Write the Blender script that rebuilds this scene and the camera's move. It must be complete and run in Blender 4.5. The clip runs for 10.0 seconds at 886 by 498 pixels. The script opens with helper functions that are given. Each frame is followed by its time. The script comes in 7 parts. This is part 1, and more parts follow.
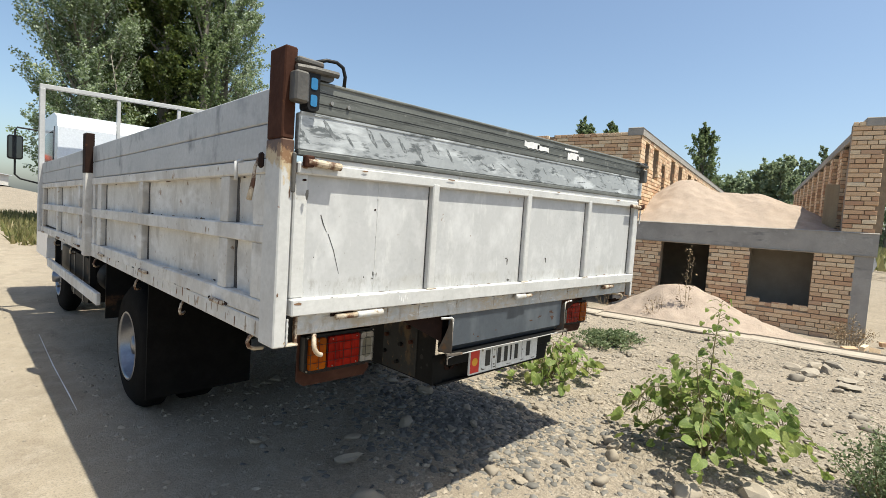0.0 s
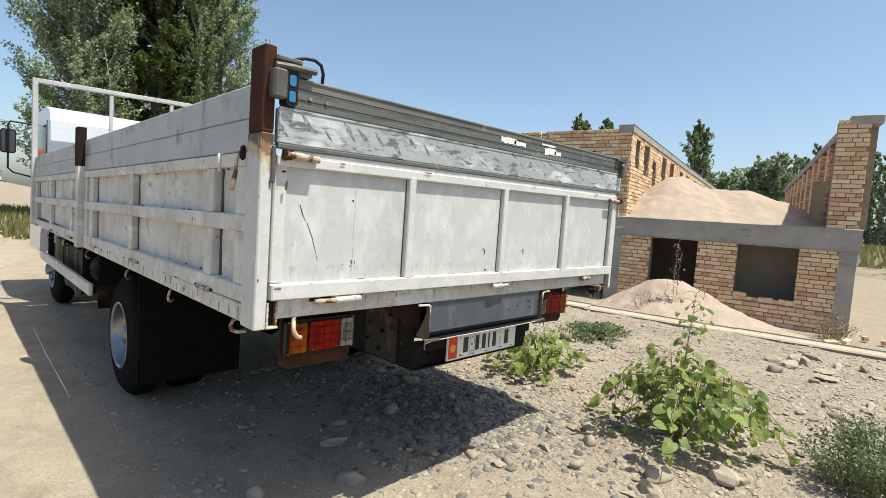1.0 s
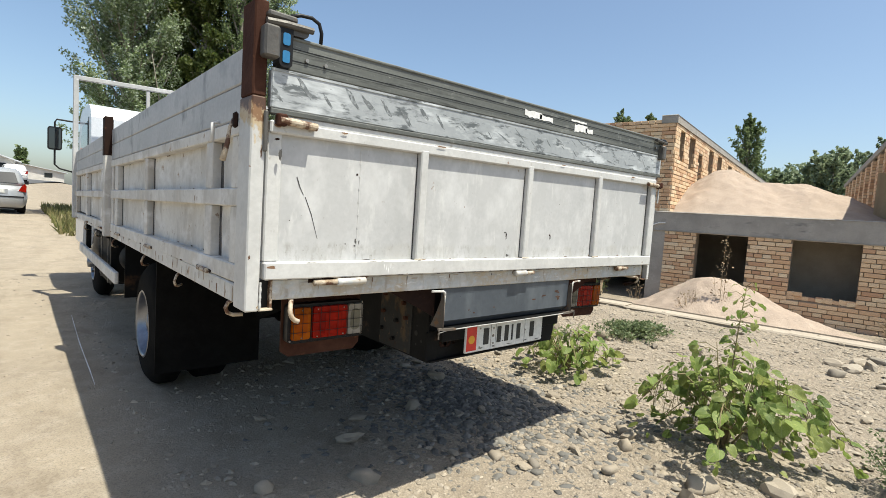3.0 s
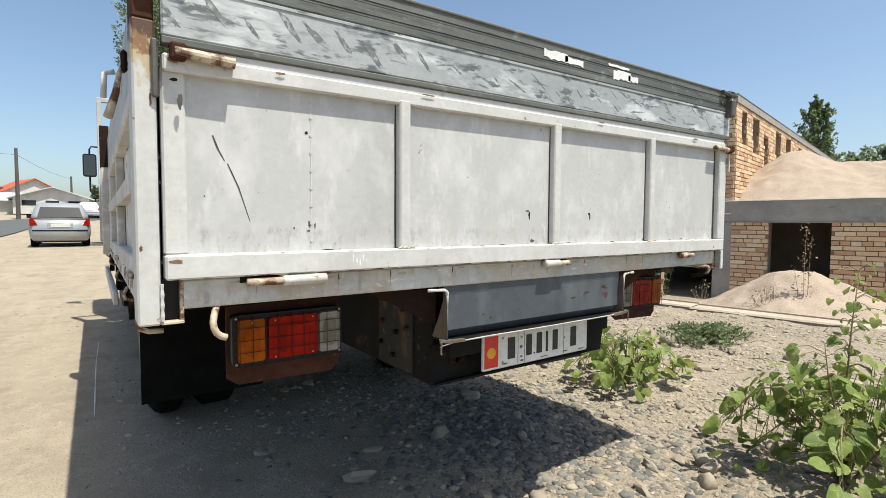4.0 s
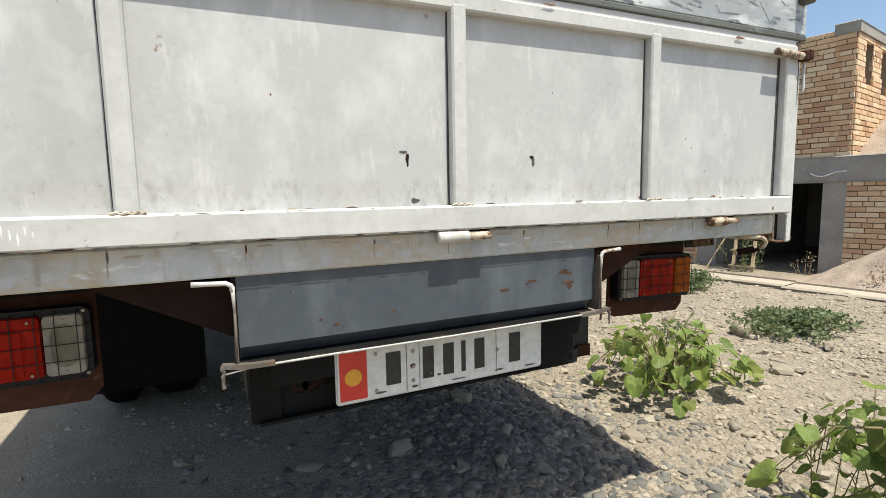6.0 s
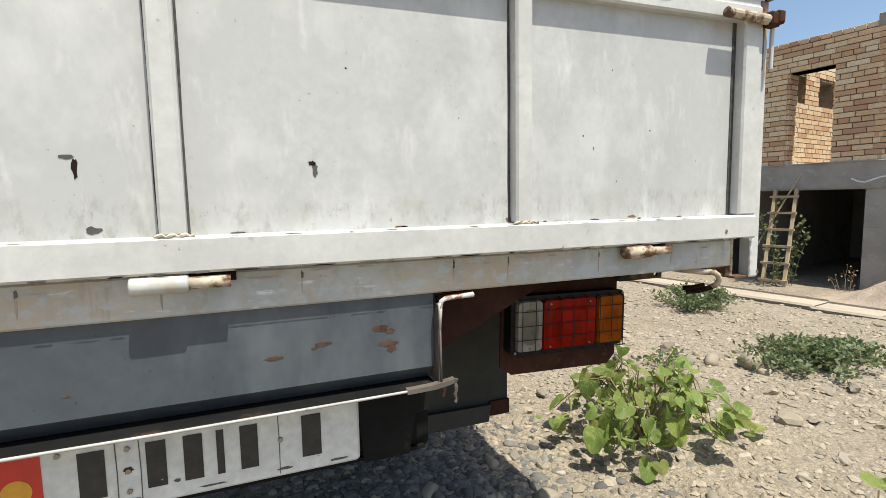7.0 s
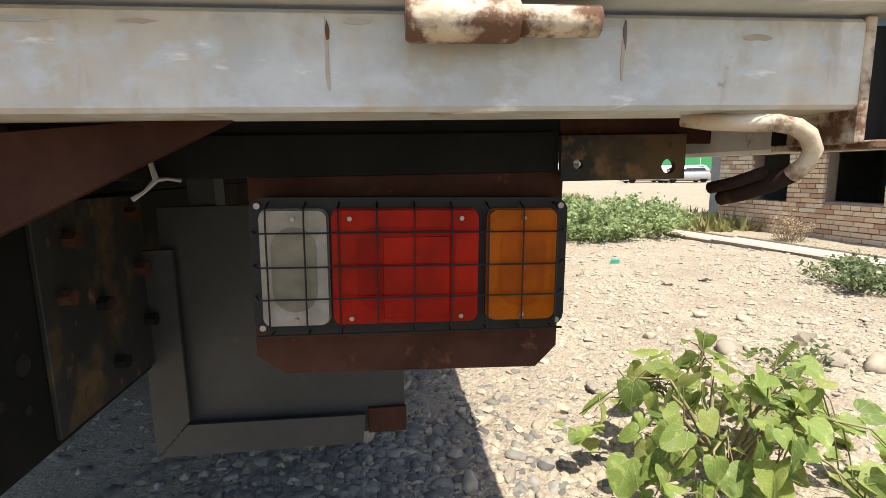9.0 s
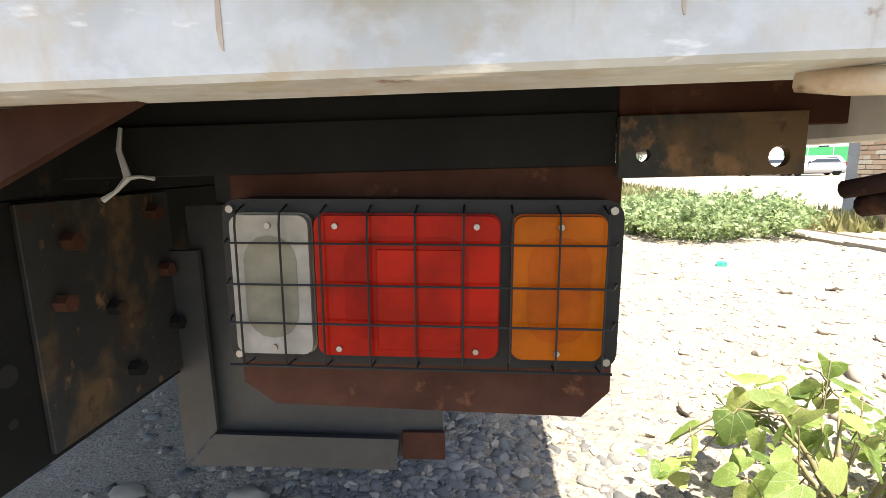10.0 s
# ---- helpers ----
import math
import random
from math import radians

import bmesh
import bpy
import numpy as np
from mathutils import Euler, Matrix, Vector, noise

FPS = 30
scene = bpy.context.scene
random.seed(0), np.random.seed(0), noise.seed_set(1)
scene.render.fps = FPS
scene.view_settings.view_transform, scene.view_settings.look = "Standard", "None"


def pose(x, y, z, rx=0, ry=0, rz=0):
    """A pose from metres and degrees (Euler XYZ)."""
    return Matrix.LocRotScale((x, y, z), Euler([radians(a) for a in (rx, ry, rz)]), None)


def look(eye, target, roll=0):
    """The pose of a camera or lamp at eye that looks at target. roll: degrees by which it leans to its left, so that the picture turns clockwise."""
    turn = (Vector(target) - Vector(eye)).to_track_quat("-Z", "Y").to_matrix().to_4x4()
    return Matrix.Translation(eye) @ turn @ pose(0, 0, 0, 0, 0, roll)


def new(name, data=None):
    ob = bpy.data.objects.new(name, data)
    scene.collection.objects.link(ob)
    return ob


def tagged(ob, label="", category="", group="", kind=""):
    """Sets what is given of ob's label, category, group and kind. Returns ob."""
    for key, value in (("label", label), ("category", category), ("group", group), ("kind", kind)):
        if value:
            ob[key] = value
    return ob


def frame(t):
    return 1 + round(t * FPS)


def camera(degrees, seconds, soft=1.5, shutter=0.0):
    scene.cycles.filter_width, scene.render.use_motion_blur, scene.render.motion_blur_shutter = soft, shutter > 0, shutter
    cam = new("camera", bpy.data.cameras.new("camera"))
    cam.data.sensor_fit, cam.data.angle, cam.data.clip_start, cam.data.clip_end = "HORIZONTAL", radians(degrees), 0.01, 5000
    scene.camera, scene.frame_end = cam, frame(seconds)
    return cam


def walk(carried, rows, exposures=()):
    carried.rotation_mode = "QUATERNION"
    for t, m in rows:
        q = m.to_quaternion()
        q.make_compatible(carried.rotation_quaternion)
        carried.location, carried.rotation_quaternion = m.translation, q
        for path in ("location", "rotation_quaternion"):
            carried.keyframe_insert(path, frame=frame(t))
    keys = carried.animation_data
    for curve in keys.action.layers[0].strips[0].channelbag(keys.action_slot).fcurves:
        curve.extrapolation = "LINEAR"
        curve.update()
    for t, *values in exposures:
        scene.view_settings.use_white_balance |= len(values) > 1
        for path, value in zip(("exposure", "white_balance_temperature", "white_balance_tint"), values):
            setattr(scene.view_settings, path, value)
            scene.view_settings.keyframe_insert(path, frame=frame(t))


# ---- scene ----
cam = camera(84.0, 10.0, 0.7)
PATH = [
    (0, (0.351, 0.162, 1.354), (1.769, 1.567, 1.23), 3.8),
    (0.5, (0.343, 0.091, 1.343), (1.754, 1.503, 1.211), 3.8),
    (1, (0.342, 0.043, 1.34), (1.771, 1.436, 1.202), 4.0),
    (1.5, (0.342, 0.021, 1.338), (1.788, 1.396, 1.197), 4.5),
    (2, (0.349, 0.028, 1.335), (1.788, 1.409, 1.185), 5.1),
    (2.5, (0.381, 0.046, 1.315), (1.78, 1.466, 1.147), 5.1),
    (2.7, (0.42, 0.061, 1.301), (1.791, 1.507, 1.13), 4.9),
    (3.8, (0.872, 0.28, 1.16), (2.048, 1.895, 1.081), 0.4),
    (4, (0.946, 0.345, 1.154), (2.103, 1.973, 1.049), 0.3),
    (4.5, (1.148, 0.372, 1.112), (2.202, 2.067, 0.988), -1.1),
    (5, (1.309, 0.423, 1.079), (2.276, 2.168, 0.93), -1.8),
    (5.2, (1.381, 0.455, 1.077), (2.315, 2.218, 0.929), -2.0),
    (6.3, (1.913, 0.585, 1.114), (2.737, 2.392, 0.882), -1.0),
    (6.5, (2.038, 0.597, 1.092), (2.828, 2.424, 0.9), -1.5),
    (7, (2.32, 0.714, 1.129), (3.059, 2.562, 0.934), -1.0),
    (7.5, (2.589, 0.806, 1.139), (3.234, 2.687, 0.921), -0.6),
    (8, (2.838, 0.851, 1.141), (3.344, 2.768, 0.881), -0.4),
    (8.5, (2.946, 1.003, 1.046), (3.311, 2.946, 0.746), -0.4),
    (8.7, (2.956, 1.088, 0.994), (3.302, 3.027, 0.648), -1.2),
    (9, (2.999, 1.177, 0.933), (3.227, 3.138, 0.614), -1.1),
    (9.5, (3.026, 1.266, 0.907), (3.099, 3.238, 0.581), -1.5),
    (10, (3.075, 1.286, 0.932), (2.934, 3.253, 0.596), -1.5),
]
LIGHT = [(0, 0.56, 6600, 4), (4, 0.54, 6580, 4), (6.5, 0.51, 6600, 4), (8.3, 0.54, 6620, 5), (8.7, 0.72, 6700, 6), (9.0, 1.10, 6750, 8), (9.5, 1.85, 6700, 10), (10, 1.94, 6550, 9)]
walk(cam, [(t, look(eye, target, roll)) for t, eye, target, roll in PATH], LIGHT)

# ---- sky and sun ----
SUN_WAY = Vector((0.125, -0.39, 1.0)).normalized()
world = bpy.data.worlds.new("sky")
scene.world = world
world.use_nodes = True
wn = world.node_tree
sky = wn.nodes.new("ShaderNodeTexSky")
sky.sky_type = "NISHITA"
sky.sun_disc = False
sky.sun_elevation = math.asin(SUN_WAY.z)
sky.sun_rotation = math.atan2(SUN_WAY.x, SUN_WAY.y)
sky.altitude = 700
sky.air_density = 1.0
sky.dust_density = 3.6
sky.ozone_density = 1.5
wn.links.new(sky.outputs[0], wn.nodes["Background"].inputs[0])
wn.nodes["Background"].inputs[1].default_value = 0.130
sun = new("sun", bpy.data.lights.new("sun", "SUN"))
sun.data.energy = 5.0
sun.data.angle = radians(0.53)
sun.data.color = (1.0, 0.945, 0.855)
sun.matrix_world = look(SUN_WAY * 50, (0, 0, 0))


# ---- materials ----
def nodes_of(name):
    m = bpy.data.materials.new(name)
    m.use_nodes = True
    return m, m.node_tree, m.node_tree.nodes["Principled BSDF"]


def noise_node(nt, scale, detail=4.0, rough=0.55, squash=(1, 1, 1), turn=(0, 0, 0), offset=None):
    co = nt.nodes.new("ShaderNodeTexCoord")
    mp = nt.nodes.new("ShaderNodeMapping")
    mp.inputs["Scale"].default_value = squash
    mp.inputs["Rotation"].default_value = [radians(a) for a in turn]
    nt.links.new(co.outputs["Object"], mp.inputs["Vector"])
    if offset is not None:
        nt.links.new(offset, mp.inputs["Location"])
    tx = nt.nodes.new("ShaderNodeTexNoise")
    tx.inputs["Scale"].default_value = scale
    tx.inputs["Detail"].default_value = detail
    tx.inputs["Roughness"].default_value = rough
    nt.links.new(mp.outputs["Vector"], tx.inputs["Vector"])
    return tx.outputs["Fac"]


def steps(nt, fac, lo, hi):
    r = nt.nodes.new("ShaderNodeMapRange")
    r.inputs["From Min"].default_value = lo
    r.inputs["From Max"].default_value = hi
    nt.links.new(fac, r.inputs["Value"])
    return r.outputs["Result"]


def mixed(nt, fac, a, b):
    mx = nt.nodes.new("ShaderNodeMix")
    mx.data_type = "RGBA"
    nt.links.new(fac, mx.inputs[0])
    for socket, v in ((mx.inputs[6], a), (mx.inputs[7], b)):
        if isinstance(v, tuple):
            socket.default_value = (*v, 1)
        else:
            nt.links.new(v, socket)
    return mx.outputs[2]


def bumped(nt, bsdf, fac, strength, distance):
    b = nt.nodes.new("ShaderNodeBump")
    b.inputs["Strength"].default_value = strength
    b.inputs["Distance"].default_value = distance
    nt.links.new(fac, b.inputs["Height"])
    nt.links.new(b.outputs["Normal"], bsdf.inputs["Normal"])


def surface(name, a, b, scale=6, rough=0.7, metal=0.0, spots=None, spot_scale=9, spot_at=(0.62, 0.7), squash=(1, 1, 1), turn=(0, 0, 0),
            bump=0.25, grain=60, depth=0.004, range_=(0.35, 0.65), extra=None, spec=0.5):
    """Two tones in large noise, fine grain on top, and sparse spots (rust, stains) with a shape of their own."""
    m, nt, bsdf = nodes_of(name)
    big = steps(nt, noise_node(nt, scale, 6, 0.6, squash, turn), *range_)
    col = mixed(nt, big, a, b)
    fine = noise_node(nt, grain, 3, 0.6)
    col = mixed(nt, steps(nt, fine, 0.3, 1.6), col, tuple(v * 0.55 for v in a))
    for colour, sc, lo, hi, sq, tn in extra or ():
        col = mixed(nt, steps(nt, noise_node(nt, sc, 5, 0.6, sq, tn), lo, hi), col, colour)
    if spots:
        col = mixed(nt, steps(nt, noise_node(nt, spot_scale, 6, 0.65), *spot_at), col, spots)
    nt.links.new(col, bsdf.inputs["Base Color"])
    bsdf.inputs["Roughness"].default_value = rough
    bsdf.inputs["Metallic"].default_value = metal
    bsdf.inputs["Specular IOR Level"].default_value = spec
    if bump:
        bumped(nt, bsdf, fine, bump, depth)
    return m


def picked(name, tones, rough=0.85, grain=70, bump=0.4, depth=0.004, by="object", sheen=0.0, stain=None):
    """A tone drawn for each piece (object or island), with grain."""
    m, nt, bsdf = nodes_of(name)
    if by == "object":
        src = nt.nodes.new("ShaderNodeObjectInfo").outputs["Random"]
    else:
        src = nt.nodes.new("ShaderNodeNewGeometry").outputs["Random Per Island"]
    ramp = nt.nodes.new("ShaderNodeValToRGB")
    ramp.color_ramp.elements[0].color = (*tones[0], 1)
    ramp.color_ramp.elements[1].color = (*tones[-1], 1)
    for i, c in enumerate(tones[1:-1], 1):
        e = ramp.color_ramp.elements.new(i / (len(tones) - 1))
        e.color = (*c, 1)
    nt.links.new(src, ramp.inputs[0])
    fine = noise_node(nt, grain, 5, 0.65)
    col = mixed(nt, steps(nt, fine, 0.35, 1.3), ramp.outputs["Color"], tuple(v * 0.45 for v in tones[0]))
    if stain:
        col = mixed(nt, steps(nt, noise_node(nt, 2.2, 4), 0.52, 0.75), col, stain)
    nt.links.new(col, bsdf.inputs["Base Color"])
    bsdf.inputs["Roughness"].default_value = rough
    bumped(nt, bsdf, fine, bump, depth)
    return m


def leafy(name, tones, by="island"):
    m, nt, bsdf = nodes_of(name)
    src = nt.nodes.new("ShaderNodeNewGeometry").outputs["Random Per Island"] if by == "island" else nt.nodes.new("ShaderNodeObjectInfo").outputs["Random"]
    ramp = nt.nodes.new("ShaderNodeValToRGB")
    ramp.color_ramp.elements[0].color = (*tones[0], 1)
    ramp.color_ramp.elements[1].color = (*tones[-1], 1)
    for i, c in enumerate(tones[1:-1], 1):
        e = ramp.color_ramp.elements.new(i / (len(tones) - 1))
        e.color = (*c, 1)
    nt.links.new(src, ramp.inputs[0])
    col = mixed(nt, steps(nt, noise_node(nt, 40, 3), 0.35, 0.9), ramp.outputs["Color"], tuple(v * 0.6 for v in tones[0]))
    nt.links.new(col, bsdf.inputs["Base Color"])
    bsdf.inputs["Roughness"].default_value = 0.55
    thin = nt.nodes.new("ShaderNodeBsdfTranslucent")
    nt.links.new(col, thin.inputs["Color"])
    both = nt.nodes.new("ShaderNodeMixShader")
    both.inputs[0].default_value = 0.48
    nt.links.new(bsdf.outputs[0], both.inputs[1])
    nt.links.new(thin.outputs[0], both.inputs[2])
    nt.links.new(both.outputs[0], nt.nodes["Material Output"].inputs["Surface"])
    return m


def veined(name, tones):
    """A broad leaf with pale veins fanning from its stalk, in a tone of its own for each leaf."""
    m = leafy(name, tones, "object")
    nt = m.node_tree
    bsdf = nt.nodes["Principled BSDF"]
    col = bsdf.inputs["Base Color"].links[0].from_socket
    co = nt.nodes.new("ShaderNodeTexCoord")
    sep = nt.nodes.new("ShaderNodeSeparateXYZ")
    nt.links.new(co.outputs["Object"], sep.inputs[0])

    def calc(kind, a, b):
        q = nt.nodes.new("ShaderNodeMath")
        q.operation = kind
        for socket, v in zip(q.inputs, (a, b)):
            if isinstance(v, float):
                socket.default_value = v
            else:
                nt.links.new(v, socket)
        return q.outputs[0]
    turn = calc("ARCTAN2", sep.outputs["Y"], sep.outputs["X"])
    near = calc("PINGPONG", calc("DIVIDE", turn, 0.62), 0.5)
    reach = calc("SQRT", calc("ADD", calc("MULTIPLY", sep.outputs["X"], sep.outputs["X"]), calc("MULTIPLY", sep.outputs["Y"], sep.outputs["Y"])), 0.5)
    line = steps(nt, calc("MULTIPLY", near, reach), 0.022, 0.006)
    pale = mixed(nt, calc("MULTIPLY", line, 0.6), col, tuple(0.55 * v + 0.16 for v in tones[3]))
    pale = mixed(nt, steps(nt, noise_node(nt, 3.5, 4, 0.6), 0.55, 0.85), pale, tuple(v * 1.25 for v in tones[-2]))
    nt.links.new(pale, bsdf.inputs["Base Color"])
    for link in list(nt.links):
        if link.to_node.bl_idname == "ShaderNodeBsdfTranslucent" and link.to_socket.name == "Color":
            nt.links.new(pale, link.to_socket)
            break
    bumped(nt, bsdf, line, 0.35, 0.03)
    bsdf.inputs["Roughness"].default_value = 0.6
    return m


def lens(name, colour, rough=0.18):
    m, nt, bsdf = nodes_of(name)
    col = mixed(nt, steps(nt, noise_node(nt, 14, 4, 0.6), 0.4, 0.62), colour, tuple(v * 0.62 for v in colour))
    nt.links.new(col, bsdf.inputs["Base Color"])
    bsdf.inputs["Roughness"].default_value = rough
    bsdf.inputs["Specular IOR Level"].default_value = 0.1
    ribs = nt.nodes.new("ShaderNodeTexWave")
    ribs.inputs["Scale"].default_value = 60
    co = nt.nodes.new("ShaderNodeTexCoord")
    nt.links.new(co.outputs["Object"], ribs.inputs["Vector"])
    bumped(nt, bsdf, ribs.outputs["Fac"], 0.04, 0.001)
    return m


def splash(m):
    """Mud splashed up the lower part of the sheet to an uneven tide line, as fine dark flecks and short runs."""
    nt = m.node_tree
    bsdf = nt.nodes["Principled BSDF"]
    col = bsdf.inputs["Base Color"].links[0].from_socket
    co = nt.nodes.new("ShaderNodeTexCoord")
    sep = nt.nodes.new("ShaderNodeSeparateXYZ")
    nt.links.new(co.outputs["Object"], sep.inputs[0])
    lift = nt.nodes.new("ShaderNodeMath")
    lift.operation = "MULTIPLY_ADD"
    nt.links.new(noise_node(nt, 3.0, 3), lift.inputs[0])
    lift.inputs[1].default_value = -0.07
    nt.links.new(sep.outputs["Z"], lift.inputs[2])
    band = steps(nt, lift.outputs[0], 1.108, 1.094)
    for sc, lo, hi, squash, tone, share in ((46, 0.50, 0.66, (1, 1, 0.45), (0.30, 0.29, 0.27), 0.75), (9, 0.45, 0.70, (1, 1, 0.6), (0.40, 0.39, 0.365), 0.8), (150, 0.62, 0.70, (1, 1, 0.5), (0.20, 0.19, 0.17), 0.6)):
        both = nt.nodes.new("ShaderNodeMath")
        both.operation = "MULTIPLY"
        nt.links.new(steps(nt, noise_node(nt, sc, 5, 0.65, squash), lo, hi), both.inputs[0])
        nt.links.new(band, both.inputs[1])
        part_of = nt.nodes.new("ShaderNodeMath")
        part_of.operation = "MULTIPLY"
        nt.links.new(both.outputs[0], part_of.inputs[0])
        part_of.inputs[1].default_value = share
        col = mixed(nt, part_of.outputs[0], col, tone)
    # light and grey brush strokes all over
    col = mixed(nt, steps(nt, noise_node(nt, 16, 5, 0.7, (1, 1, 0.3), (0, 12, 0)), 0.56, 0.80), col, (0.62, 0.62, 0.60))
    col = mixed(nt, steps(nt, noise_node(nt, 26, 6, 0.75, (1, 1, 0.25), (0, -8, 0)), 0.60, 0.86), col, (0.36, 0.355, 0.335))
    nt.links.new(col, bsdf.inputs["Base Color"])


PAINT = surface("chalky_white_paint", (0.505, 0.505, 0.502), (0.41, 0.412, 0.412), 5, 0.55, spots=(0.20, 0.12, 0.07), spot_scale=11, spot_at=(0.70, 0.76), bump=0.12, depth=0.002, range_=(0.3, 0.7),
                extra=(((0.34, 0.34, 0.338), 3.0, 0.52, 0.8, (1, 1, 0.35), (0, 0, 0)), ((0.30, 0.28, 0.25), 34, 0.70, 0.76, (1, 1, 1), (0, 0, 0)), ((0.42, 0.42, 0.418), 1.6, 0.48, 0.70, (1, 1, 1.3), (0, 0, 0)), ((0.59, 0.59, 0.585), 6, 0.50, 0.80, (1.2, 1, 0.8), (0, 25, 0)), ((0.22, 0.20, 0.17), 120, 0.70, 0.74, (1, 1, 1), (0, 0, 0))))
splash(PAINT)
PAINT_RAIL = surface("worn_white_rail_paint", (0.56, 0.556, 0.54), (0.465, 0.463, 0.452), 7, 0.5, spots=(0.19, 0.09, 0.045), spot_scale=16, spot_at=(0.67, 0.71), bump=0.2, depth=0.002,
                     extra=(((0.33, 0.30, 0.26), 30, 0.66, 0.76, (1, 1, 1), (0, 0, 0)),))
PAINT_RUSTY = surface("rust_eaten_white_paint", (0.58, 0.52, 0.42), (0.36, 0.26, 0.16), 22, 0.7, spots=(0.10, 0.045, 0.022), spot_scale=26, spot_at=(0.46, 0.56), bump=0.6, depth=0.003)
PAINT_SIDE = surface("dusty_grey_white_paint", (0.60, 0.585, 0.55), (0.49, 0.472, 0.445), 5, 0.65, spots=(0.26, 0.17, 0.10), spot_scale=9, spot_at=(0.64, 0.70), bump=0.15, depth=0.002,
                     extra=(((0.34, 0.29, 0.23), 4.0, 0.54, 0.78, (1, 1, 0.3), (0, 0, 0)), ((0.40, 0.38, 0.35), 11, 0.52, 0.66, (1, 1, 0.5), (0, 0, 0)), ((0.64, 0.63, 0.61), 8, 0.55, 0.70, (1, 0.6, 1), (0, 0, 0)), ((0.22, 0.16, 0.11), 30, 0.64, 0.70, (1, 1, 0.6), (0, 0, 0))))
BEAM = surface("grey_white_beam_paint", (0.56, 0.56, 0.545), (0.36, 0.37, 0.365), 7, 0.6, range_=(0.4, 0.62), spots=(0.20, 0.13, 0.07), spot_scale=24, spot_at=(0.66, 0.72), bump=0.25, depth=0.002,
               extra=(((0.42, 0.355, 0.27), 5, 0.47, 0.66, (0.6, 1, 2.5), (0, 0, 0)), ((0.40, 0.33, 0.24), 9, 0.54, 0.70, (1, 1, 0.25), (0, 0, 0)), ((0.30, 0.27, 0.23), 22, 0.60, 0.72, (1.5, 1, 0.2), (0, 0, 0)), ((0.37, 0.335, 0.28), 34, 0.50, 0.66, (1, 1, 0.55), (0, 0, 0)), ((0.42, 0.435, 0.44), 60, 0.50, 0.66, (0.7, 1, 1.0), (0, 0, 0)), ((0.62, 0.62, 0.60), 30, 0.62, 0.69, (0.4, 1, 1.5), (0, 20, 0))))
RUST = surface("rust_brown_steel", (0.042, 0.017, 0.011), (0.07, 0.031, 0.02), 14, 0.85, spots=(0.12, 0.052, 0.026), spot_scale=18, bump=0.5, depth=0.003, spec=0.12)
PAINT_POST = surface("white_post_paint", (0.56, 0.556, 0.54), (0.465, 0.463, 0.452), 7, 0.5, spots=(0.19, 0.09, 0.045), spot_scale=16, spot_at=(0.69, 0.73), bump=0.25, depth=0.002)


def rusted_top(m, edge):
    """Rust that eats into the paint below a height, ragged, with pale flaking islands left in it."""
    nt = m.node_tree
    bsdf = nt.nodes["Principled BSDF"]
    col = bsdf.inputs["Base Color"].links[0].from_socket
    co = nt.nodes.new("ShaderNodeTexCoord")
    sep = nt.nodes.new("ShaderNodeSeparateXYZ")
    nt.links.new(co.outputs["Object"], sep.inputs[0])
    for scale, sway, tone in ((14, 0.34, (0.42, 0.33, 0.21)), (24, 0.26, (0.21, 0.115, 0.055)), (38, 0.20, (0.075, 0.036, 0.02))):
        lift = nt.nodes.new("ShaderNodeMath")
        lift.operation = "MULTIPLY_ADD"
        nt.links.new(noise_node(nt, scale, 6, 0.7, (1, 1, 0.6)), lift.inputs[0])
        lift.inputs[1].default_value = sway
        nt.links.new(sep.outputs["Z"], lift.inputs[2])
        col = mixed(nt, steps(nt, lift.outputs[0], edge + 0.5 * sway, edge + 0.5 * sway + 0.02), col, tone)
        edge += 0.022
    nt.links.new(col, bsdf.inputs["Base Color"])


rusted_top(PAINT_POST, 1.475)
# RUST toned down, with the shade under the bed put into its colour.
RUST_SHADE = surface("shaded_rust_steel", (0.030, 0.0125, 0.0085), (0.046, 0.021, 0.0145), 12, 0.9, spots=(0.08, 0.036, 0.02), spot_scale=20, bump=0.4, depth=0.002, spec=0.1)
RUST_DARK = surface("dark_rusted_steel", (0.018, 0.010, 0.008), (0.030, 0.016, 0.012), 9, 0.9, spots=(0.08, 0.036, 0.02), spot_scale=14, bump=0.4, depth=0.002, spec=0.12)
BLACK = surface("grimy_black_steel", (0.0085, 0.0088, 0.009), (0.015, 0.015, 0.0148), 7, 0.6, spots=(0.07, 0.04, 0.025), spot_scale=7, spot_at=(0.60, 0.72), bump=0.3, depth=0.002, spec=0.08)
GUARD = surface("dusty_dark_grey_sheet", (0.023, 0.0245, 0.0255), (0.039, 0.040, 0.041), 5, 0.5, spots=(0.06, 0.04, 0.028), spot_scale=16, spot_at=(0.62, 0.74), bump=0.15, depth=0.001, spec=0.3)
STAINED = surface("rust_stained_dark_sheet", (0.018, 0.019, 0.019), (0.028, 0.028, 0.027), 6, 0.6, spots=(0.030, 0.017, 0.011), spot_scale=26, spot_at=(0.56, 0.66), bump=0.35, depth=0.002, spec=0.2,
                  extra=(((0.085, 0.055, 0.028), 11, 0.53, 0.66, (1, 1, 0.7), (0, 0, 0)), ((0.15, 0.085, 0.042), 30, 0.62, 0.72, (1, 1, 0.8), (0, 0, 0))))
PLASTIC = surface("black_plastic", (0.007, 0.007, 0.0075), (0.012, 0.012, 0.013), 12, 0.5, bump=0.1, depth=0.001, spec=0.25)
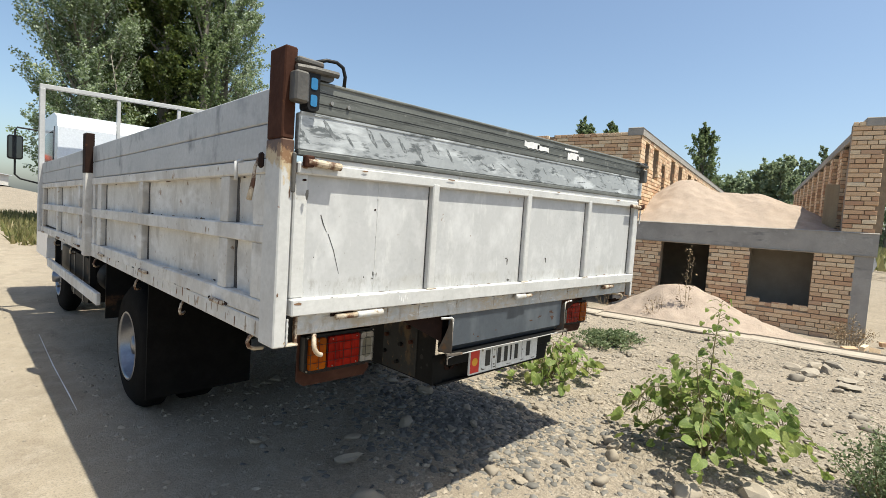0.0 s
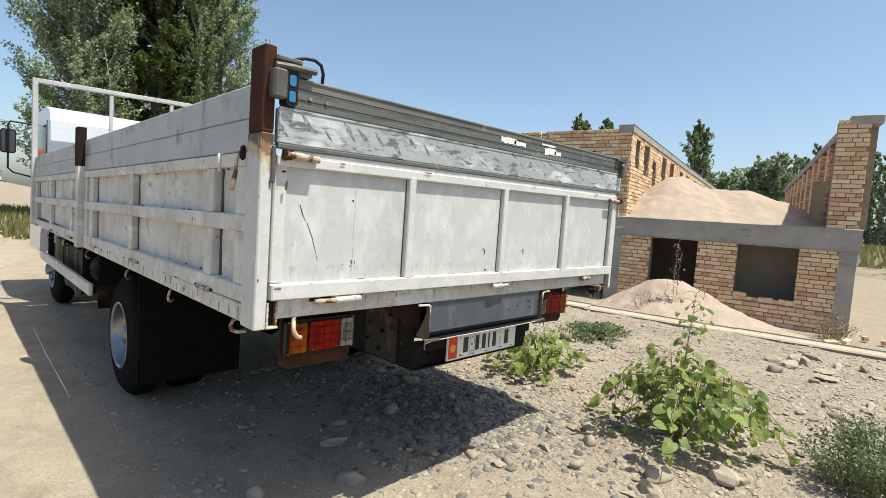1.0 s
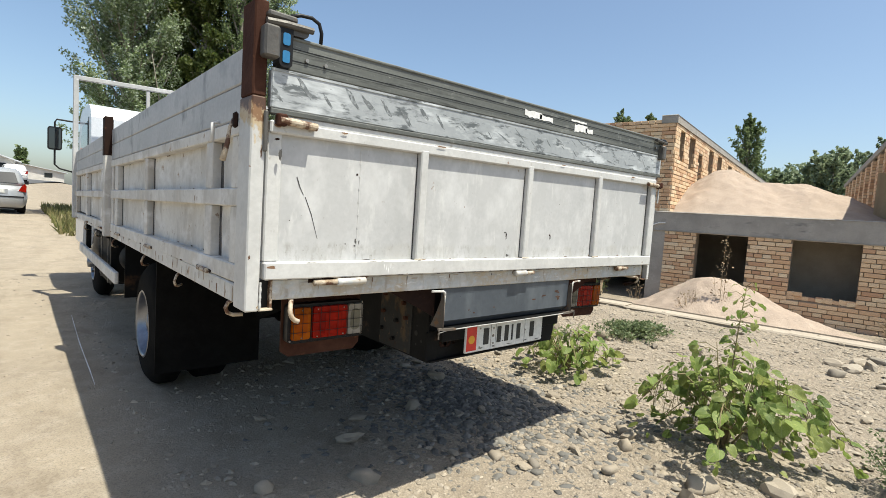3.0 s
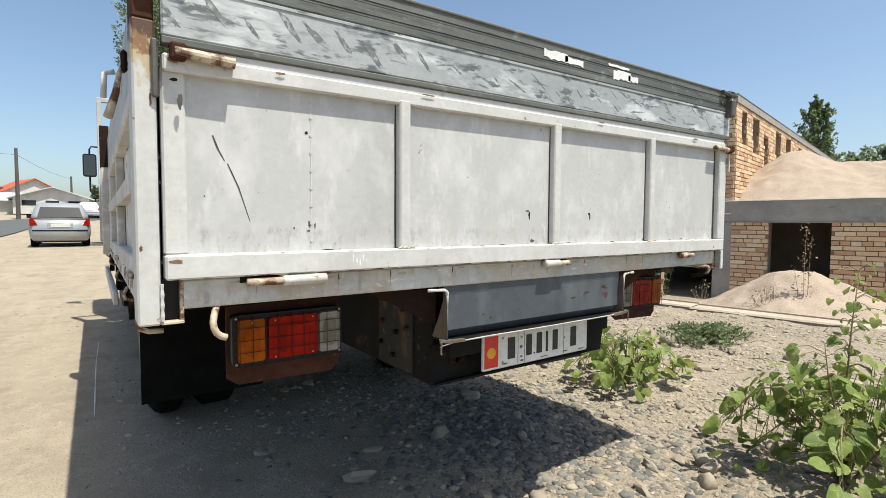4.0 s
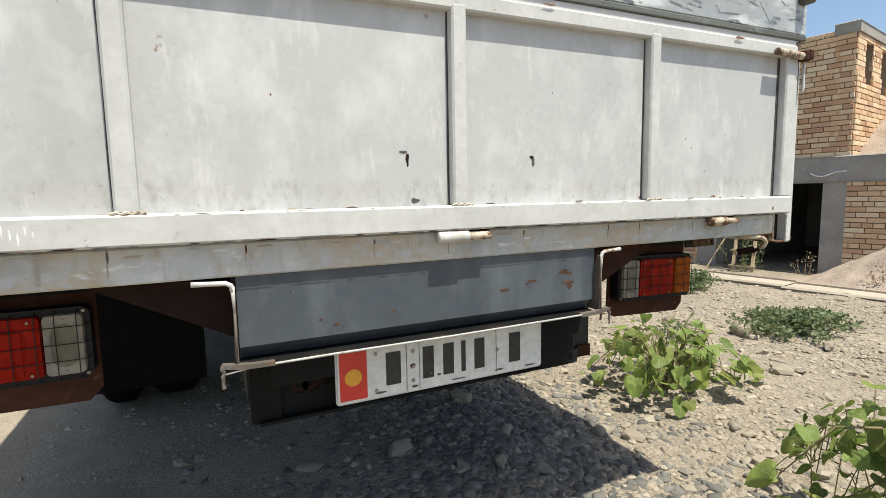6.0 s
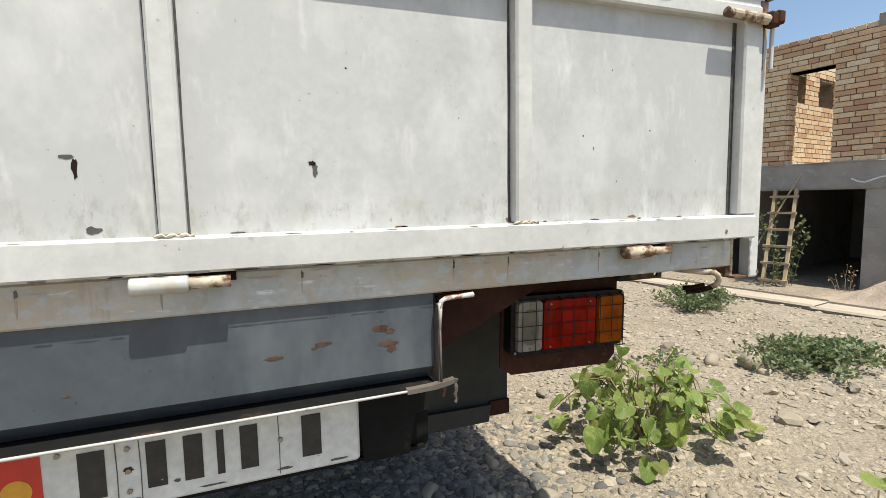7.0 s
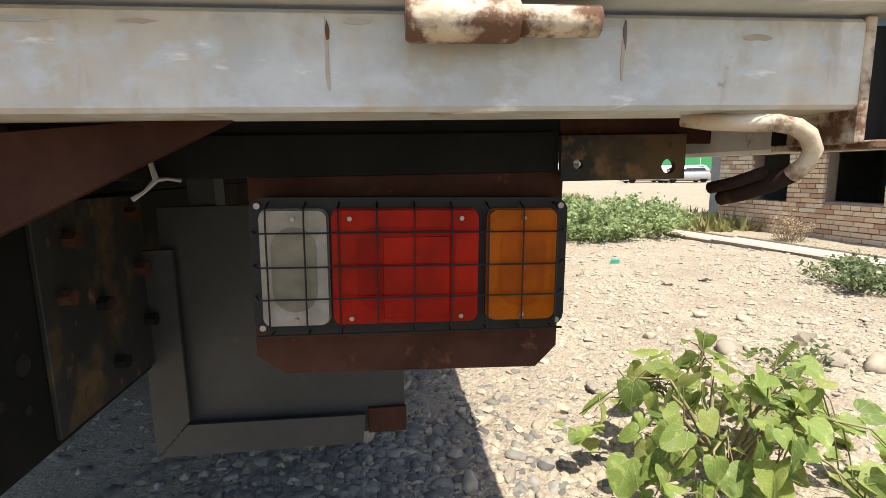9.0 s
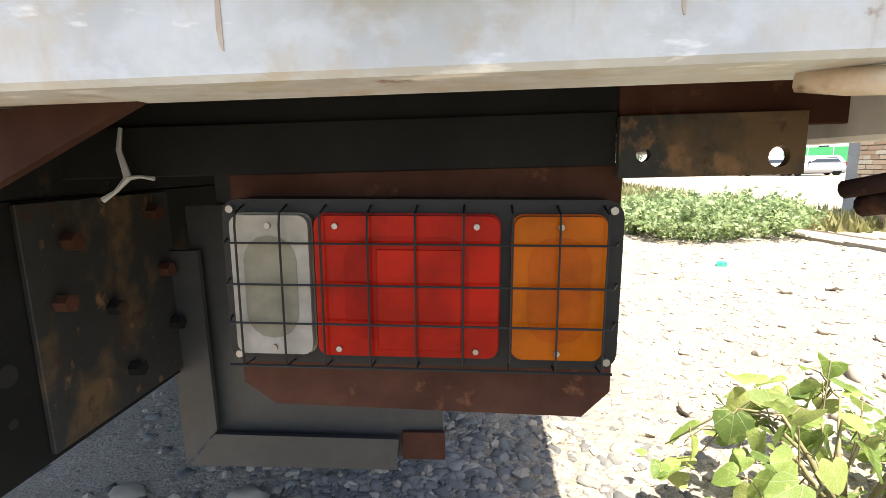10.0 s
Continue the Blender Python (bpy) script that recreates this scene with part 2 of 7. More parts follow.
BUMPER = surface("blue_grey_bumper_paint", (0.05, 0.06, 0.075), (0.068, 0.08, 0.095), 5, 0.42, spots=(0.09, 0.05, 0.035), spot_scale=13, spot_at=(0.68, 0.72), bump=0.12, depth=0.001, range_=(0.35, 0.7),
                 extra=(((0.022, 0.024, 0.028), 85, 0.68, 0.73, (1, 1, 1), (0, 0, 0)), ((0.12, 0.135, 0.15), 5, 0.52, 0.75, (1, 1, 0.4), (0, 0, 0))))
BOARD_UP = surface("weathered_grey_alloy_board", (0.070, 0.075, 0.069), (0.145, 0.152, 0.14), 7, 0.6, spots=(0.24, 0.245, 0.23), spot_scale=15, spot_at=(0.60, 0.74), squash=(0.2, 1, 4), bump=0.2, depth=0.001,
                   extra=(((0.045, 0.047, 0.043), 20, 0.56, 0.68, (0.3, 1, 3), (0, 0, 0)), ((0.22, 0.225, 0.21), 60, 0.64, 0.72, (0.5, 1, 2), (0, 8, 0))))
BOARD_LOW = surface("scuffed_grey_alloy_board", (0.36, 0.38, 0.395), (0.27, 0.29, 0.30), 4, 0.5, bump=0.15, depth=0.001, squash=(0.5, 1, 1.5),
                    extra=(((0.12, 0.13, 0.137), 6.5, 0.57, 0.68, (1, 1, 2.6), (0, 32, 0)), ((0.13, 0.14, 0.145), 30, 0.6, 0.68, (0.3, 1, 2.0), (0, -20, 0)), ((0.52, 0.545, 0.56), 11, 0.52, 0.66, (0.5, 1, 1.6), (0, 20, 0)), ((0.10, 0.11, 0.115), 24, 0.57, 0.64, (0.45, 1, 1.3), (0, 40, 0))))
BOARD_SIDE = surface("dull_grey_side_board", (0.35, 0.357, 0.365), (0.45, 0.452, 0.455), 3.5, 0.55, bump=0.15, depth=0.001, squash=(1, 0.4, 1.5),
                     extra=(((0.24, 0.25, 0.26), 9, 0.55, 0.75, (1, 1, 1), (0, 0, 0)), ((0.15, 0.155, 0.16), 7, 0.56, 0.68, (1, 0.8, 0.5), (25, 0, 0))))
RUST_LINE = surface("thin_brown_run", (0.34, 0.28, 0.215), (0.40, 0.345, 0.28), 50, 0.8, bump=0.1)
RUST_STAIN = surface("brown_rust_stain", (0.085, 0.042, 0.020), (0.15, 0.08, 0.038), 40, 0.85, bump=0.4, depth=0.001, spec=0.1)
RUST_CHIP = surface("brown_rust_chip", (0.060, 0.034, 0.026), (0.13, 0.082, 0.062), 50, 0.85, bump=0.4, depth=0.001, spec=0.1)
LIP = surface("chalky_grey_steel", (0.30, 0.29, 0.275), (0.46, 0.45, 0.43), 30, 0.6, spots=(0.13, 0.10, 0.08), spot_scale=24, spot_at=(0.60, 0.70), bump=0.3, depth=0.001)
RUST_SPOT = surface("orange_rust_patch", (0.15, 0.080, 0.045), (0.25, 0.145, 0.08), 60, 0.85, bump=0.4, depth=0.001)
WORN = surface("dark_worn_alloy", (0.10, 0.108, 0.113), (0.17, 0.182, 0.19), 25, 0.55, bump=0.1, depth=0.001, spots=(0.32, 0.34, 0.352), spot_scale=60, spot_at=(0.50, 0.62))
SMEAR = surface("white_paint_smear", (0.75, 0.75, 0.74), (0.6, 0.6, 0.6), 40, 0.8, bump=0.1)
SCRATCH = surface("black_scratch", (0.045, 0.045, 0.045), (0.12, 0.115, 0.11), 60, 0.7, bump=0.1, spec=0.12)
LENS_RED, LENS_AMBER, LENS_CLEAR = lens("red_lens", (0.30, 0.009, 0.003)), lens("amber_lens", (0.34, 0.080, 0.003)), lens("clear_lens", (0.30, 0.275, 0.235), 0.3)
LENS_DEEP, LENS_HONEY, LENS_BOWL = lens("deep_red_lens", (0.25, 0.005, 0.002)), lens("honey_lens", (0.30, 0.06, 0.003)), lens("milky_lens_bowl", (0.19, 0.175, 0.13), 0.3)
RUBBER = surface("dusty_black_rubber", (0.0055, 0.0054, 0.0053), (0.010, 0.0097, 0.0092), 10, 0.9, bump=0.3, spec=0.08)
RIM = surface("silver_wheel_rim", (0.26, 0.275, 0.31), (0.17, 0.18, 0.21), 12, 0.28, metal=0.85, bump=0.08, depth=0.001)
CHROME = surface("dull_bolt_steel", (0.35, 0.33, 0.30), (0.22, 0.2, 0.18), 40, 0.4, metal=0.7)
CAB = surface("glossy_white_cab_paint", (0.72, 0.75, 0.80), (0.66, 0.69, 0.74), 2, 0.25, bump=0.0)
PLATE = surface("white_plate", (0.70, 0.70, 0.67), (0.60, 0.60, 0.57), 30, 0.45, spots=(0.3, 0.27, 0.24), spot_scale=40, spot_at=(0.66, 0.72), bump=0.1)
INK = surface("black_plate_ink", (0.015, 0.015, 0.015), (0.03, 0.03, 0.03), 50, 0.5, spots=(0.35, 0.34, 0.32), spot_scale=60, spot_at=(0.66, 0.72), bump=0.0)
FLAG = surface("red_plate_field", (0.62, 0.035, 0.02), (0.5, 0.03, 0.02), 20, 0.45, bump=0.0)
GOLD = surface("yellow_plate_disc", (0.75, 0.38, 0.03), (0.65, 0.30, 0.03), 20, 0.5, bump=0.0)
BLUE = surface("bright_blue_sticker", (0.015, 0.13, 0.30), (0.025, 0.17, 0.36), 20, 0.4, bump=0.0)
PRIMER = surface("brown_grey_primer", (0.085, 0.07, 0.056), (0.13, 0.112, 0.095), 14, 0.7, spots=(0.16, 0.085, 0.04), spot_scale=22, spot_at=(0.58, 0.68), bump=0.3, depth=0.001)
LATCH = surface("grey_latch_steel", (0.075, 0.07, 0.064), (0.12, 0.112, 0.10), 16, 0.5, metal=0.3, spots=(0.12, 0.06, 0.03), spot_scale=22, bump=0.3)
GLASS_DARK, _g, _b = nodes_of("dark_window_glass")
_b.inputs["Base Color"].default_value = (0.02, 0.025, 0.03, 1)
_b.inputs["Roughness"].default_value = 0.05
MIRROR, _g, _b = nodes_of("mirror_glass")
_b.inputs["Base Color"].default_value = (0.09, 0.095, 0.10, 1)
_b.inputs["Metallic"].default_value, _b.inputs["Roughness"].default_value = 1.0, 0.03
CONCRETE = surface("raw_grey_concrete", (0.37, 0.345, 0.31), (0.275, 0.257, 0.232), 3, 0.9, spots=(0.38, 0.36, 0.33), spot_scale=5, spot_at=(0.58, 0.72), bump=0.5, depth=0.006,
                   extra=(((0.16, 0.155, 0.15), 6, 0.6, 0.75, (0.4, 0.4, 1.6), (0, 0, 0)),))
KERB = surface("pale_dusty_concrete", (0.42, 0.36, 0.285), (0.34, 0.29, 0.23), 4, 0.95, bump=0.5, depth=0.006)
# Lime mortar darkened, so the shadow in the recessed joints is in its colour.
MORTAR = surface("shade_darkened_mortar", (0.30, 0.235, 0.165), (0.22, 0.17, 0.12), 9, 0.95, bump=0.6, depth=0.006)
BRICK_TONES = [(0.53, 0.33, 0.195), (0.68, 0.465, 0.285), (0.72, 0.525, 0.335), (0.75, 0.585, 0.385), (0.61, 0.395, 0.235), (0.46, 0.265, 0.16), (0.77, 0.635, 0.445), (0.69, 0.49, 0.305)]
BRICK = picked("ochre_clay_brick", BRICK_TONES, 0.9, 55)
BRICK_FAR = picked("ochre_clay_brick_course", BRICK_TONES, 0.9, 30, by="island")
SAND = surface("pale_pink_sand", (0.405, 0.322, 0.255), (0.335, 0.264, 0.208), 5, 0.95, bump=0.9, grain=45, depth=0.02,
               extra=(((0.27, 0.212, 0.168), 16, 0.60, 0.74, (1, 1, 1), (0, 0, 0)),))
STONE_TONES = [(0.27, 0.226, 0.17), (0.35, 0.295, 0.224), (0.25, 0.218, 0.174), (0.39, 0.335, 0.262), (0.32, 0.267, 0.20), (0.20, 0.178, 0.148), (0.36, 0.302, 0.226)]
STONE = picked("river_stone", STONE_TONES, 0.85, 35, 0.3)
# Darker, greyer copy of the stone tones: truck shade put into colour.
PEBBLE_SHADED = picked("shade_toned_gravel", [(0.12, 0.114, 0.104), (0.17, 0.16, 0.142), (0.095, 0.092, 0.086), (0.24, 0.223, 0.195), (0.145, 0.134, 0.116), (0.08, 0.077, 0.073)], 0.9, 50, 0.3, by="island")
PEBBLE = picked("river_pebbles", STONE_TONES, 0.9, 50, 0.2, by="island")
LEAF = veined("broad_green_leaf", [(0.11, 0.17, 0.036), (0.20, 0.28, 0.06), (0.26, 0.35, 0.08), (0.36, 0.43, 0.11), (0.13, 0.20, 0.045), (0.40, 0.42, 0.13), (0.23, 0.31, 0.07)])
WEED = leafy("small_grey_green_leaf", [(0.11, 0.16, 0.06), (0.17, 0.22, 0.10), (0.25, 0.29, 0.155), (0.20, 0.24, 0.11)])
POPLAR = leafy("silver_poplar_leaf", [(0.13, 0.19, 0.075), (0.25, 0.33, 0.15), (0.41, 0.49, 0.29), (0.72, 0.79, 0.66), (0.16, 0.22, 0.095), (0.27, 0.35, 0.165)])
# Dark greens put the shade of the recess between the poplars into colour.
SHADY = leafy("shade_toned_leaf", [(0.05, 0.08, 0.018), (0.09, 0.125, 0.03), (0.17, 0.20, 0.05), (0.06, 0.095, 0.022)])
# Paler, greyer greens: distance haze is mixed into the leaf colour.
FAR_LEAF = leafy("hazed_far_leaf", [(0.21, 0.27, 0.15), (0.29, 0.35, 0.205), (0.37, 0.43, 0.265)])
DEEP = leafy("dark_tree_leaf", [(0.13, 0.185, 0.075), (0.19, 0.25, 0.11), (0.27, 0.33, 0.16)])
STEM = surface("plant_stem", (0.16, 0.15, 0.06), (0.22, 0.17, 0.09), 20, 0.8)
DRY = surface("dry_twig", (0.33, 0.25, 0.15), (0.25, 0.18, 0.11), 20, 0.9, bump=0.1)
BARK = surface("grey_bark", (0.16, 0.14, 0.11), (0.24, 0.22, 0.18), 6, 0.95, squash=(1, 1, 0.2))
WOOD = surface("pale_ladder_wood", (0.46, 0.36, 0.23), (0.36, 0.27, 0.17), 10, 0.85, squash=(1, 1, 0.15))
ASPHALT = surface("grey_asphalt", (0.075, 0.078, 0.082), (0.10, 0.10, 0.10), 3, 0.9)
MEADOW = leafy("fresh_green_blade", [(0.22, 0.30, 0.12), (0.31, 0.39, 0.17), (0.40, 0.46, 0.24)])
GRASS = leafy("dry_verge_grass", [(0.24, 0.235, 0.085), (0.33, 0.29, 0.13), (0.17, 0.195, 0.06), (0.40, 0.33, 0.17)])


# ---- building blocks ----
HOME = {}


def thing(name, at, label, category, group="", kind=""):
    """An empty at a thing's base, to parent its parts."""
    ob = new(name)
    ob.empty_display_size = 0.1
    ob.matrix_basis = Matrix.Translation(at)
    HOME[ob.name] = Matrix.Translation(at)
    return tagged(ob, label, category, group, kind)


def mesh_of(name, bm, material, smooth=False):
    me = bpy.data.meshes.new(name)
    bmesh.ops.recalc_face_normals(bm, faces=bm.faces)
    bm.to_mesh(me)
    bm.free()
    me.materials.append(material)
    if smooth:
        me.polygons.foreach_set("use_smooth", [True] * len(me.polygons))
    return me


def under(ob, parent):
    ob.parent = parent
    ob.matrix_parent_inverse = HOME.get(parent.name, Matrix.Identity(4)).inverted()
    return ob


def part(name, bm, material, parent=None, label="", bevel=0.0, smooth=False):
    if bevel:
        bmesh.ops.bevel(bm, geom=[e for e in bm.edges if len(e.link_faces) == 2 and e.calc_face_angle(0) > 0.6], offset=bevel, segments=1, affect="EDGES", clamp_overlap=True)
    ob = new(name, mesh_of(name, bm, material, smooth))
    if parent:
        under(ob, parent)
    if label:
        ob["label"] = label
    return ob


def box(x0, x1, y0, y1, z0, z1, bm=None, m=None):
    bm = bm or bmesh.new()
    mat = Matrix.LocRotScale(((x0 + x1) / 2, (y0 + y1) / 2, (z0 + z1) / 2), None, (abs(x1 - x0), abs(y1 - y0), abs(z1 - z0)))
    bmesh.ops.create_cube(bm, size=1, matrix=(m @ mat) if m else mat)
    return bm


def rod(points, r, n=8, bm=None, ends=True):
    """A round bar along a line of points; r may be a list."""
    bm = bm or bmesh.new()
    pts = [Vector(p) for p in points]
    rings = []
    side = None
    for i, p in enumerate(pts):
        way = (pts[min(i + 1, len(pts) - 1)] - pts[max(i - 1, 0)]).normalized()
        if side is None:
            side = way.orthogonal().normalized()
        side = (side - way * side.dot(way)).normalized()
        up = way.cross(side)
        rad = r[i] if isinstance(r, (list, tuple)) else r
        rings.append([bm.verts.new(p + (side * math.cos(a) + up * math.sin(a)) * rad) for a in (2 * math.pi * k / n for k in range(n))])
    for a, b in zip(rings, rings[1:]):
        for k in range(n):
            bm.faces.new((a[k], a[(k + 1) % n], b[(k + 1) % n], b[k]))
    if ends:
        bm.faces.new(rings[0][::-1])
        bm.faces.new(rings[-1])
    return bm


def slab(outline, axis, lo, hi, bm=None):
    """A plate from an outline of pairs, thick along one axis (x, y or z)."""
    bm = bm or bmesh.new()
    put = {"x": lambda a, b, c: (c, a, b), "y": lambda a, b, c: (a, c, b), "z": lambda a, b, c: (a, b, c)}[axis]
    one = [bm.verts.new(put(a, b, lo)) for a, b in outline]
    two = [bm.verts.new(put(a, b, hi)) for a, b in outline]
    bm.faces.new(one)
    bm.faces.new(two[::-1])
    for i in range(len(one)):
        j = (i + 1) % len(one)
        bm.faces.new((one[i], two[i], two[j], one[j]))
    return bm


def lathe(profile, axis_at, axis="x", n=32, bm=None):
    """A turned form: profile of (along, radius)."""
    bm = bm or bmesh.new()
    rings = []
    for a, r in profile:
        ring = []
        for k in range(n):
            c, s = math.cos(2 * math.pi * k / n) * r, math.sin(2 * math.pi * k / n) * r
            p = {"x": (a, c, s), "y": (c, a, s), "z": (c, s, a)}[axis]
            ring.append(bm.verts.new(Vector(p) + Vector(axis_at)))
        rings.append(ring)
    for p, q in zip(rings, rings[1:]):
        for k in range(n):
            bm.faces.new((p[k], p[(k + 1) % n], q[(k + 1) % n], q[k]))
    return bm


def rounded(x0, x1, z0, z1, r, n=4):
    """Outline of a rectangle with round corners."""
    out = []
    for cx, cz, a0 in ((x1 - r, z1 - r, 0), (x0 + r, z1 - r, 90), (x0 + r, z0 + r, 180), (x1 - r, z0 + r, 270)):
        out += [(cx + r * math.cos(radians(a0 + 90 * k / n)), cz + r * math.sin(radians(a0 + 90 * k / n))) for k in range(n + 1)]
    return out


def blotch(x, z, w, h, y, seed, bm=None, turn=0.0, thick=0.0012):
    """A thin uneven patch on a face that looks towards -y."""
    rng = random.Random(seed)
    n = 14
    pts = []
    for k in range(n):
        a = 2 * math.pi * k / n
        r = rng.uniform(0.55, 1.0)
        px, pz = math.cos(a) * r * w / 2, math.sin(a) * r * h / 2
        c, s = math.cos(turn), math.sin(turn)
        pts.append((x + px * c - pz * s, z + px * s + pz * c))
    return slab(pts, "y", y - thick, y, bm)


# ---- ground ----
def ground_z(x, y):
    """Height of the ground: a packed track beside a slightly raised stony strip, falling to the building, rising along the road."""
    def ramp(v, a, b):
        t = min(max((v - a) / (b - a), 0), 1)
        return t * t * (3 - 2 * t)
    z = 0.07 * ramp(x, 2.6, 5.0) - 0.24 * ramp(x + 0.17 * y, 7.9, 9.6)
    z += 0.30 * ramp(y, 11, 22) * (1 - ramp(x, 4, 8))
    z += 1.75 * ramp(y, 24, 72) * (1 - ramp(x, 6, 12))
    z -= 0.38 * ramp(x + 0.17 * y, 14, 19) * ramp(y, 12, 20)
    near = 1 - ramp(math.hypot(x - 4, y - 3), 9, 16)
    rough = 0.35 + 0.65 * ramp(x - 0.12 * y, 1.2, 3.0)
    if near > 0:
        z += near * rough * (0.030 * noise.noise((x * 1.1, y * 1.1, 0.3)) + 0.018 * noise.noise((x * 3.7, y * 3.7, 1.7)) + 0.006 * noise.noise((x * 13, y * 13, 2.9)))
        z += 0.035 * near * math.exp(-((x - 2.75) ** 2 + (y - 2.35) ** 2) / 0.35)
    return z


def spread(lo, mid_lo, mid_hi, hi, fine):
    out = list(np.arange(mid_lo, mid_hi + fine / 2, fine))
    step, v = fine, mid_hi
    while v < hi:
        step *= 1.25
        v = min(v + step, hi)
        out.append(v)
    step, v = fine, mid_lo
    while v > lo:
        step *= 1.25
        v = max(v - step, lo)
        out.insert(0, v)
    return [float(q) for q in out]


def ground_sheet():
    xs, ys = spread(-700, -1.6, 11.5, 700, 0.07), spread(-700, -1.5, 10.0, 900, 0.07)
    verts = [(x, y, ground_z(x, y)) for y in ys for x in xs]
    w = len(xs)
    faces = [(j * w + i, j * w + i + 1, (j + 1) * w + i + 1, (j + 1) * w + i) for j in range(len(ys) - 1) for i in range(w - 1)]
    me = bpy.data.meshes.new("ground")
    me.from_pydata(verts, [], faces)
    me.polygons.foreach_set("use_smooth", [True] * len(faces))
    ob = new("ground", me)
    return tagged(ob, "dusty tan stony ground beside a track", "ground", kind="structure")


def ground_material():
    m, nt, bsdf = nodes_of("dusty_stony_earth")
    co = nt.nodes.new("ShaderNodeTexCoord")
    sep = nt.nodes.new("ShaderNodeSeparateXYZ")
    nt.links.new(co.outputs["Object"], sep.inputs[0])
    track, stony = (0.352, 0.297, 0.224), (0.37, 0.31, 0.235)

    def calc(kind, a, b):
        q = nt.nodes.new("ShaderNodeMath")
        q.operation = kind
        for socket, v in zip(q.inputs, (a, b)):
            if isinstance(v, float):
                socket.default_value = v
            else:
                nt.links.new(v, socket)
        return q.outputs[0]
    rocky = steps(nt, calc("ADD", sep.outputs["X"], noise_node(nt, 0.6, 4)), 1.4, 3.2)
    col = mixed(nt, rocky, track, stony)
    col = mixed(nt, steps(nt, noise_node(nt, 1.3, 6, 0.6), 0.40, 0.72), col, (0.27, 0.228, 0.175))
    col = mixed(nt, steps(nt, noise_node(nt, 2.6, 7, 0.7, (1, 0.45, 1)), 0.50, 0.66), col, (0.25, 0.205, 0.152))
    col = mixed(nt, steps(nt, noise_node(nt, 7, 6, 0.7), 0.48, 0.75), col, (0.40, 0.345, 0.275))
    # small bedded stones at two sizes, each with a tone of its own and a darker rim
    relief = None
    for scale, share, tones in ((34, 0.62, ((0.25, 0.212, 0.165), (0.45, 0.395, 0.315))), (85, 0.70, ((0.22, 0.188, 0.145), (0.42, 0.365, 0.29)))):
        cells = nt.nodes.new("ShaderNodeTexVoronoi")
        cells.inputs["Scale"].default_value = scale
        nt.links.new(co.outputs["Object"], cells.inputs["Vector"])
        pick = nt.nodes.new("ShaderNodeSeparateColor")
        nt.links.new(cells.outputs["Color"], pick.inputs[0])
        there = calc("MULTIPLY", calc("LESS_THAN", pick.outputs[0], share), rocky)
        body = calc("MULTIPLY", steps(nt, cells.outputs["Distance"], 0.46, 0.36), there)
        rim = calc("MULTIPLY", steps(nt, cells.outputs["Distance"], 0.40, 0.55), there)
        tone = mixed(nt, pick.outputs[1], *tones)
        col = mixed(nt, calc("MULTIPLY", body, 0.6), col, tone)
        col = mixed(nt, calc("MULTIPLY", rim, 0.4), col, (0.18, 0.15, 0.115))
        lump = calc("MULTIPLY", steps(nt, cells.outputs["Distance"], 0.50, 0.10), calc("ADD", calc("MULTIPLY", there, 0.9), 0.1))
        lump = calc("MULTIPLY", lump, 34.0 / scale)
        relief = lump if relief is None else calc("ADD", relief, lump)
    grit = noise_node(nt, 110, 4, 0.7)
    col = mixed(nt, steps(nt, grit, 0.46, 0.80), col, (0.16, 0.134, 0.104))
    nt.links.new(col, bsdf.inputs["Base Color"])
    bsdf.inputs["Roughness"].default_value = 0.95
    bsdf.inputs["Specular IOR Level"].default_value = 0.2
    bumped(nt, bsdf, calc("ADD", relief, calc("MULTIPLY", grit, 0.7)), 0.75, 0.014)
    return m


GROUND = ground_sheet()
GROUND.data.materials.append(ground_material())


# ---- flatbed truck ----
TRUCK = thing("flatbed_truck", (2.22, 4.5, 0.0), "white flatbed cargo truck with rusty drop sides, parked on dirt", "truck")
BX0, BX1 = 1.005, 3.435      # outer faces of the corner posts
YB = 1.475                   # rear face of the tailgate rails


def hook(points, r=0.0085, parent=TRUCK, material=PAINT_RUSTY):
    return part("rope_hook", rod(points, r, 10), material, parent, "bent round steel rope hook, paint worn off", smooth=True)


def hinge(x0, x1, z, y, parent):
    h = part("hinge", rod([(x0, y, z), (x0 + (x1 - x0) * 0.04, y, z), (x0 + (x1 - x0) * 0.96, y, z), (x1, y, z)], [0.0118, 0.0132, 0.0128, 0.0118], 18), BEAM if x1 < 3 else PAINT_RUSTY, parent, "rust-eaten barrel hinge", smooth=True)
    part("hinge_slot", box(x1, x1 + (x1 - x0) * 0.85, 1.4985, 1.502, z - 0.002, z + 0.0135), RUST_DARK, h)
    part("hinge_pin", rod([(x1, y, z), (x1 + (x1 - x0) * 0.75, y, z)], 0.0092, 16), PAINT_RUSTY, h, smooth=True)
    part("hinge_leaf", box(x0 + 0.01, x1 - 0.005, y - 0.004, y + 0.02, z + 0.008, z + 0.028), PAINT_RUSTY, h, bevel=0.003)


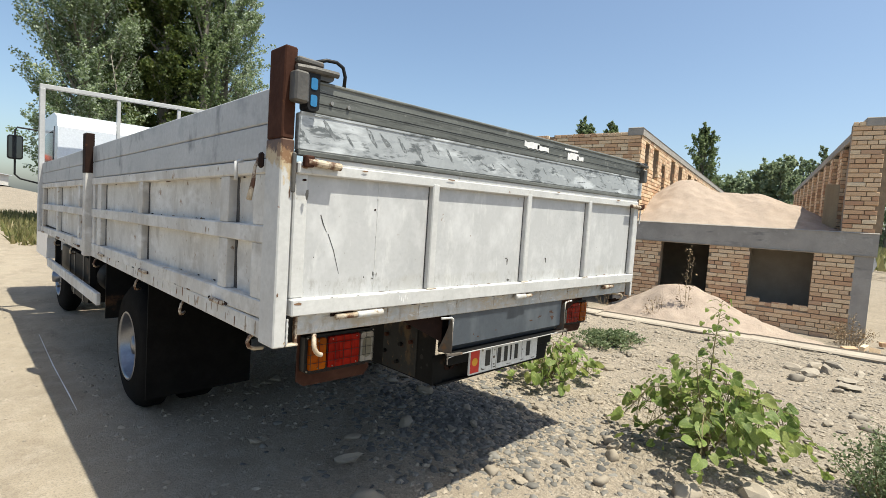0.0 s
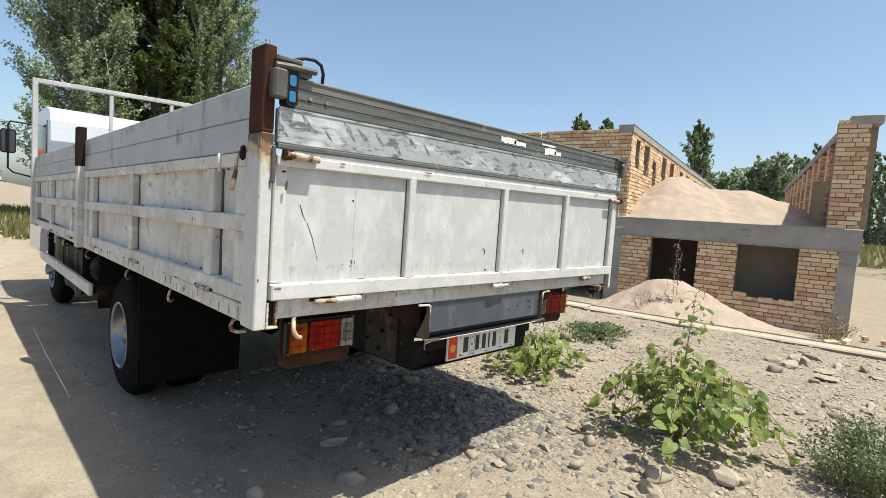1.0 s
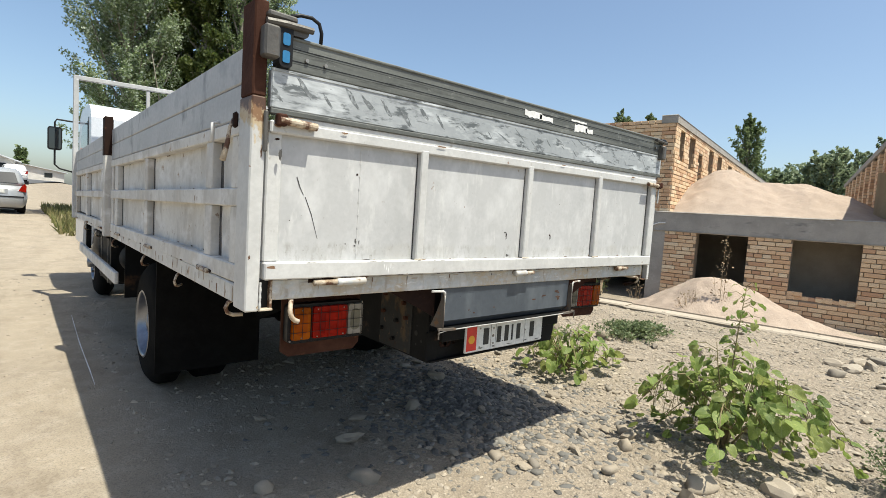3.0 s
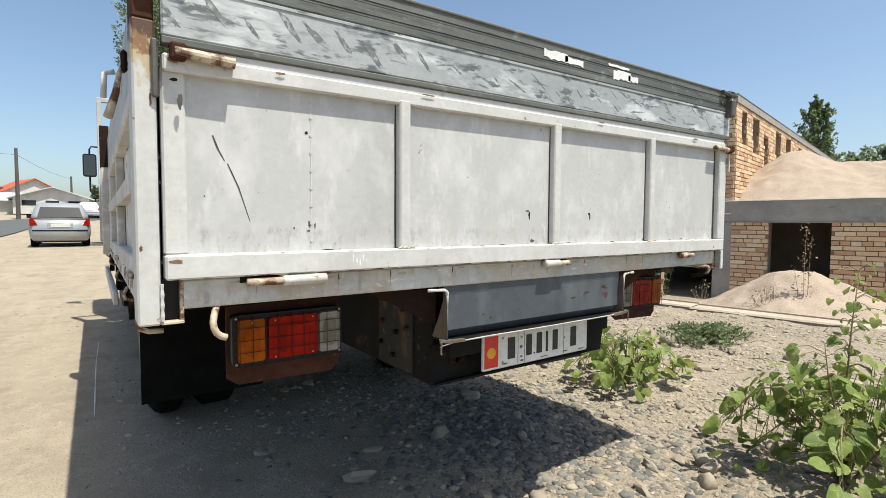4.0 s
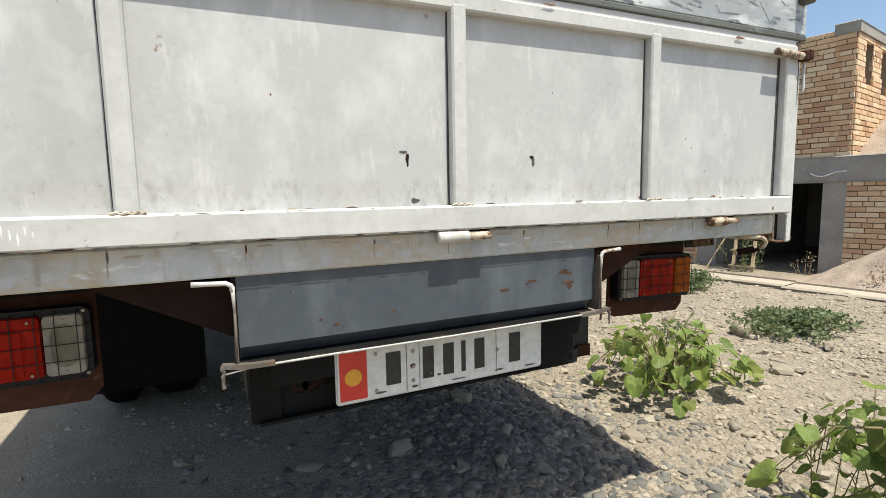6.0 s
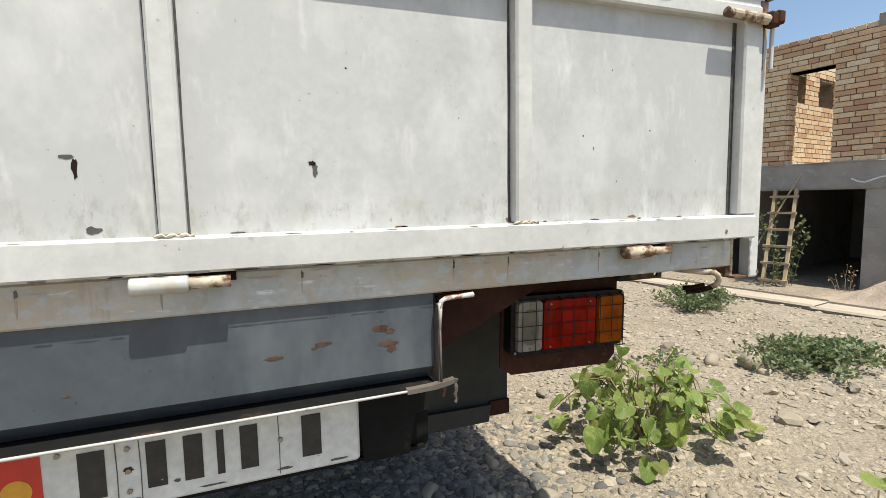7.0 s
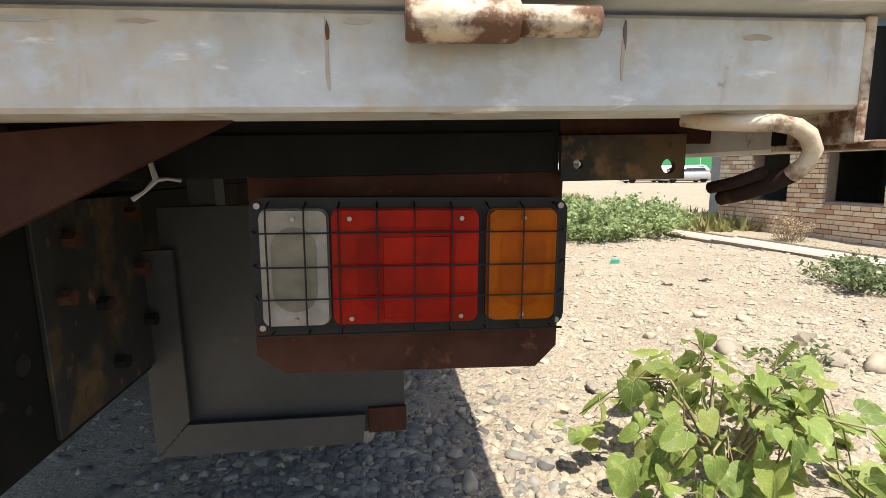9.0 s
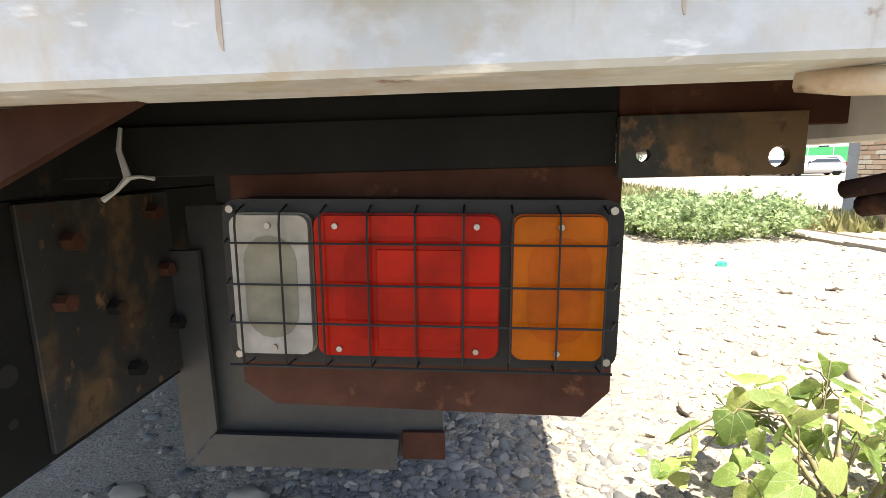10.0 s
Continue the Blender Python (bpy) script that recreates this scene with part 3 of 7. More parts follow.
def tailgate():
    gate = part("tailgate", box(1.10, 3.34, 1.502, 1.512, 1.06, 1.52), PAINT, TRUCK, "closed white sheet-steel tailgate, chalky and scratched", bevel=0.001)
    part("bottom_rail", box(1.063, 3.383, YB, 1.518, 1.034, 1.086), PAINT_RAIL, gate, bevel=0.004)
    part("top_rail", box(1.066, 3.383, YB + 0.006, 1.518, 1.472, 1.507), PAINT_RAIL, gate, "white top rail with rusted ends", bevel=0.004)
    part("stile", box(1.063, 1.108, 1.494, 1.516, 1.086, 1.484), PAINT_RAIL, gate, bevel=0.004)
    part("stile", box(3.3275, 3.383, YB + 0.003, 1.516, 1.086, 1.484), PAINT_RAIL, gate, bevel=0.004)
    part("grime_joint", box(3.317, 3.3278, 1.5005, 1.503, 1.088, 1.482), SCRATCH, gate, "dark open joint")
    for x, gaps in ((1.612, (-0.0035,)), (2.209, (-0.003, 0.034)), (2.769, (-0.0048,))):
        for g in gaps:
            part("grime_joint", slab([(x + g, 1.088), (x + g + 0.0035, 1.088), (x + g + 0.0028, 1.25), (x + g + 0.0038, 1.33), (x + g + 0.003, 1.482), (x + g, 1.482), (x + g - 0.0012, 1.40), (x + g, 1.31), (x + g - 0.0015, 1.16)], "y", 1.5008, 1.503), SCRATCH, gate, "dark ragged joint beside the divider")
        part("divider", box(x, x + 0.034, YB + 0.004, 1.508, 1.086, 1.484), PAINT_RAIL, gate, bevel=0.004)
        part("weld", rod([(x - 0.006 + 0.005 * q, YB + 0.004, 1.086 + 0.0015 * ((q * 7) % 3)) for q in range(11)], [0.0016 + 0.0007 * ((q * 5) % 3) for q in range(11)], 6), PAINT_RUSTY, gate)
    # boards bolted above the steel gate
    low = part("lower_board", box(1.066, 3.425, 1.486, 1.515, 1.541, 1.650), BOARD_LOW, gate, "grey alloy board scuffed with dark streaks", bevel=0.004)
    up = part("upper_board", box(1.112, 3.422, 1.483, 1.512, 1.652, 1.742), BOARD_UP, gate, "weathered dark grey ribbed alloy board", bevel=0.004)
    for z in (1.676, 1.681, 1.709, 1.714):
        part("groove", box(1.114, 3.420, 1.4822, 1.4845, z, z + 0.0022), PLASTIC if z in (1.681, 1.714) else BOARD_UP, up)
    part("board_cap", box(1.108, 3.425, 1.479, 1.516, 1.738, 1.748), BOARD_UP, up, bevel=0.003)
    part("board_lip", box(1.066, 3.425, 1.4835, 1.488, 1.645, 1.652), BOARD_LOW, low)
    part("board_base", box(1.066, 3.425, 1.484, 1.512, 1.526, 1.541), BOARD_UP, low, bevel=0.002)
    part("board_ledge", box(1.10, 3.40, 1.490, 1.514, 1.507, 1.526), PAINT_RAIL, low, "pale ledge under the board", bevel=0.002)
    rng = random.Random(4)
    # slanting wear marks on the lower board, paint smears on the upper one
    for k in range(9):
        x = 1.09 + 0.075 * k + rng.uniform(-0.012, 0.012)
        z = rng.uniform(1.578, 1.618)
        part("wear_mark", blotch(x, z, rng.uniform(0.05, 0.10), rng.uniform(0.010, 0.020), 1.4862, 50 + k, turn=rng.uniform(2.2, 2.5), thick=0.0006), WORN, low)
    for k in range(34):
        x = 1.70 + 1.66 * (k + rng.random()) / 34
        z = rng.uniform(1.556, 1.636)
        part("wear_mark", blotch(x, z, rng.uniform(0.03, 0.12), rng.uniform(0.003, 0.008), 1.4862, 150 + k, turn=rng.uniform(2.35, 3.3), thick=0.0006), WORN, low)
    for x, z, w, h, y in ((1.10, 1.505, 0.06, 0.02, YB + 0.002), (1.085, 1.492, 0.03, 0.012, YB + 0.002), (1.082, 1.072, 0.03, 0.012, YB), (2.764, 1.093, 0.016, 0.011, 1.502), (3.05, 1.091, 0.024, 0.007, 1.502), (3.044, 1.088, 0.012, 0.005, YB + 0.0), (3.288, 1.051, 0.010, 0.012, YB),
                           (1.30, 1.5, 0.03, 0.008, YB + 0.002), (2.93, 1.036, 0.012, 0.006, YB), (1.70, 1.505, 0.05, 0.006, YB + 0.002), (2.45, 1.508, 0.04, 0.006, YB + 0.002), (3.1, 1.502, 0.05, 0.008, YB + 0.002)):
        part("rust_patch", blotch(x, z, w, h, y + 0.0002, int(x * 1000), thick=0.0007), RUST_SPOT, gate, "flaked patch of rust")
    for x, z, w, h, s in ((2.21, 1.703, 0.11, 0.022, 3), (2.30, 1.698, 0.09, 0.018, 4), (2.57, 1.692, 0.10, 0.026, 5), (2.64, 1.690, 0.06, 0.016, 6), (2.55, 1.722, 0.12, 0.008, 7)):
        torn = random.Random(s)
        edge = [(x + w * (0.5 - a / 7) * 1.05, z + 0.7 * h * torn.uniform(0.7, 1.1)) for a in range(8)] + [(x - w * (0.5 - a / 7) * 1.05, z - 0.7 * h * torn.uniform(0.5, 1.1)) for a in range(8)]
        part("sticker_rest", slab(edge, "y", 1.4815, 1.4827), SMEAR, up, "torn rest of a white sticker")
    for x, z in ((1.165, 1.69), (1.225, 1.688), (3.33, 1.69)):
        part("bolt", rod([(x, 1.484, z), (x, 1.477, z)], 0.006, 8), CHROME, up)
    # damage on the big sheet
    for pts in (((1.1585, 1.339), (1.161, 1.341), (1.1725, 1.310), (1.184, 1.287), (1.181, 1.289), (1.1675, 1.313)),
                ((1.188, 1.281), (1.190, 1.282), (1.2122, 1.232), (1.2352, 1.155), (1.2344, 1.155), (1.2104, 1.229))):
        part("scratch", slab(pts, "y", 1.5012, 1.5022), SCRATCH, gate, "long black scratch")
    for x, z, w, h, s in ((2.115, 1.180, 0.009, 0.034, 1), (2.108, 1.195, 0.022, 0.009, 4), (2.13, 1.097, 0.022, 0.014, 2), (2.424, 1.180, 0.010, 0.03, 8), (2.42, 1.190, 0.014, 0.01, 9), (1.372, 1.150, 0.008, 0.020, 10), (1.386, 1.146, 0.005, 0.018, 14), (1.370, 1.134, 0.010, 0.007, 16), (1.366, 1.367, 0.010, 0.010, 11),
                          (1.096, 1.40, 0.012, 0.05, 12), (1.085, 1.45, 0.02, 0.012, 13)):
        part("chip", blotch(x, z, w, h, 1.5022 if x > 1.11 else YB + 0.003, s, thick=0.0008), RUST_DARK if s % 2 else LATCH, gate)
    for k in range(9):
        part("rivet", rod([(1.377, 1.5025, 1.11 + 0.042 * k), (1.377, 1.5003, 1.11 + 0.042 * k)], 0.004, 6), PAINT, gate)
    part("sheet_seam", box(1.376, 1.379, 1.5012, 1.5025, 1.088, 1.482), PAINT_RAIL, gate)
    for x0, x1 in ((1.405, 1.300), (2.170, 2.242), (3.015, 3.082)):
        hinge(x0, x1, 1.020, 1.482, gate)
    # upper left latch bar and its keeper on the rail
    part("latch_bar", rod([(1.086, 1.468, 1.508), (1.20, 1.468, 1.502)], 0.0115, 12), PAINT_RUSTY, gate, "rusty white latch bar", bevel=0.002)
    part("latch_keeper", box(1.078, 1.108, 1.460, 1.484, 1.492, 1.526), RUST, gate, bevel=0.004)
    part("latch_bar", rod([(3.255, 1.467, 1.478), (3.395, 1.467, 1.474)], 0.010, 12), PAINT_RUSTY, gate, "rusty white latch bar", bevel=0.002)
    part("latch_keeper", box(3.375, 3.405, 1.455, 1.480, 1.462, 1.490), RUST, gate, bevel=0.004)
    part("latch_handle", box(3.398, 3.406, 1.470, 1.478, 1.400, 1.490), PAINT_RAIL, gate, "flat steel latch handle hanging down", bevel=0.002)
    part("latch_link", box(3.392, 3.413, 1.452, 1.472, 1.466, 1.492), RUST, gate, bevel=0.003)
    # small scuffs and drips of paint over the sheet and rails
    for k in range(12):
        x, z = rng.uniform(1.13, 3.28), rng.uniform(1.10, 1.45)
        part("chip", blotch(x, z, rng.uniform(0.002, 0.005), rng.uniform(0.002, 0.008), 1.5022, 400 + k, thick=0.0005), (RUST_DARK, SCRATCH, RUST_SPOT)[k % 3], gate)
    for k in range(30):
        x = rng.uniform(1.10, 3.34)
        part("rust_patch", blotch(x, 1.087 - 0.002 * (k % 2), rng.uniform(0.006, 0.035), rng.uniform(0.003, 0.006), 1.5021, 440 + k, thick=0.0006), (RUST_STAIN, RUST_LINE, SCRATCH)[k % 3], gate)
    # Flecks on the rail's lower edge: rust, and its thin shadow put into colour.
    for k in range(46):
        x = 1.075 + 2.30 * (k + rng.random()) / 46
        part("grime", blotch(x, 1.0352, rng.uniform(0.015, 0.06), rng.uniform(0.0016, 0.0034), YB - 0.0002, 520 + k, thick=0.0004), (RUST_DARK, SCRATCH, PRIMER)[k % 3], gate)
    for k in range(26):
        x = 1.12 + 2.20 * (k + rng.random()) / 26
        part("grime", blotch(x, 1.0845, rng.uniform(0.010, 0.045), rng.uniform(0.001, 0.002), YB - 0.0002, 580 + k, thick=0.0004), (LATCH, PRIMER)[k % 2], gate)
    for k in range(5):
        part("paint_drip", blotch(1.475 + 0.009 * k, 1.066 - 0.006 * (k % 3), 0.0035, rng.uniform(0.014, 0.026), YB + 0.0002, 480 + k, thick=0.0005), SMEAR, gate)
    # the upper part of the gate climbs a little to its far end
    for ob in [gate, *gate.children_recursive]:
        for v in ob.data.vertices:
            v.co.z += 0.019 * (v.co.x - 1.9) * min(1.0, max(0.0, (v.co.z - 1.40) / 0.07))


def corner_post(x0, x1, left):
    post = part("corner_post", box(x0, x1, 1.488, 1.585, 0.942, 1.552), PAINT_POST, TRUCK, "white steel corner post, paint flaking to rust", bevel=0.004)
    part("post_extension", box(x0 + 0.001, x1 - 0.001, 1.490, 1.584, 1.552, 1.812 if left else 1.775), RUST, post, "bare rust-brown post top", bevel=0.004)
    s = 1 if left else -1
    for k, (dx, z, w, h) in enumerate(((0.3, 1.43, 0.008, 0.04), (0.75, 1.40, 0.005, 0.05), (0.9, 0.955, 0.010, 0.012), (0.2, 1.10, 0.008, 0.014))):
        part("rust_patch", blotch(x0 + dx * (x1 - x0), z, w, h, 1.4882, 300 + k, thick=0.0006), PAINT_RUSTY, post, "flaked patch of rust")
    xi = x1 if left else x0
    # bottom shoe with its open end
    part("post_shoe", box(min(xi, xi + s * 0.042), max(xi, xi + s * 0.042), 1.490, 1.585, 0.942, 0.948), PAINT_RUSTY, post, bevel=0.001)
    part("weld_bead", rod([(xi + s * 0.002, 1.487, z) for z in (0.95, 0.961, 0.972, 0.983, 0.994, 1.005, 1.016, 1.027)], [0.003, 0.0042, 0.0028, 0.004, 0.003, 0.0042, 0.0028, 0.0035], 6), PAINT_RAIL, post)
    # Black filler added in the open shoe, for the shade of its hollow.
    part("shoe_back", box(min(xi, xi + s * 0.042), max(xi, xi + s * 0.042), 1.515, 1.585, 0.948, 1.03), PLASTIC, post)
    part("latch_plate", box(xi - 0.008, xi + 0.004, 1.478, 1.488, 1.40, 1.515), LATCH, post, "worn hanging latch plate", bevel=0.003)
    # cast latch block with blue stickers at the top
    a, b = (1.030, 1.075) if left else (3.375, 3.412)
    part("latch_body", box(a, b, 1.452, 1.492, 1.655, 1.742 if left else 1.735), LATCH, post, "grey cast latch body", bevel=0.006)
    part("latch_arm", rod([(a + 0.01, 1.47, 1.752), (b + 0.02, 1.468, 1.757), (b + 0.10 * s, 1.47, 1.760)], 0.010, 8), LATCH, post, bevel=0.002)
    if left:
        end = part("board_end_cap", slab(rounded(1.078, 1.116, 1.640, 1.768, 0.012), "y", 1.468, 1.515), PLASTIC, post, "black cast board end cap", bevel=0.002)
        part("cap_wing", slab(rounded(1.095, 1.165, 1.735, 1.765, 0.014), "y", 1.474, 1.512), LATCH, post, bevel=0.002)
        for z in (1.668, 1.716):
            part("blue_sticker", slab(rounded(1.086, 1.107, z - 0.016, z + 0.017, 0.006), "y", 1.4655, 1.4675), BLUE, end, "bright blue plastic insert")
        part("rubber_cord", rod([(1.10, 1.48, 1.780), (1.14, 1.48, 1.797), (1.175, 1.48, 1.800), (1.198, 1.48, 1.790), (1.207, 1.48, 1.765), (1.208, 1.485, 1.735)], 0.0055, 8), PLASTIC, post, "looped black rubber cord", smooth=True)
        part("latch_clamp", box(1.045, 1.13, 1.470, 1.50, 1.768, 1.786), LATCH, post, bevel=0.005)
        # bent release levers hanging on the outer side
        part("lever", rod([(1.012, 1.625, 1.498), (1.000, 1.622, 1.47), (0.992, 1.612, 1.425), (0.977, 1.602, 1.372)], [0.006, 0.005, 0.007, 0.009], 8), PAINT_RUSTY, post, "bent rusty release lever", smooth=True)
        part("lever_block", box(1.002, 1.014, 1.585, 1.612, 1.468, 1.515), RUST_DARK, post, bevel=0.006)
        part("lever", rod([(0.995, 1.70, 1.492), (0.975, 1.70, 1.485), (0.972, 1.69, 1.43)], 0.006, 8), PAINT_RAIL, post, smooth=True)
    else:
        part("latch_cap", box(3.37, 3.42, 1.46, 1.50, 1.752, 1.775), PLASTIC, post, bevel=0.006)


def side_gate(xo, s, rear):
    """A drop side; xo is its outer face and s points outwards (-1 left, 1 right)."""
    y0, y1 = (1.600, 4.190) if rear else (4.300, 6.720)
    i = lambda d: xo - s * d
    gate = part("side_gate", box(i(0.036), i(0.046), y0, y1, 1.01, 1.50), PAINT_SIDE, TRUCK, "closed white steel drop side, dusty", bevel=0.001)
    for z0, z1, nm in ((1.008, 1.064, "bottom_rail"), (1.240, 1.296, "middle_rail"), (1.455, 1.499, "top_rail")):
        part(nm, box(i(0), i(0.048), y0, y1, z0, z1), PAINT_SIDE, gate, bevel=0.004)
    ys = (1.60, 1.90, 2.98, 3.93, 4.12) if rear else (4.31, 4.66, 5.68, 6.62)
    for y in ys:
        w = {1.60: 0.10, 1.90: 0.07, 3.93: 0.10}.get(y, 0.065)
        part("upright", box(i(0.004), i(0.044), y, y + w, 1.064, 1.240), PAINT_SIDE, gate, bevel=0.003)
        # Dark strips beside each upright: grime plus its side face's shade, as colour.
        for z0, z1 in ((1.066, 1.238), (1.298, 1.453)):
            if y > 1.7:
                part("grime_joint", slab([(y - 0.026, z0), (y - 0.001, z0), (y - 0.001, z1), (y - 0.020, z1), (y - 0.015, z0 + 0.7 * (z1 - z0)), (y - 0.022, z0 + 0.35 * (z1 - z0))], "x", min(i(0.034), i(0.0365)), max(i(0.034), i(0.0365))), SCRATCH, gate, "dark joint strip, grime and the upright's side shade in its colour")
        part("upright", box(i(0.004), i(0.044), y, y + w, 1.296, 1.455), PAINT_SIDE, gate, bevel=0.003)
    part("lower_board", box(i(0.004), i(0.034), y0 + 0.02, y1, 1.503, 1.605), BOARD_SIDE, gate, "dull grey alloy side board", bevel=0.004)
    part("upper_board", box(i(0.004), i(0.034), y0 + 0.02, y1, 1.607, 1.712), BOARD_SIDE, gate, "dull grey alloy side board", bevel=0.004)
    for y in np.arange(y0 + 0.3, y1, 0.95):
        part("hinge", rod([(i(-0.004), y, 1.012), (i(-0.004), y + 0.10, 1.012)], 0.009, 10), PAINT_RUSTY, gate, "rusty barrel hinge", bevel=0.002)
        for d in (-0.025, 0.125):
            spot = blotch(y + d, 1.014, 0.035, 0.018, 0.0, int(y * 100 + d * 1000))
            spot.transform(Matrix(((0, 1, 0, i(-0.0006)), (1, 0, 0, 0), (0, 0, 1, 0), (0, 0, 0, 1))))
            part("rust_patch", spot, RUST_DARK, gate)
    rng = random.Random(int(y0 * 10))
    for k in range(34):
        y, z, w, h = rng.uniform(y0 + 0.1, y1 - 0.05), rng.choice((1.012, 1.066, 1.07, 1.296, 1.298, 1.452)), rng.uniform(0.01, 0.06), rng.uniform(0.004, 0.010)
        spot = blotch(y, z, w, h, 0.0, 900 + k)
        spot.transform(Matrix(((0, 1, 0, i(-0.0004 if z < 1.06 else 0.034)), (1, 0, 0, 0), (0, 0, 1, 0), (0, 0, 0, 1))))
        part("rust_patch", spot, (SCRATCH, RUST_STAIN, RUST_DARK)[k % 3], gate)
    # the bed sinks a little towards the cab
    for ob in [gate, *gate.children_recursive]:
        for v in ob.data.vertices:
            v.co.z -= 0.0125 * (v.co.y - 1.6)


def bed():
    part("bed_floor", box(1.06, 3.38, 1.52, 6.72, 0.998, 1.02), BLACK, TRUCK, bevel=0.002)
    edge = part("side_beam", box(1.032, 1.075, 1.59, 6.72, 0.942, 1.002), PAINT_SIDE, TRUCK, "white bed edge beam with rust runs", bevel=0.004)
    runs = random.Random(61)
    for k in range(30):
        run = blotch(1.62 + 2.4 * runs.random() ** 1.6, runs.uniform(0.962, 0.985), runs.uniform(0.003, 0.009), runs.uniform(0.025, 0.055), 0.0, 640 + k)
        run.transform(Matrix(((0, 1, 0, 1.0318), (1, 0, 0, 0), (0, 0, 1, 0), (0, 0, 0, 1))))
        part("rust_run", run, RUST_LINE if k % 3 else RUST_SPOT, edge)
    part("side_beam", box(3.365, 3.408, 1.59, 6.72, 0.942, 1.002), PAINT_SIDE, TRUCK, bevel=0.004)
    beam = part("rear_beam", box(1.092, 3.341, 1.501, 1.560, 0.970, 1.031), BEAM, TRUCK, "grey-white rear cross beam, streaked with rust", bevel=0.003)
    for x in (1.090, 3.335):
        part("beam_end", box(x, x + 0.008, 1.4995, 1.562, 0.946, 1.032), PAINT_RUSTY, beam, bevel=0.001)
    rng = random.Random(9)
    for k in range(11):
        x = 1.25 + k * 0.195 + rng.uniform(-0.05, 0.05)
        part("rust_run", blotch(x, 1.003, rng.uniform(0.002, 0.0045), rng.uniform(0.03, 0.06), 1.5010, 70 + k, thick=0.0005), RUST_LINE, beam)
        part("rust_run", blotch(x + 0.001, 1.018, rng.uniform(0.003, 0.006), rng.uniform(0.014, 0.028), 1.5008, 90 + k, thick=0.0005), (PRIMER, RUST_STAIN)[k % 2], beam)
    for k in range(24):
        part("grime", blotch(1.12 + 2.18 * (k + rng.random()) / 24, rng.uniform(1.016, 1.027), rng.uniform(0.02, 0.07), rng.uniform(0.003, 0.008), 1.5009, 1200 + k, thick=0.0004), (LIP, RUST_LINE)[k % 2], beam)
    for y in np.arange(1.9, 6.6, 0.58):
        part("cross_member", box(1.08, 3.36, y, y + 0.05, 0.955, 0.998), BLACK, TRUCK, bevel=0.002)
    part("middle_post", box(0.995, 1.040, 4.200, 4.290, 0.940, 1.745), PAINT_SIDE, TRUCK, "white side post", bevel=0.004)
    part("middle_post_top", box(0.992, 1.043, 4.198, 4.292, 1.50, 1.765), RUST_DARK, TRUCK, "rusted upper end of the side post", bevel=0.003)
    part("middle_post", box(3.400, 3.445, 4.200, 4.290, 0.940, 1.745), PAINT_SIDE, TRUCK, bevel=0.004)
    part("front_post", box(1.005, 1.05, 6.72, 6.80, 0.942, 2.455), PAINT, TRUCK, "tall white headboard upright", bevel=0.004)
    part("front_post", box(3.39, 3.435, 6.72, 6.80, 0.942, 2.455), PAINT, TRUCK, bevel=0.004)
    part("headboard_bar", box(1.005, 3.435, 6.735, 6.785, 2.455, 2.500), PAINT, TRUCK, "white square headboard tube", bevel=0.004)
    part("headboard_panel", box(1.05, 3.39, 6.745, 6.765, 1.0, 1.63), PAINT_SIDE, TRUCK, bevel=0.003)
    for x in (1.68, 2.30, 2.9):
        part("headboard_upright", box(x, x + 0.035, 6.742, 6.778, 1.63, 2.455), PAINT, TRUCK, bevel=0.003)
    for ob in TRUCK.children:
        if ob.name.startswith(("front_post", "headboard_bar", "headboard_upright")):
            for v in ob.data.vertices:
                if v.co.z > 2.0:
                    v.co.z += 0.03 * (v.co.x - 2.5)
    for y in (2.38, 3.08, 4.1, 5.0, 5.8):
        hook([(1.06, y, 0.945), (1.035, y - 0.03, 0.925), (1.025, y - 0.045, 0.905), (1.03, y - 0.04, 0.888), (1.05, y + 0.0, 0.878), (1.075, y + 0.05, 0.876)], 0.0055)
    hook([(1.166, 1.520, 0.972), (1.160, 1.506, 0.962), (1.155, 1.497, 0.950), (1.152, 1.491, 0.937), (1.153, 1.488, 0.925), (1.158, 1.486, 0.914), (1.167, 1.486, 0.906), (1.178, 1.486, 0.902)], 0.0075)
    hook([(1.045, 1.678, 0.944), (1.030, 1.678, 0.936), (1.023, 1.678, 0.920), (1.029, 1.678, 0.904), (1.046, 1.677, 0.896), (1.076, 1.677, 0.895)], 0.0062)
    hook([(3.228, 1.540, 0.968), (3.240, 1.525, 0.964), (3.257, 1.511, 0.962), (3.275, 1.503, 0.961), (3.288, 1.500, 0.958), (3.297, 1.499, 0.952), (3.303, 1.500, 0.942), (3.303, 1.505, 0.932), (3.300, 1.514, 0.924)], 0.0064)
    hook([(3.300, 1.514, 0.924), (3.296, 1.530, 0.916), (3.291, 1.550, 0.909), (3.287, 1.572, 0.904)], 0.0062, material=RUST_DARK)
    hook([(3.292, 1.530, 0.926), (3.284, 1.552, 0.918), (3.278, 1.574, 0.913)], 0.0052, material=RUST_DARK)


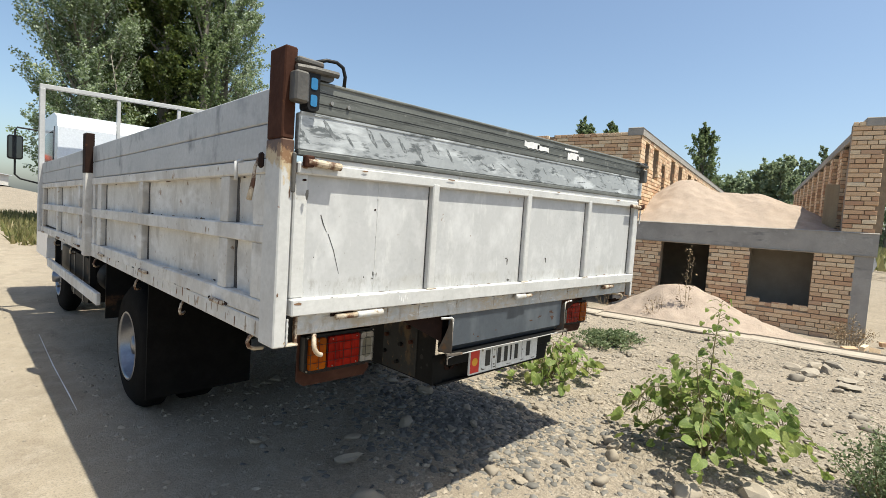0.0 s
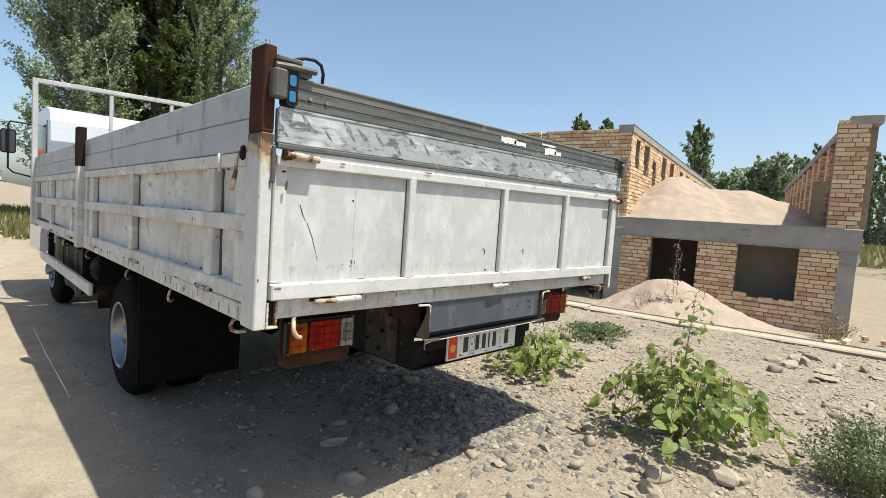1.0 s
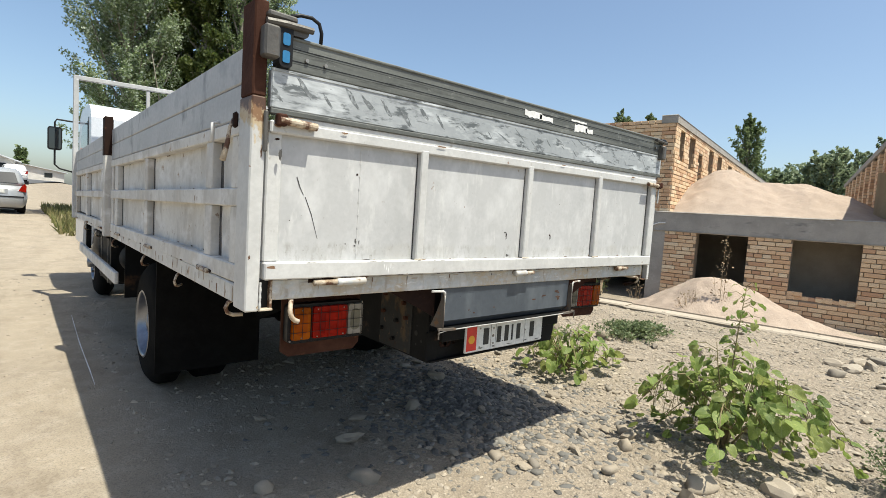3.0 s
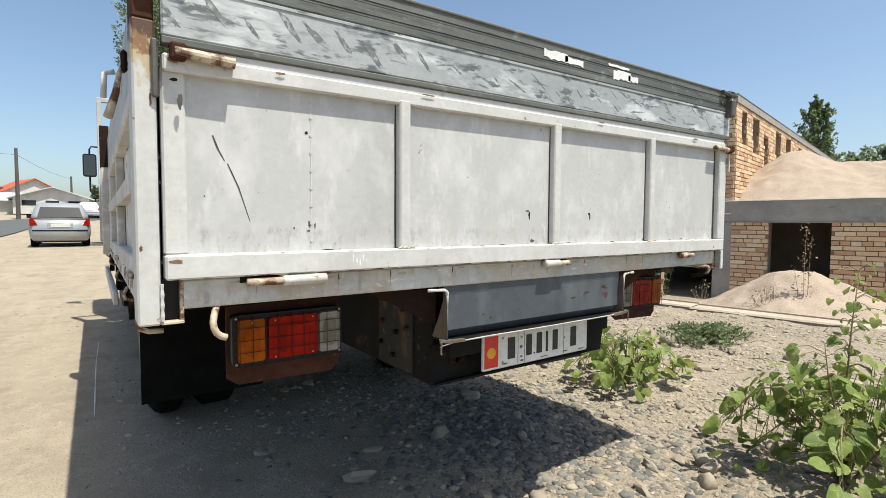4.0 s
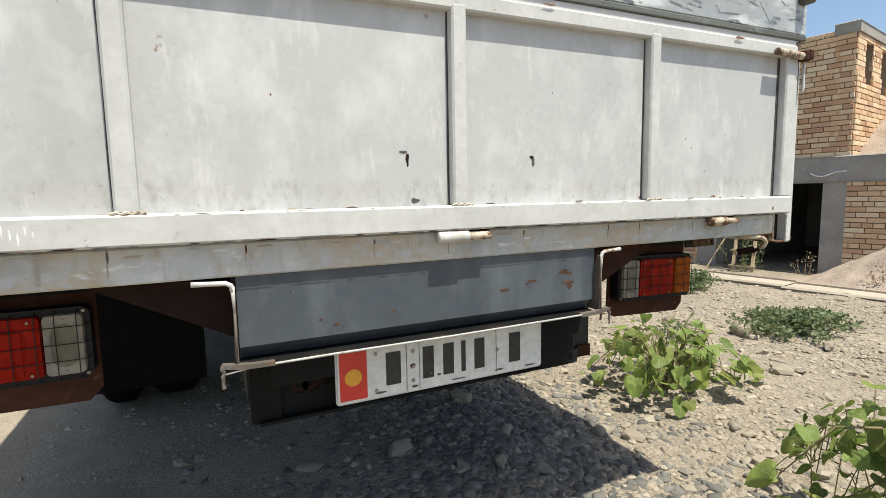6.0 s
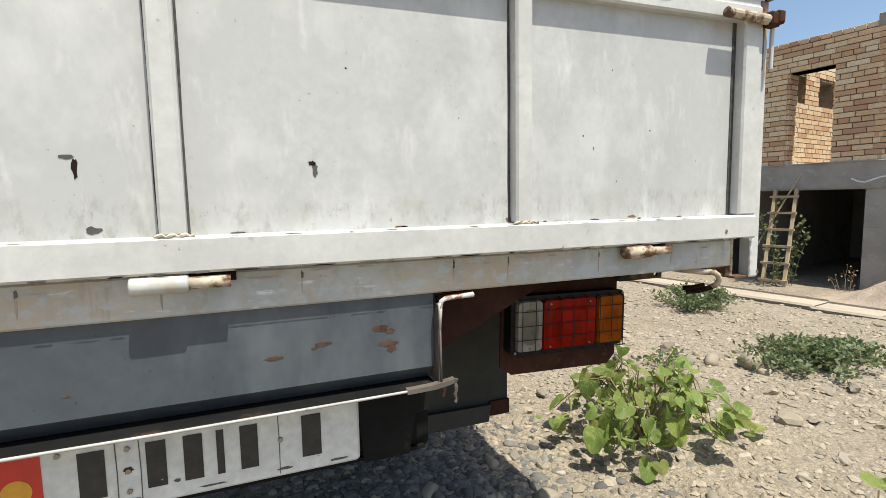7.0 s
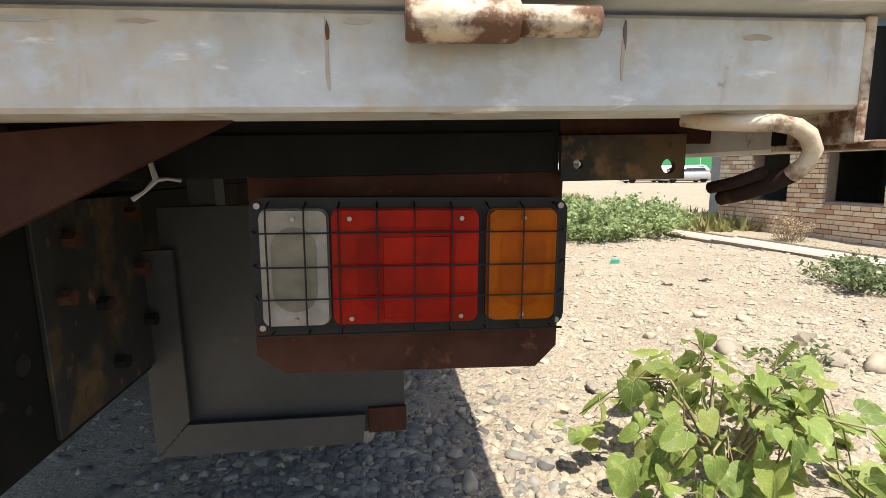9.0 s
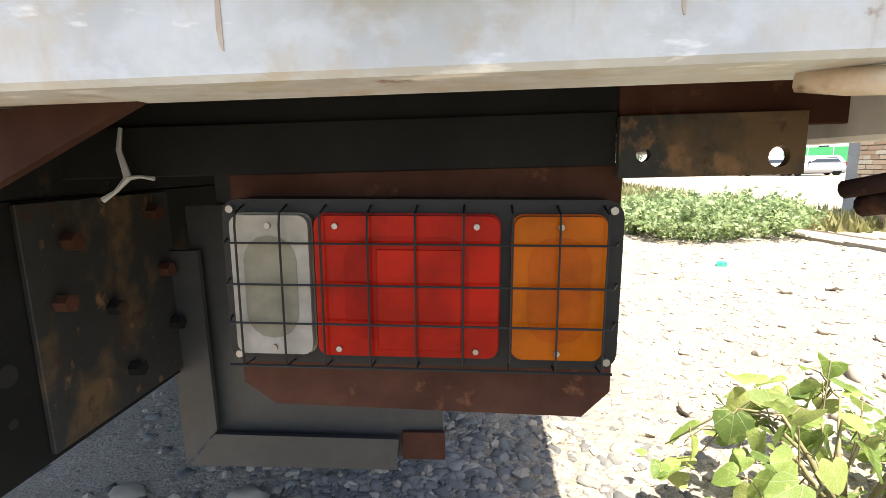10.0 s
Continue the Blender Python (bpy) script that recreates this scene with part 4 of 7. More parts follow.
def underside():
    for x0, x1 in ((1.745, 1.815), (2.625, 2.700)):
        web = x0 if x0 > 2 else x1 - 0.008
        f0, f1 = (x1 - 0.008, x1 + 0.07) if x0 < 2 else (x0 - 0.07, x0 + 0.008)
        rail = part("chassis_rail", box(web, web + 0.008, 1.615, 8.3, 0.645, 0.905), BLACK, TRUCK, "black steel chassis rail, bolted and rust-stained", bevel=0.002)
        part("rail_flange", box(f0, f1, 1.615, 8.3, 0.900, 0.908), BLACK, rail)
        part("rail_flange", box(f0, f1, 1.615, 8.3, 0.640, 0.648), BLACK, rail)
        out = web - 0.006 if x0 < 2 else web + 0.008
        face = out if x0 < 2 else out + 0.006
        side = -1 if x0 < 2 else 1
        plate = part("rail_plate", box(out, out + 0.006, 1.722, 1.955, 0.648, 0.906), STAINED, rail, "bolted side plate, rust stained", bevel=0.001)
        for y, z in ((1.775, 0.862), (1.755, 0.80), (1.825, 0.775), (1.925, 0.80), (1.935, 0.72), (1.845, 0.69), (1.915, 0.88)):
            part("bolt", rod([(face + side * 0.014, y, z), (face - side * 0.002, y, z)], 0.010, 6), RUST if z > 0.78 else BLACK, plate, bevel=0.001)
        for y, z, rr in ((1.692, 0.747, 0.011), (1.690, 0.700, 0.005), (1.688, 0.78, 0.004), (1.655, 0.72, 0.006)):
            part("web_hole", lathe([(0.0, 0.0001), (0.0, rr), (side * -0.001, rr)], (web + (0.0085 if side > 0 else -0.0005), y, z), "x", 14), PLASTIC, rail)
    for x0, x1 in ((1.807, 1.87), (2.57, 2.633)):
        part("subframe_sill", box(x0, x1, 1.63, 6.7, 0.909, 0.997), BLACK, TRUCK, "black timber-filled subframe sill", bevel=0.003)
    part("rear_bearer", box(1.10, 3.33, 1.705, 1.745, 0.953, 0.997), BLACK, TRUCK, "dark steel rear bearer", bevel=0.002)
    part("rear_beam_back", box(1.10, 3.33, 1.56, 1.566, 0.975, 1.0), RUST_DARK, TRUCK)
    part("bracket_hanger", box(3.19, 3.375, 1.702, 1.708, 0.956, 0.998), RUST, TRUCK, "rust-brown hanger plate above the lamp bracket", bevel=0.001)
    cross = part("rear_cross_member", box(1.815, 2.628, 1.622, 1.632, 0.645, 0.765), BLACK, TRUCK, "dark steel rear cross member", bevel=0.002)
    part("cross_lip", box(1.815, 2.628, 1.60, 1.632, 0.640, 0.647), BLACK, cross)
    part("end_bracket", slab(rounded(1.80, 1.86, 0.640, 0.770, 0.012), "y", 1.612, 1.622), BLACK, cross, bevel=0.001)
    part("end_bracket", slab(rounded(2.585, 2.64, 0.640, 0.770, 0.012), "y", 1.612, 1.622), BLACK, cross, bevel=0.001)
    for x, z, r in ((1.90, 0.712, 0.022), (1.925, 0.712, 0.022), (1.96, 0.705, 0.007), (2.55, 0.705, 0.02)):
        part("opening_ring", lathe([(1.6195, r), (1.6215, r), (1.6215, r * 0.4), (1.6195, r * 0.4)], (x, 0, z), "y", 16), RUST_DARK, cross)
    # bumper box with folded edges
    bumper = part("bumper", slab([(1.510, 0.838), (1.510, 0.972), (1.520, 0.972), (1.520, 0.842), (1.548, 0.8105), (1.538, 0.8105)], "x", 1.782, 2.618), BUMPER, TRUCK, "blue-grey folded sheet bumper, chipped", bevel=0.002)
    part("bumper_shelf", box(1.782, 2.618, 1.487, 1.570, 0.806, 0.8095), BLACK, bumper, bevel=0.001)
    lip = [(1.755, 1.4855, 0.800), (1.80, 1.4855, 0.8065), (1.95, 1.4855, 0.8075), (2.20, 1.4855, 0.8065), (2.45, 1.4855, 0.8075), (2.56, 1.4855, 0.8085), (2.605, 1.4855, 0.8105)]
    part("shelf_lip", rod(lip, [0.0016, 0.0024, 0.0027, 0.0025, 0.0027, 0.0023, 0.0015], 6), LIP, bumper, "chalky grey bent shelf lip", smooth=True)
    part("bumper_back", box(1.79, 2.61, 1.57, 1.58, 0.80, 0.965), BLACK, bumper)
    for x, way in ((1.779, -1), (2.619, 1)):
        part("bumper_side", slab([(1.4905, 0.950), (1.500, 0.952), (1.530, 0.880), (1.566, 0.812), (1.4905, 0.812)], "x", min(x, x + way * 0.004), max(x, x + way * 0.004)), PRIMER, bumper, "brown-grey tapered bumper end")
        part("bumper_edge", rod([(x + way * 0.004, 1.489, 0.955), (x + way * 0.0034, 1.4885, 0.932), (x + way * 0.003, 1.488, 0.908)], [0.0042, 0.0032, 0.0016], 6), BEAM, bumper, "pale folded sheet edge", smooth=True)
        part("bumper_edge", rod([(x + way * 0.003, 1.4885, 0.912), (x + way * 0.003, 1.4882, 0.86), (x + way * 0.004, 1.488, 0.814)], [0.0018, 0.0022, 0.0016], 6), PRIMER, bumper, "bare brown-grey sheet edge", smooth=True)
        part("bumper_tab", rod([(x + way * 0.068, 1.492, 0.9635), (x + way * 0.040, 1.490, 0.9625), (x + way * 0.014, 1.489, 0.9615), (x + way * 0.006, 1.489, 0.957), (x + way * 0.004, 1.489, 0.946)], [0.0048, 0.0042, 0.0045, 0.0045, 0.004], 8), PAINT_RAIL, bumper, "white painted strap bent over the bumper end", smooth=True)
        rag = random.Random(int(x * 1000))
        tail = slab([(x - way * 0.06, 0.8115), (x - way * 0.02, 0.8125), (x + way * 0.016, 0.8165), (x + way * 0.028, 0.8185), (x + way * 0.026, 0.811), (x + way * 0.012, 0.8075), (x - way * 0.01, 0.8045), (x - way * 0.06, 0.8035)], "y", 1.483, 1.497)
        part("bumper_tail", tail, PRIMER, bumper, "torn rusty end of the bumper shelf")
        beads = [(x + way * (0.028 + rag.uniform(-0.002, 0.002)), 1.484, 0.818 - 0.007 * k) for k in range(7)]
        part("weld_bead", rod(beads, [rag.uniform(0.002, 0.0042) for _ in beads], 6), PRIMER, bumper)
    part("bent_strap", rod([(2.630, 1.50, 0.812), (2.632, 1.497, 0.798), (2.628, 1.495, 0.785)], 0.003, 6), PAINT_RUSTY, bumper)
    for x, z, w, h, s in ((2.522, 0.916, 0.034, 0.016, 21), (2.538, 0.911, 0.024, 0.010, 26), (2.534, 0.890, 0.042, 0.013, 22), (2.540, 0.880, 0.020, 0.018, 27), (2.425, 0.901, 0.034, 0.010, 23), (2.412, 0.896, 0.014, 0.006, 28), (2.35, 0.888, 0.034, 0.008, 24), (2.08, 0.872, 0.012, 0.006, 25), (1.96, 0.858, 0.014, 0.008, 29), (1.93, 0.872, 0.010, 0.006, 30)):
        part("rust_chip", blotch(x, z, w, h, 1.5102, s, thick=0.0008), RUST_CHIP, bumper, "chipped patch of rust")
    # Gussets take darker copies of RUST that hold the underside's shade.
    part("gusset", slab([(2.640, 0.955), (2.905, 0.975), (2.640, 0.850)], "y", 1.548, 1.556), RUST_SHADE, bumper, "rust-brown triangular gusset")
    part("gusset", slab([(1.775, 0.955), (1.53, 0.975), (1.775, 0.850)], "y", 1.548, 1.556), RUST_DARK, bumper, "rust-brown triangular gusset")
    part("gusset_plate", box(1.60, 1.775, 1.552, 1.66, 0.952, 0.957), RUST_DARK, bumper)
    part("plate_bar", box(1.84, 2.625, 1.560, 1.585, 0.735, 0.803), BLACK, bumper, "black number plate bar", bevel=0.002)
    part("plate_bar_foot", slab([(2.49, 0.735), (2.60, 0.735), (2.585, 0.655), (2.50, 0.655)], "y", 1.565, 1.60), BLACK, bumper)
    # number plate: its writing as plain bars
    plate = part("number_plate", slab(rounded(1.967, 2.485, 0.674, 0.787, 0.006), "y", 1.552, 1.556), PLATE, TRUCK, "dented white number plate with black characters", bevel=0.0006)
    part("plate_border", slab(rounded(1.963, 2.489, 0.670, 0.791, 0.008), "y", 1.5555, 1.558), PAINT_RAIL, plate)
    part("red_field", box(1.971, 2.030, 1.5508, 1.552, 0.679, 0.783), FLAG, plate, "red field with a yellow disc")
    part("yellow_disc", lathe([(1.5503, 0.0001), (1.5503, 0.0185), (1.551, 0.0185)], (2.000, 0, 0.728), "y", 20), GOLD, plate)
    for x0, x1 in ((2.073, 2.107), (2.160, 2.187), (2.211, 2.238), (2.258, 2.269), (2.293, 2.320), (2.390, 2.422)):
        part("dark_bar", box(x0, x1, 1.5508, 1.552, 0.697, 0.770), INK, plate)
    for x in (2.120, 2.151, 2.352):
        part("plate_seam", slab([(x, 0.676), (x + 0.0012, 0.676), (x + 0.002, 0.73), (x + 0.0008, 0.786), (x - 0.0004, 0.786), (x + 0.0006, 0.73)], "y", 1.5512, 1.5522), LATCH, plate)
    for k, (x, z, w, h) in enumerate(((2.06, 0.684, 0.03, 0.006), (2.14, 0.683, 0.022, 0.008), (2.25, 0.681, 0.05, 0.004), (2.36, 0.684, 0.03, 0.006), (2.45, 0.681, 0.04, 0.005), (2.136, 0.731, 0.016, 0.016), (2.09, 0.74, 0.008, 0.02), (2.20, 0.70, 0.014, 0.008))):
        part("dirt_mark", blotch(x, z, w, h, 1.5519, 810 + k, thick=0.0004), (LATCH, RUST_STAIN)[k == 5], plate)
    for x, z in ((2.050, 0.772), (2.050, 0.690), (2.136, 0.730), (2.136, 0.765), (2.136, 0.698), (2.355, 0.735)):
        part("rivet", rod([(x, 1.5515, z), (x, 1.5485, z)], 0.004, 8), CHROME, plate)
    # rear guard plates behind the lamps
    for fx in (lambda x: x,):
        guard = part("guard_plate", box(fx(2.655), fx(3.020), 1.967, 1.974, 0.494, 0.885), GUARD, TRUCK, "flat black steel guard plate with a folded edge", bevel=0.001)
        part("guard_flange", slab([(fx(2.628), 0.822), (fx(2.680), 0.822), (fx(2.680), 0.548), (fx(2.625), 0.490)], "y", 1.945, 1.953), GUARD, guard)
        part("guard_flange", slab([(fx(2.630), 0.488), (fx(2.675), 0.540), (fx(2.955), 0.535), (fx(2.948), 0.486)], "y", 1.947, 1.955), GUARD, guard)
        part("rust_corner", box(fx(2.958), fx(3.022), 1.958, 1.966, 0.496, 0.540), RUST, guard, bevel=0.001)
        part("guard_stay", box(fx(2.70), fx(2.74), 1.974, 2.02, 0.60, 0.998), GUARD, guard)


def tail_lamp(x0, x1, z0, z1, y, amber_right):
    """Three-lens rear lamp on its rusty plate, behind a wire cage."""
    w = x1 - x0
    X = (lambda f: x0 + f * w) if amber_right else (lambda f: x1 - f * w)
    span = lambda a, b: (min(X(a), X(b)), max(X(a), X(b)))
    plate = slab([(x0 - 0.008, z1 + 0.028), (x1 + 0.006, z1 + 0.028), (x1 + 0.006, z0 - 0.035), (x1 - 0.018, z0 - 0.060), (x0 + 0.022, z0 - 0.056), (x0 - 0.008, z0 - 0.035)], "y", y + 0.012, y + 0.018)
    lamp = part("tail_lamp", plate, RUST, TRUCK, "caged three-colour tail lamp on a rusty plate", bevel=0.001)
    body = part("lamp_housing", slab(rounded(x0, x1, z0, z1, 0.014), "y", y - 0.022, y + 0.012), PLASTIC, lamp, "black plastic lamp housing", bevel=0.003)
    for a, b, mt, nm in ((0.037, 0.234, LENS_CLEAR, "reversing_lens"), (0.249, 0.700, LENS_RED, "red_lens"), (0.735, 0.953, LENS_AMBER, "amber_lens")):
        p, q = span(a, b)
        part(nm, slab(rounded(p, q, z0 + 0.012, z1 - 0.012, 0.008), "y", y - 0.034, y - 0.021), mt, lamp, {"reversing_lens": "milky clear lens", "red_lens": "red plastic lens", "amber_lens": "amber plastic lens"}[nm], bevel=0.003)
        # moulded bowl and rim that show through the lens
        bowl = {"reversing_lens": LENS_BOWL, "red_lens": LENS_DEEP, "amber_lens": LENS_HONEY}[nm]
        part("lens_bowl", slab(rounded(p + 0.16 * (q - p), q - 0.16 * (q - p), z0 + 0.026, z1 - 0.028, 0.02), "y", y - 0.0345, y - 0.0338), bowl, lamp)
        part("lens_rim", slab(rounded(p - 0.0015, q + 0.0015, z0 + 0.0105, z1 - 0.0105, 0.009), "y", y - 0.0265, y - 0.021), bowl, lamp)
        if nm == "red_lens":
            part("reflector", box(p + 0.34 * (q - p), p + 0.80 * (q - p), y - 0.0356, y - 0.0344, z0 + 0.018, z0 + 0.10), LENS_RED, lamp, bevel=0.0006)
        for z in (z0 + 0.018, z1 - 0.020):
            for xs in ((0.12, 0.88) if nm == "red_lens" else (0.5,)):
                part("lens_screw", rod([(p + (q - p) * xs, y - 0.033, z), (p + (q - p) * xs, y - 0.0365, z)], 0.0024, 8), CHROME, lamp)
    for x in (x0 + 0.009, x1 - 0.009):
        for z in (z0 + 0.008, z1 - 0.008):
            part("corner_screw", rod([(x, y - 0.021, z), (x, y - 0.027, z)], 0.0032, 8), CHROME, lamp)
    cage = part("wire_cage", rod([(x0 + 0.008, y - 0.040, z0 + 0.004), (x1 - 0.008, y - 0.040, z0 + 0.004)], 0.0014, 6), PLASTIC, lamp, "thin black wire cage")
    for f in (0.06, 0.17, 0.27, 0.385, 0.50, 0.615, 0.73, 0.84, 0.95):
        x = X(f)
        part("wire", rod([(x, y - 0.02, z1 - 0.004), (x, y - 0.038, z1 - 0.010), (x, y - 0.040, z1 - 0.02), (x, y - 0.040, z0 + 0.004), (x, y - 0.02, z0 + 0.002)], 0.0009, 6), PLASTIC, cage)
    for f in (0.29, 0.52, 0.76):
        z = z0 + f * (z1 - z0)
        part("wire", rod([(x0 + 0.002, y - 0.02, z), (x0 + 0.010, y - 0.040, z), (x1 - 0.010, y - 0.040, z), (x1 - 0.002, y - 0.02, z)], 0.0009, 6), PLASTIC, cage)
    # the plate sags a little towards the outside
    mid = Vector(((x0 + x1) / 2, y, (z0 + z1) / 2))
    sag = Matrix.Translation(mid) @ Matrix.Rotation(radians(1.4 if amber_right else 0), 4, "Y") @ Matrix.Translation(-mid)
    for ob in [lamp, *lamp.children_recursive]:
        ob.data.transform(sag)
    # angle iron that carries the lamp
    a, b = (x0 - 0.155, x1) if amber_right else (x0 - 0.130, x1 + 0.20)
    iron = part("lamp_bracket", box(a, b, y + 0.004, y + 0.012, z1 + 0.022, z1 + 0.060), BLACK, lamp, "dark angle iron with drilled holes", bevel=0.001)
    part("bracket_top", box(a, b, y + 0.004, y + 0.05, z1 + 0.058, z1 + 0.064), BLACK, iron)
    return iron, a, b, z1


def punched_bracket(x0, x1, holes, y0, y1, z0, z1, parent):
    """A flat bar with real round holes."""
    bm = bmesh.new()
    n = 16
    cuts = sorted(holes)
    edges = [x0] + [(a[0] + b[0]) / 2 for a, b in zip(cuts, cuts[1:])] + [x1]
    for (cx, cz, r), a, b in zip(cuts, edges, edges[1:]):
        rings = []
        for y, flip in ((y0, False), (y1, True)):
            ring = [bm.verts.new((cx + r * math.cos(2 * math.pi * k / n), y, cz + r * math.sin(2 * math.pi * k / n))) for k in range(n)]
            rings.append(ring)
            rim = []
            for k in range(n):
                c, s = math.cos(2 * math.pi * k / n), math.sin(2 * math.pi * k / n)
                t = min(((b if c > 0 else a) - cx) / c if abs(c) > 1e-6 else 9, ((z1 if s > 0 else z0) - cz) / s if abs(s) > 1e-6 else 9)
                rim.append(bm.verts.new((cx + t * c, y, cz + t * s)))
            for k in range(n):
                f = (ring[k], ring[(k + 1) % n], rim[(k + 1) % n], rim[k])
                bm.faces.new(f[::-1] if flip else f)
            # the four corners
            for sx, ex in ((1, b), (-1, a)):
                for sz, ez in ((1, z1), (-1, z0)):
                    near = sorted((v for v in rim if (v.co.x - cx) * sx > -1e-6 and (v.co.z - cz) * sz > -1e-6), key=lambda v: (v.co.x - ex) ** 2 + (v.co.z - ez) ** 2)
                    on_x = [v for v in near if abs(v.co.x - ex) < 1e-5]
                    on_z = [v for v in near if abs(v.co.z - ez) < 1e-5]
                    if on_x and on_z and on_x[0] is not on_z[0]:
                        bm.faces.new((on_x[0], bm.verts.new((ex, y, ez)), on_z[0]))
        for k in range(n):
            bm.faces.new((rings[0][k], rings[1][k], rings[1][(k + 1) % n], rings[0][(k + 1) % n]))
    bmesh.ops.remove_doubles(bm, verts=bm.verts, dist=1e-5)
    part("drilled_end", bm, STAINED, parent, "rusty drilled bracket end")


def wheel(x, y, r, width, s, deep):
    """s: -1 when its face looks to -x."""
    zc = r - 0.005
    p = [(0.0, r * 0.555), (0.015, r * 0.72), (0.02, r * 0.86), (0.05, r * 0.965), (0.075, r), (width - 0.075, r), (width - 0.05, r * 0.965), (width - 0.02, r * 0.86), (width, r * 0.555)]
    tyre = lathe([(-s * a, b) for a, b in p], (x, y, zc), "x", 48)
    whl = part("wheel", tyre, RUBBER, TRUCK, "worn truck wheel with a dusty black tyre", smooth=True)
    for k in range(4):
        a = 0.085 + (width - 0.17) * k / 3
        part("tread_groove", lathe([(-s * (a - 0.006), r + 0.0005), (-s * a, r + 0.003), (-s * (a + 0.02), r + 0.003), (-s * (a + 0.026), r + 0.0005)], (x, y, zc), "x", 48), RUBBER, whl)
    d = deep
    rim = lathe([(-s * 0.004, r * 0.555), (s * 0.002, r * 0.53), (-s * 0.012, r * 0.505), (-s * d, r * 0.46), (-s * (d + 0.01), r * 0.36), (-s * (d - 0.03), r * 0.25), (-s * (d - 0.03), 0.001)], (x, y, zc), "x", 40)
    part("rim", rim, RIM, whl, "silver steel rim", smooth=True)
    for k in range(8):
        a = 2 * math.pi * k / 8
        c, q = math.cos(a) * r * 0.43, math.sin(a) * r * 0.43
        part("vent_hole", lathe([(-s * (d - 0.002), 0.0001), (-s * (d - 0.002), 0.022)], (x, y + c, zc + q), "x", 10), BLACK, whl)
    for k in range(6):
        a = 2 * math.pi * (k + 0.5) / 6
        c, q = math.cos(a) * r * 0.29, math.sin(a) * r * 0.29
        part("wheel_nut", rod([(x - s * (d - 0.02), y + c, zc + q), (x - s * (d - 0.05), y + c, zc + q)], 0.014, 6), CHROME, whl)
    part("hub", lathe([(-s * (d - 0.03), r * 0.17), (-s * (d - 0.09), r * 0.15), (-s * (d - 0.10), 0.001)], (x, y, zc), "x", 20), RIM, whl, smooth=True)


def running_gear():
    for s, xo in ((-1, 1.165), (1, 3.275)):
        wheel(xo, 3.79, 0.402, 0.225, s, 0.125)
        part("inner_tyre", lathe([(a if s < 0 else -a, b) for a, b in ((0.26, 0.24), (0.265, 0.345), (0.31, 0.398), (0.45, 0.398), (0.49, 0.345), (0.49, 0.24))], (xo, 3.79, 0.398), "x", 40), RUBBER, TRUCK, "inner twin tyre", smooth=True)
        wheel(xo - s * 0.08, 7.25, 0.40, 0.21, s, 0.04)
        part("mud_flap", box(min(xo - 0.04, xo + s * -0.25), max(xo - 0.04, xo + s * -0.25), 4.20, 4.215, 0.50, 0.945), BLACK, TRUCK, "thin black mud flap", bevel=0.002)
        rear_x0, rear_x1 = (1.118, 1.70) if s < 0 else (2.74, 3.322)
        flap = part("rear_mud_flap", slab([(rear_x0, 0.25), (rear_x1, 0.25), (rear_x1, 0.955), (rear_x0, 0.955)], "y", 3.145, 3.157), RUBBER, TRUCK, "black rubber flap hanging behind the twin wheels", bevel=0.003)
        part("flap_bar", box(rear_x0 + 0.01, rear_x1 - 0.01, 3.138, 3.145, 0.90, 0.93), BLACK, flap, bevel=0.001)
        part("wheel_arch", slab([(3.16, 0.91), (3.30, 0.935), (4.20, 0.935), (4.20, 0.925), (3.30, 0.925), (3.16, 0.90)], "x", min(rear_x0, rear_x1), max(rear_x0, rear_x1)), BLACK, TRUCK, "black sheet wheel arch")
        part("side_guard", box(1.035 if s < 0 else 3.375, 1.065 if s < 0 else 3.405, 4.02, 6.30, 0.630, 0.712), PAINT_SIDE, TRUCK, "pale side underrun rail", bevel=0.006)
        for y in (4.4, 6.0):
            part("guard_leg", box(1.065 if s < 0 else 3.335, 1.105 if s < 0 else 3.375, y, y + 0.05, 0.68, 0.95), BLACK, TRUCK, bevel=0.002)
    part("rear_axle", rod([(1.5, 3.79, 0.43), (2.94, 3.79, 0.43)], 0.07, 14), BLACK, TRUCK)
    part("differential", lathe([(-0.17, 0.02), (-0.13, 0.12), (0.0, 0.18), (0.13, 0.12), (0.17, 0.02)], (2.22, 3.79, 0.45), "x", 20), BLACK, TRUCK, smooth=True)
    part("drive_shaft", rod([(2.22, 3.5, 0.5), (2.22, 6.8, 0.62)], 0.045, 10), BLACK, TRUCK)
    for x in (1.70, 2.74):
        part("leaf_spring", rod([(x, 2.85, 0.66), (x, 3.2, 0.53), (x, 3.55, 0.49), (x, 3.9, 0.53), (x, 4.25, 0.66)], 0.035, 6), BLACK, TRUCK)
    tank = part("fuel_tank", slab(rounded(4.75, 5.55, 0.50, 0.86, 0.08), "x", 1.12, 1.62), BLACK, TRUCK, "black steel fuel tank", bevel=0.01)
    for y in (4.95, 5.35):
        part("tank_strap", slab(rounded(y, y + 0.03, 0.496, 0.864, 0.002), "x", 1.115, 1.625), LATCH, tank)
    part("air_tank", lathe([(4.33, 0.02), (4.36, 0.10), (4.40, 0.115), (4.62, 0.115), (4.66, 0.10), (4.69, 0.02)], (1.26, 0, 0.74), "y", 20), BLACK, TRUCK, smooth=True)
    part("battery_box", box(1.14, 1.5, 5.75, 6.2, 0.55, 0.86), PLASTIC, TRUCK, bevel=0.01)
    part("engine", box(1.85, 2.6, 6.9, 8.1, 0.45, 1.0), BLACK, TRUCK, bevel=0.03)
    part("front_axle", rod([(1.35, 7.25, 0.40), (3.08, 7.25, 0.40)], 0.05, 10), BLACK, TRUCK)
